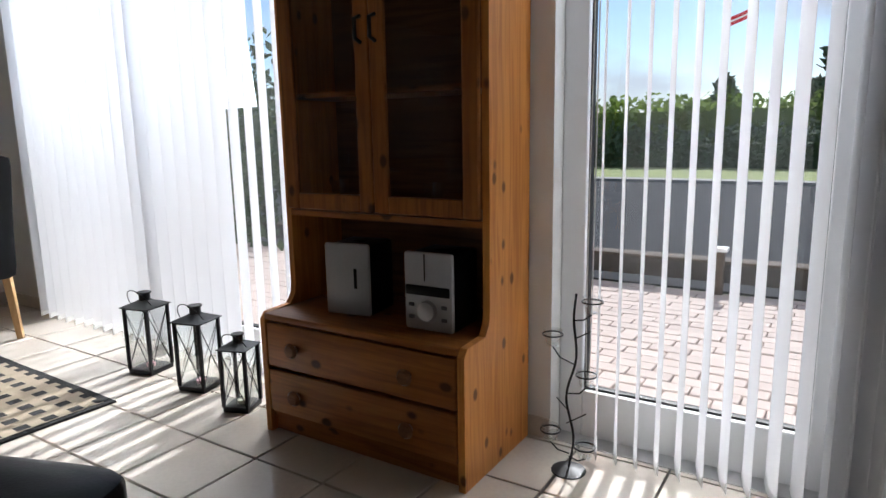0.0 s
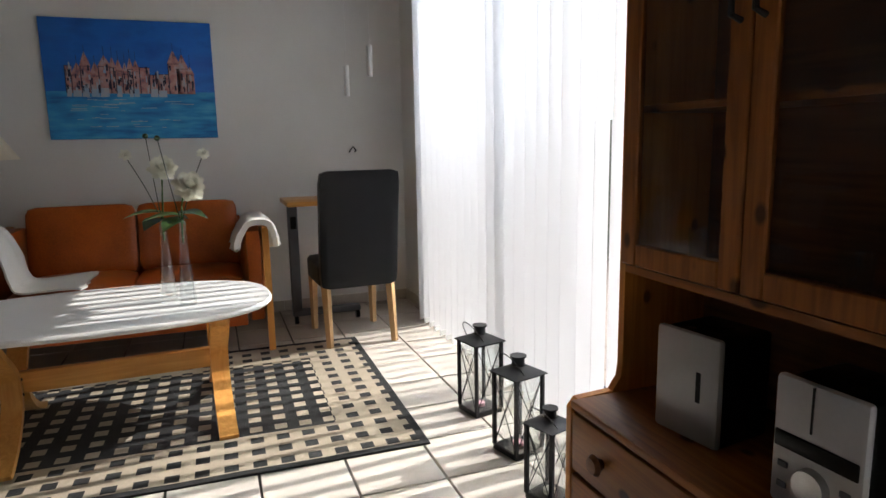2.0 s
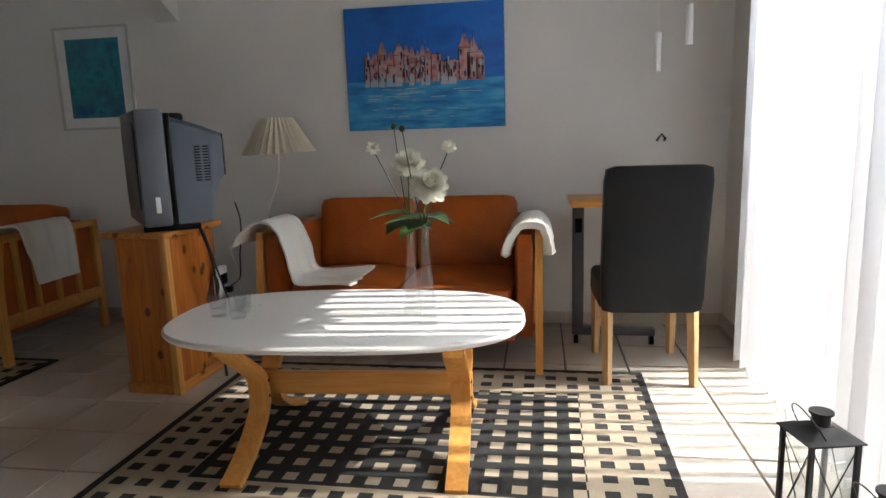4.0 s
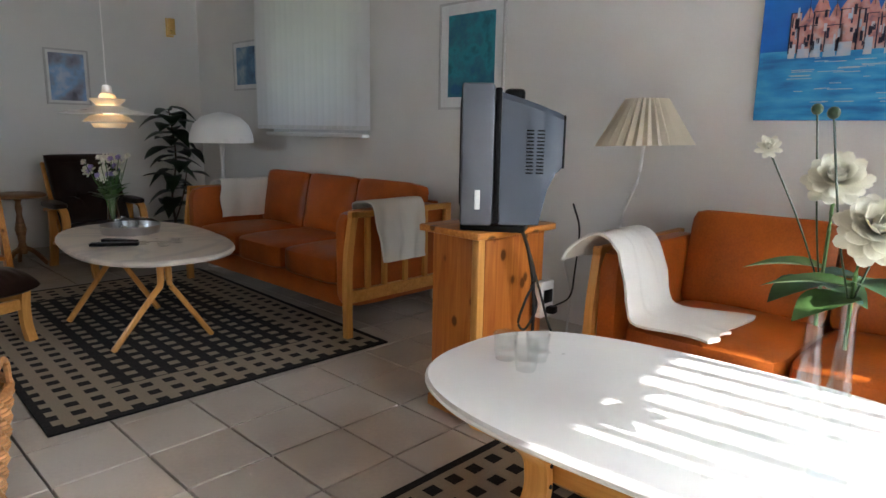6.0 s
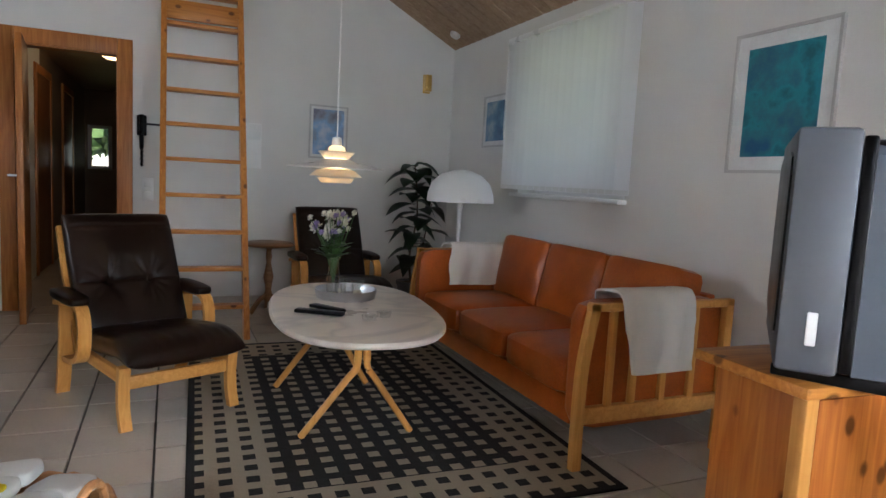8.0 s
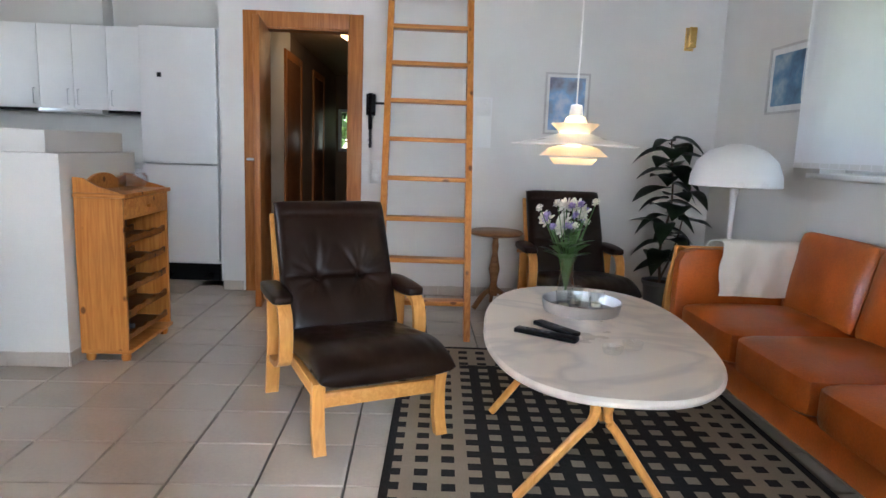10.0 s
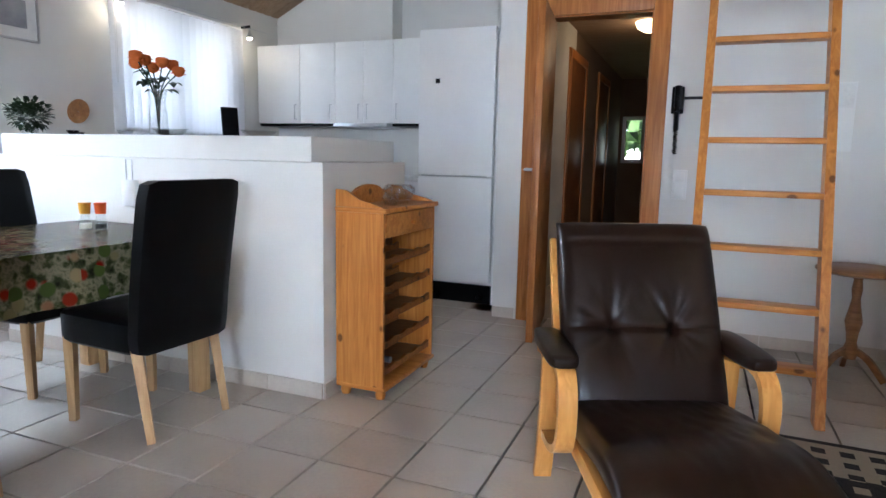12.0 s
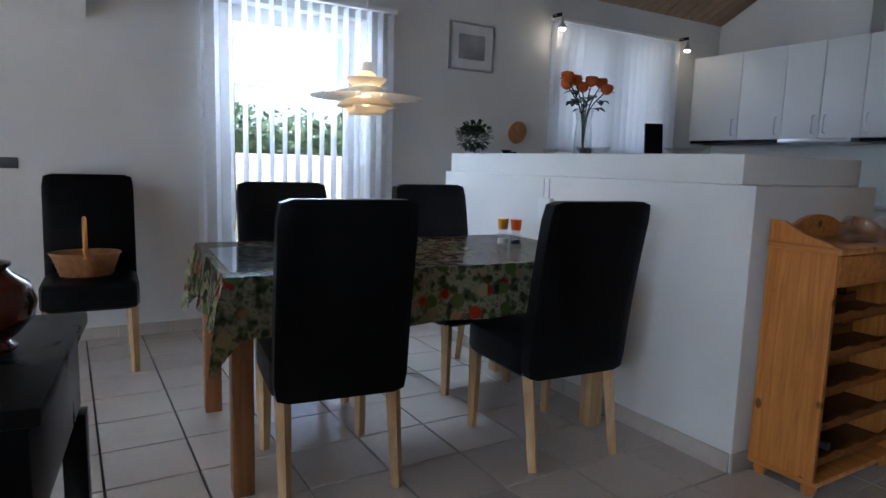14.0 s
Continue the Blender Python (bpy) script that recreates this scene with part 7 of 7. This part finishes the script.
# spots on a wire by the kitchen window
SPOT = glow("spot_glow", (1.0, 0.80, 0.55), 5)
sp = thing("spot_rail", "low voltage spot lights on a wire", "spot light")
part("wire", tube([(E - 0.16, -4.30, 2.32), (E - 0.16, -6.2, 2.32)], 0.003, 5), GREY_M, sp)
for y in (-4.40, -5.93):
    h_ = part("lamp_holder", lathe([(0.006, 2.32), (0.012, 2.28), (0.03, 2.245), (0.032, 2.23), (0.0, 2.235)], 14, E - 0.16, y), GREY_M, sp)
    part("bulb", lathe([(0.0, 2.21), (0.024, 2.215), (0.029, 2.228), (0.0, 2.23)], 14, E - 0.16, y), SPOT, h_)
    part("clip", boxes((E - 0.21, E - 0.11, y + 0.05, y + 0.065, 2.31, 2.335)), BLACK_P, sp)
    sl = new("spot_light", bpy.data.lights.new("spot_light", "POINT"))
    sl.data.energy, sl.data.color, sl.data.shadow_soft_size = 0.14, (1, 0.8, 0.55), 0.03
    sl.location = (E - 0.16, y, 2.18)

# ================= dining table =================
FLORAL = paint_mat("floral_oilcloth", [(0.03, 0.035, 0.02), (0.10, 0.12, 0.05), (0.42, 0.38, 0.24), (0.10, 0.11, 0.05)], 26)
fn, fl2 = FLORAL.node_tree.nodes, FLORAL.node_tree.links
fb = fn["Principled BSDF"]
base_link = fb.inputs["Base Color"].links[0].from_socket
fv = fn.new("ShaderNodeTexVoronoi")
fv.inputs["Scale"].default_value = 13.0
fco = fn.new("ShaderNodeTexCoord")
fr_ = fn.new("ShaderNodeValToRGB")
fr_.color_ramp.elements[0].position, fr_.color_ramp.elements[1].position = 0.30, 0.40
fr_.color_ramp.elements[0].color, fr_.color_ramp.elements[1].color = (1, 1, 1, 1), (0, 0, 0, 1)
fhue = fn.new("ShaderNodeValToRGB")
fhue.color_ramp.elements[0].color, fhue.color_ramp.elements[1].color = (0.36, 0.02, 0.012, 1), (0.14, 0.20, 0.05, 1)
for pos_, col_ in ((0.55, (0.42, 0.045, 0.02, 1)), (0.66, (0.48, 0.38, 0.20, 1)), (0.80, (0.10, 0.15, 0.04, 1))):
    fhue.color_ramp.elements.new(pos_).color = col_
fmix = fn.new("ShaderNodeMixRGB")
fl2.new(fco.outputs["Object"], fv.inputs["Vector"])
fl2.new(fv.outputs["Distance"], fr_.inputs["Fac"])
fsep = fn.new("ShaderNodeSeparateXYZ")
fl2.new(fv.outputs["Color"], fsep.inputs[0])
fl2.new(fsep.outputs["X"], fhue.inputs["Fac"])
fl2.new(fr_.outputs["Color"], fmix.inputs[0])
fl2.new(base_link, fmix.inputs[1])
fl2.new(fhue.outputs["Color"], fmix.inputs[2])
fl2.new(fmix.outputs[0], fb.inputs["Base Color"])
for lk in list(fb.inputs["Roughness"].links):
    fl2.remove(lk)
fb.inputs["Roughness"].default_value = 0.16

tx0, tx1, ty0, ty1 = 0.93, 1.80, -2.90, -1.31
TURN = pose(tx0, ty1, 0, 0, 0, -4) @ pose(-tx0, -ty1, 0)
dt = thing("dining_table", "wooden dining table under a floral oilcloth", "table", TURN)
part("tabletop", rounded(tx0, tx1, ty0, ty1, 0.715, 0.742, 0.005), DARKWOOD, dt)
TABLELEG = wood("table_leg_wood", (0.30, 0.135, 0.045), (0.20, 0.085, 0.028), "z", 0.4)
for x in (tx0 + 0.045, tx1 - 0.045):
    for y in (ty0 + 0.07, ty1 - 0.045):
        part("leg", rounded(x - 0.035, x + 0.035, y - 0.035, y + 0.035, 0.0, 0.715, 0.006), TABLELEG if y > -2 else OAKLEG, dt)
part("apron", boxes((tx0 + 0.05, tx0 + 0.07, ty0 + 0.1, ty1 - 0.1, 0.62, 0.714), (tx1 - 0.07, tx1 - 0.05, ty0 + 0.1, ty1 - 0.1, 0.62, 0.714)), DARKWOOD, dt)

tc = thing("tablecloth", "glossy oilcloth with red flowers and leaves hanging over the table", "tablecloth", TURN)
bm = bmesh.new()
xs = [tx0 - 0.2] + [tx0 - 0.008 + (tx1 - tx0 + 0.016) * i / 20 for i in range(21)] + [tx1 + 0.2]
ys = [ty0 + (ty1 + 0.008 - ty0) * j / 34 for j in range(35)] + [ty1 + 0.2]


def cloth_pt(u, v):
    ox = max(0.0, tx0 - 0.008 - u) - max(0.0, u - tx1 - 0.008)
    oy = max(0.0, v - ty1 - 0.008)
    over = max(abs(ox), oy)
    if over <= 0:
        return (u, v, 0.7445 + 0.0008 * noise.noise((u * 9, v * 9, 0)))
    wave = 0.016 * math.sin((v if abs(ox) > oy else u) * 19) * over / 0.2
    x = u if ox == 0 else (tx0 - 0.009 - 0.02 * over / 0.2 - wave if ox > 0 else tx1 + 0.009 + 0.02 * over / 0.2 + wave)
    y = v if oy == 0 else ty1 + 0.009 + 0.025 * over / 0.2 + wave
    if ox and oy:
        x += -0.02 if ox > 0 else 0.02
        y += 0.02
        return (x, y, 0.745 - 0.30 * over / 0.2)
    return (x, y, 0.745 - over)


ux = [tx0 - 0.208 + 0.05 * i for i in range(4)] + xs[1:-1] + [tx1 + 0.058 + 0.05 * i for i in range(4)]
vy = ys[:-1] + [ty1 + 0.058 + 0.05 * i for i in range(4)]
g = [[bm.verts.new(cloth_pt(u, v)) for v in vy] for u in ux]
for i in range(len(ux) - 1):
    for j in range(len(vy) - 1):
        bm.faces.new((g[i][j], g[i + 1][j], g[i + 1][j + 1], g[i][j + 1]))
bmesh.ops.solidify(bm, geom=bm.faces[:], thickness=-0.0015)
part("cloth", bm, FLORAL, tc)
solid("plastic_sheet", outline_slab([(1.0, -1.33), (1.6, -1.33), (1.62, -1.62), (1.02, -1.66)], 0.7465, 0.7485, 0.001), GLASS, "clear plastic sheet lying on the oilcloth", "sheet", TURN)
for (x, y), c in (((1.346, -2.665), (0.75, 0.36, 0.02)), ((1.29, -2.70), (0.80, 0.12, 0.01))):
    s = thing("spice_shaker", "glass shaker with a bright plastic lid on the table", "shaker", pose(x, y, 0.746), "salt and pepper shakers")
    part("glass_body", lathe([(0, 0), (0.03, 0), (0.028, 0.03), (0.017, 0.06), (0.02, 0.072), (0, 0.072)], 16), GLASS, s)
    part("contents", lathe([(0, 0.004), (0.026, 0.004), (0.024, 0.026), (0, 0.026)], 14), PETAL_W if c[1] > 0.3 else BLACK_P, s)
    part("lid", lathe([(0, 0.07), (0.022, 0.07), (0.027, 0.12), (0, 0.12)], 16), mat("lid_plastic", c, 0.4), s, "bright plastic lid")


# ================= baskets, gloves, black sideboard =================
def woven(bm, rings, n=40, amp=0.006):
    """Basket wall: rows of bumps that alternate like woven cane. rings: (radius_x, radius_y, z)."""
    rr = []
    for k, (a, b, z) in enumerate(rings):
        ring = []
        for i in range(n):
            t = 2 * math.pi * i / n
            o = amp * (1 if (i // 2 + k) % 2 else -1)
            ring.append(bm.verts.new(((a + o) * math.cos(t), (b + o) * math.sin(t), z)))
        rr.append(ring)
    for p, q in zip(rr, rr[1:]):
        for i in range(n):
            bm.faces.new((p[i], p[(i + 1) % n], q[(i + 1) % n], q[i]))
    bm.faces.new(rr[0][::-1])
    return bm


bk = thing("wicker_basket", "round wicker log basket with rope handles", "basket", pose(-0.965, -0.69, 0))
bm = woven(bmesh.new(), [(0.135 + 0.055 * (k / 17), 0.135 + 0.055 * (k / 17), 0.01 + 0.36 * k / 17) for k in range(18)], 36, 0.002)
bmesh.ops.solidify(bm, geom=bm.faces[:], thickness=0.008)
part("wall", bm, RATTAN, bk)
for k in range(16):
    z_, r_ = 0.022 + 0.0218 * k, 0.139 + 0.0524 * k / 16
    strand = [((r_ + 0.007 * math.cos(i * math.pi / 2 + k * math.pi)) * math.cos(i * math.pi / 40), (r_ + 0.007 * math.cos(i * math.pi / 2 + k * math.pi)) * math.sin(i * math.pi / 40), z_ + 0.002 * math.sin(i * 0.7 + k)) for i in range(81)]
    part("strand", tube(strand, 0.0088, 6), RATTAN, bk)
part("rim", tube([(0.192 * math.cos(t), 0.192 * math.sin(t), 0.372 + 0.004 * math.sin(t * 20)) for t in [2 * math.pi * i / 60 for i in range(61)]], 0.012, 7), RATTAN, bk)
for a0 in (2.6, 5.74):
    part("handle", tube([(0.19 * math.cos(a0 + 0.3 * math.cos(t)), 0.19 * math.sin(a0 + 0.3 * math.cos(t)), 0.37 + 0.10 * math.sin(t)) for t in [math.pi * i / 14 for i in range(15)]], 0.010, 7), RATTAN, bk)
logs = thing("firewood", "grey brushwood and kindling filling the basket", "firewood", pose(-0.965, -0.69, 0.0))
lr = random.Random(9)
for i in range(16):
    a, d = lr.uniform(0, 3.14), lr.uniform(-0.09, 0.09)
    c, s_ = math.cos(a), math.sin(a)
    ln = math.sqrt(max(0.01, 0.15 ** 2 - d * d)) * 0.95
    z = 0.26 + 0.006 * i
    part("stick", tube([(c * -ln - s_ * d, s_ * -ln + c * d, z), (c * ln - s_ * d, s_ * ln + c * d, z + lr.uniform(0, 0.03))], lr.uniform(0.012, 0.022), 7), BARK, logs)
GLOVE_W, GLOVE_Y = cloth("glove_cotton", (0.72, 0.72, 0.70), 0.05, 0.4, 120), cloth("glove_yellow", (0.72, 0.55, 0.03), 0.05, 0.4, 120)
for k, (x, y, t) in enumerate(((-0.985, -0.66, -35), (-0.90, -0.72, -15))):
    gl = thing("work_glove", "white and yellow work glove lying on the firewood", "glove", pose(x, y, 0.39 + 0.014 * k, 0, 8, t) @ Matrix.Scale(1.25, 4), "pair of work gloves")
    part("palm", cushion(-0.05, 0.05, -0.06, 0.05, -0.012, 0.022, 4, 5), GLOVE_W, gl)
    part("knuckle_band", cushion(-0.046, 0.046, -0.012, 0.022, 0.012, 0.026, 4, 5), GLOVE_Y, gl, "yellow band over the knuckles")
    part("cuff", cushion(-0.055, 0.055, -0.13, -0.05, -0.012, 0.02, 5, 5), GLOVE_W, gl)
    for i in range(4):
        f = (i - 1.5) * 0.026
        part("finger", tube(curve_pts([(f, 0.03, 0.004), (f * 1.15, 0.08, 0.012), (f * 1.3, 0.125, -0.035)], 8), 0.0145, 8, None, 0.85, 0.8), GLOVE_W, gl)
    part("thumb", tube(curve_pts([(0.045, -0.03, 0.0), (0.078, 0.01, 0.004), (0.085, 0.05, -0.006)], 8), 0.014, 8, None, 0.85, 0.8), GLOVE_W, gl)

bb = thing("wicker_basket", "small oval wicker basket with a hoop handle on the chair", "basket", pose(2.66, -0.965, 0.482, 0, 0, -2))
bm = woven(bmesh.new(), [(0.085 + 0.03 * k / 9, 0.12 + 0.04 * k / 9, 0.005 + 0.115 * k / 9) for k in range(10)], 40, 0.003)
bmesh.ops.solidify(bm, geom=bm.faces[:], thickness=0.005)
part("wall", bm, RATTAN, bb)
part("rim", tube([(0.117 * math.cos(t), 0.162 * math.sin(t), 0.122) for t in [2 * math.pi * i / 40 for i in range(41)]], 0.006, 6), RATTAN, bb)
part("handle", tube([(0.115 * math.cos(t), 0.0, 0.10 + 0.20 * math.sin(t)) for t in [math.pi * i / 18 for i in range(19)]], 0.011, 7), BEECH, bb)

sbd = thing("console_table", "black lacquered console table with drawers", "table", pose(0.615, -0.668, 0, 0, 0, -7))
part("top", rounded(-0.62, 0.0, -0.255, 0.22, 0.72, 0.75, 0.005), BLACK_P, sbd)
part("apron", rounded(-0.60, -0.015, -0.235, 0.20, 0.53, 0.72, 0.004), BLACK_P, sbd)
k = lathe([(0, 0.02), (0.011, 0.018), (0.007, 0)], 12)
bmesh.ops.transform(k, matrix=Matrix.Translation((-0.015, -0.12, 0.63)) @ Matrix.Rotation(radians(90), 4, "Y"), verts=k.verts)
part("knob", k, GREY_M, sbd)
for x in (-0.58, -0.05):
    for y in (-0.225, 0.185):
        part("leg", rounded(x - 0.03, x + 0.03, y - 0.025, y + 0.025, 0, 0.53, 0.004), BLACK_P, sbd)
COPPER = mat("red_brown_glaze", (0.075, 0.014, 0.006), 0.2, 0, 0.5, 7, 60, 0.05, coat=0.5)
pk = thing("ceramic_pumpkin", "glossy red brown ceramic jar on the black console", "jar", pose(0.315, -0.75, 0.751))
part("body", lathe([(0, 0), (0.049, 0), (0.0525, 0.0084), (0.0385, 0.0175), (0.0525, 0.028), (0.0805, 0.0595), (0.0875, 0.091), (0.077, 0.1225), (0.049, 0.1435), (0.042, 0.154), (0, 0.1554)], 32), COPPER, pk)
part("lid", lathe([(0, 0.1554), (0.0476, 0.1554), (0.049, 0.1624), (0.021, 0.1715), (0.0098, 0.189), (0, 0.1904)], 24), COPPER, pk)
outl = thing("wall_socket", "grey wall socket above the skirting", "socket", pose(E, -0.62, 1.05, 0, 0, 180))
part("plate", rounded(0, 0.012, -0.05, 0.05, -0.03, 0.03, 0.004), SILVER, outl)

# ---- floor tiles ----
T = 0.303
floor = new("floor")
tagged(floor, "beige ceramic floor tiles with dark joints", "floor", "", "structure")
tm = mesh_of("tile", rounded(-T / 2 + 0.0042, T / 2 - 0.0042, -T / 2 + 0.0042, T / 2 - 0.0042, -0.02, 0.0, 0.002, 1), TILE)
rest = bmesh.new()
X0, Y0 = -1.53 - T * 8 + T / 2, -0.655 - T * 21 + T / 2
i = 0
while X0 + i * T - T / 2 < E:
    j = 0
    while Y0 + j * T - T / 2 < N + 0.01:
        x, y = X0 + i * T, Y0 + j * T
        j += 1
        if y < S - 0.16 and x < 0.1:
            continue
        if -2.95 < x < 1.15 and -2.95 < y < 2.7:
            o = new("tile", tm)
            o.parent = floor
            o.location = (x, y, random.uniform(-0.0006, 0.0004))
        else:
            x1 = min(x + T / 2 - 0.0042, E)
            if x1 > max(x - T / 2 + 0.0042, W):
                box(rest, max(x - T / 2 + 0.0042, W), x1, y - T / 2 + 0.0042, min(y + T / 2 - 0.0042, N + 0.02), -0.02, 0.0)
    i += 1
o = new("tiles", mesh_of("tiles", rest, TILE, False))
o.parent = floor
tagged(o, kind="stuff")

# ---- terrace paving ----
pb = mesh_of("paving_stone", rounded(-0.097, 0.097, -0.047, 0.047, -0.06, 0.0, 0.005, 1), PAVE)
terrace = bpy.data.objects["pavement"]
more = bmesh.new()
row = 0
y = N + 0.28
while y < 5.34:
    k = -30 if row % 2 else -30.5
    while k < 44:
        x = k * 0.2
        if -0.6 < x < 2.3 and y < 5.1:
            s = new("paving_stone", pb)
            s.parent = terrace
            s.location = (x, y, -0.035 + random.uniform(-0.003, 0.003))
        else:
            box(more, x - 0.097, x + 0.097, y - 0.047, y + 0.047, -0.09, -0.035 + random.uniform(-0.003, 0.003))
        k += 1
    y += 0.1
    row += 1
m_ = new("paving_stones", mesh_of("paving_stones", more, PAVE, False))
m_.parent = terrace
tagged(m_, kind="stuff")
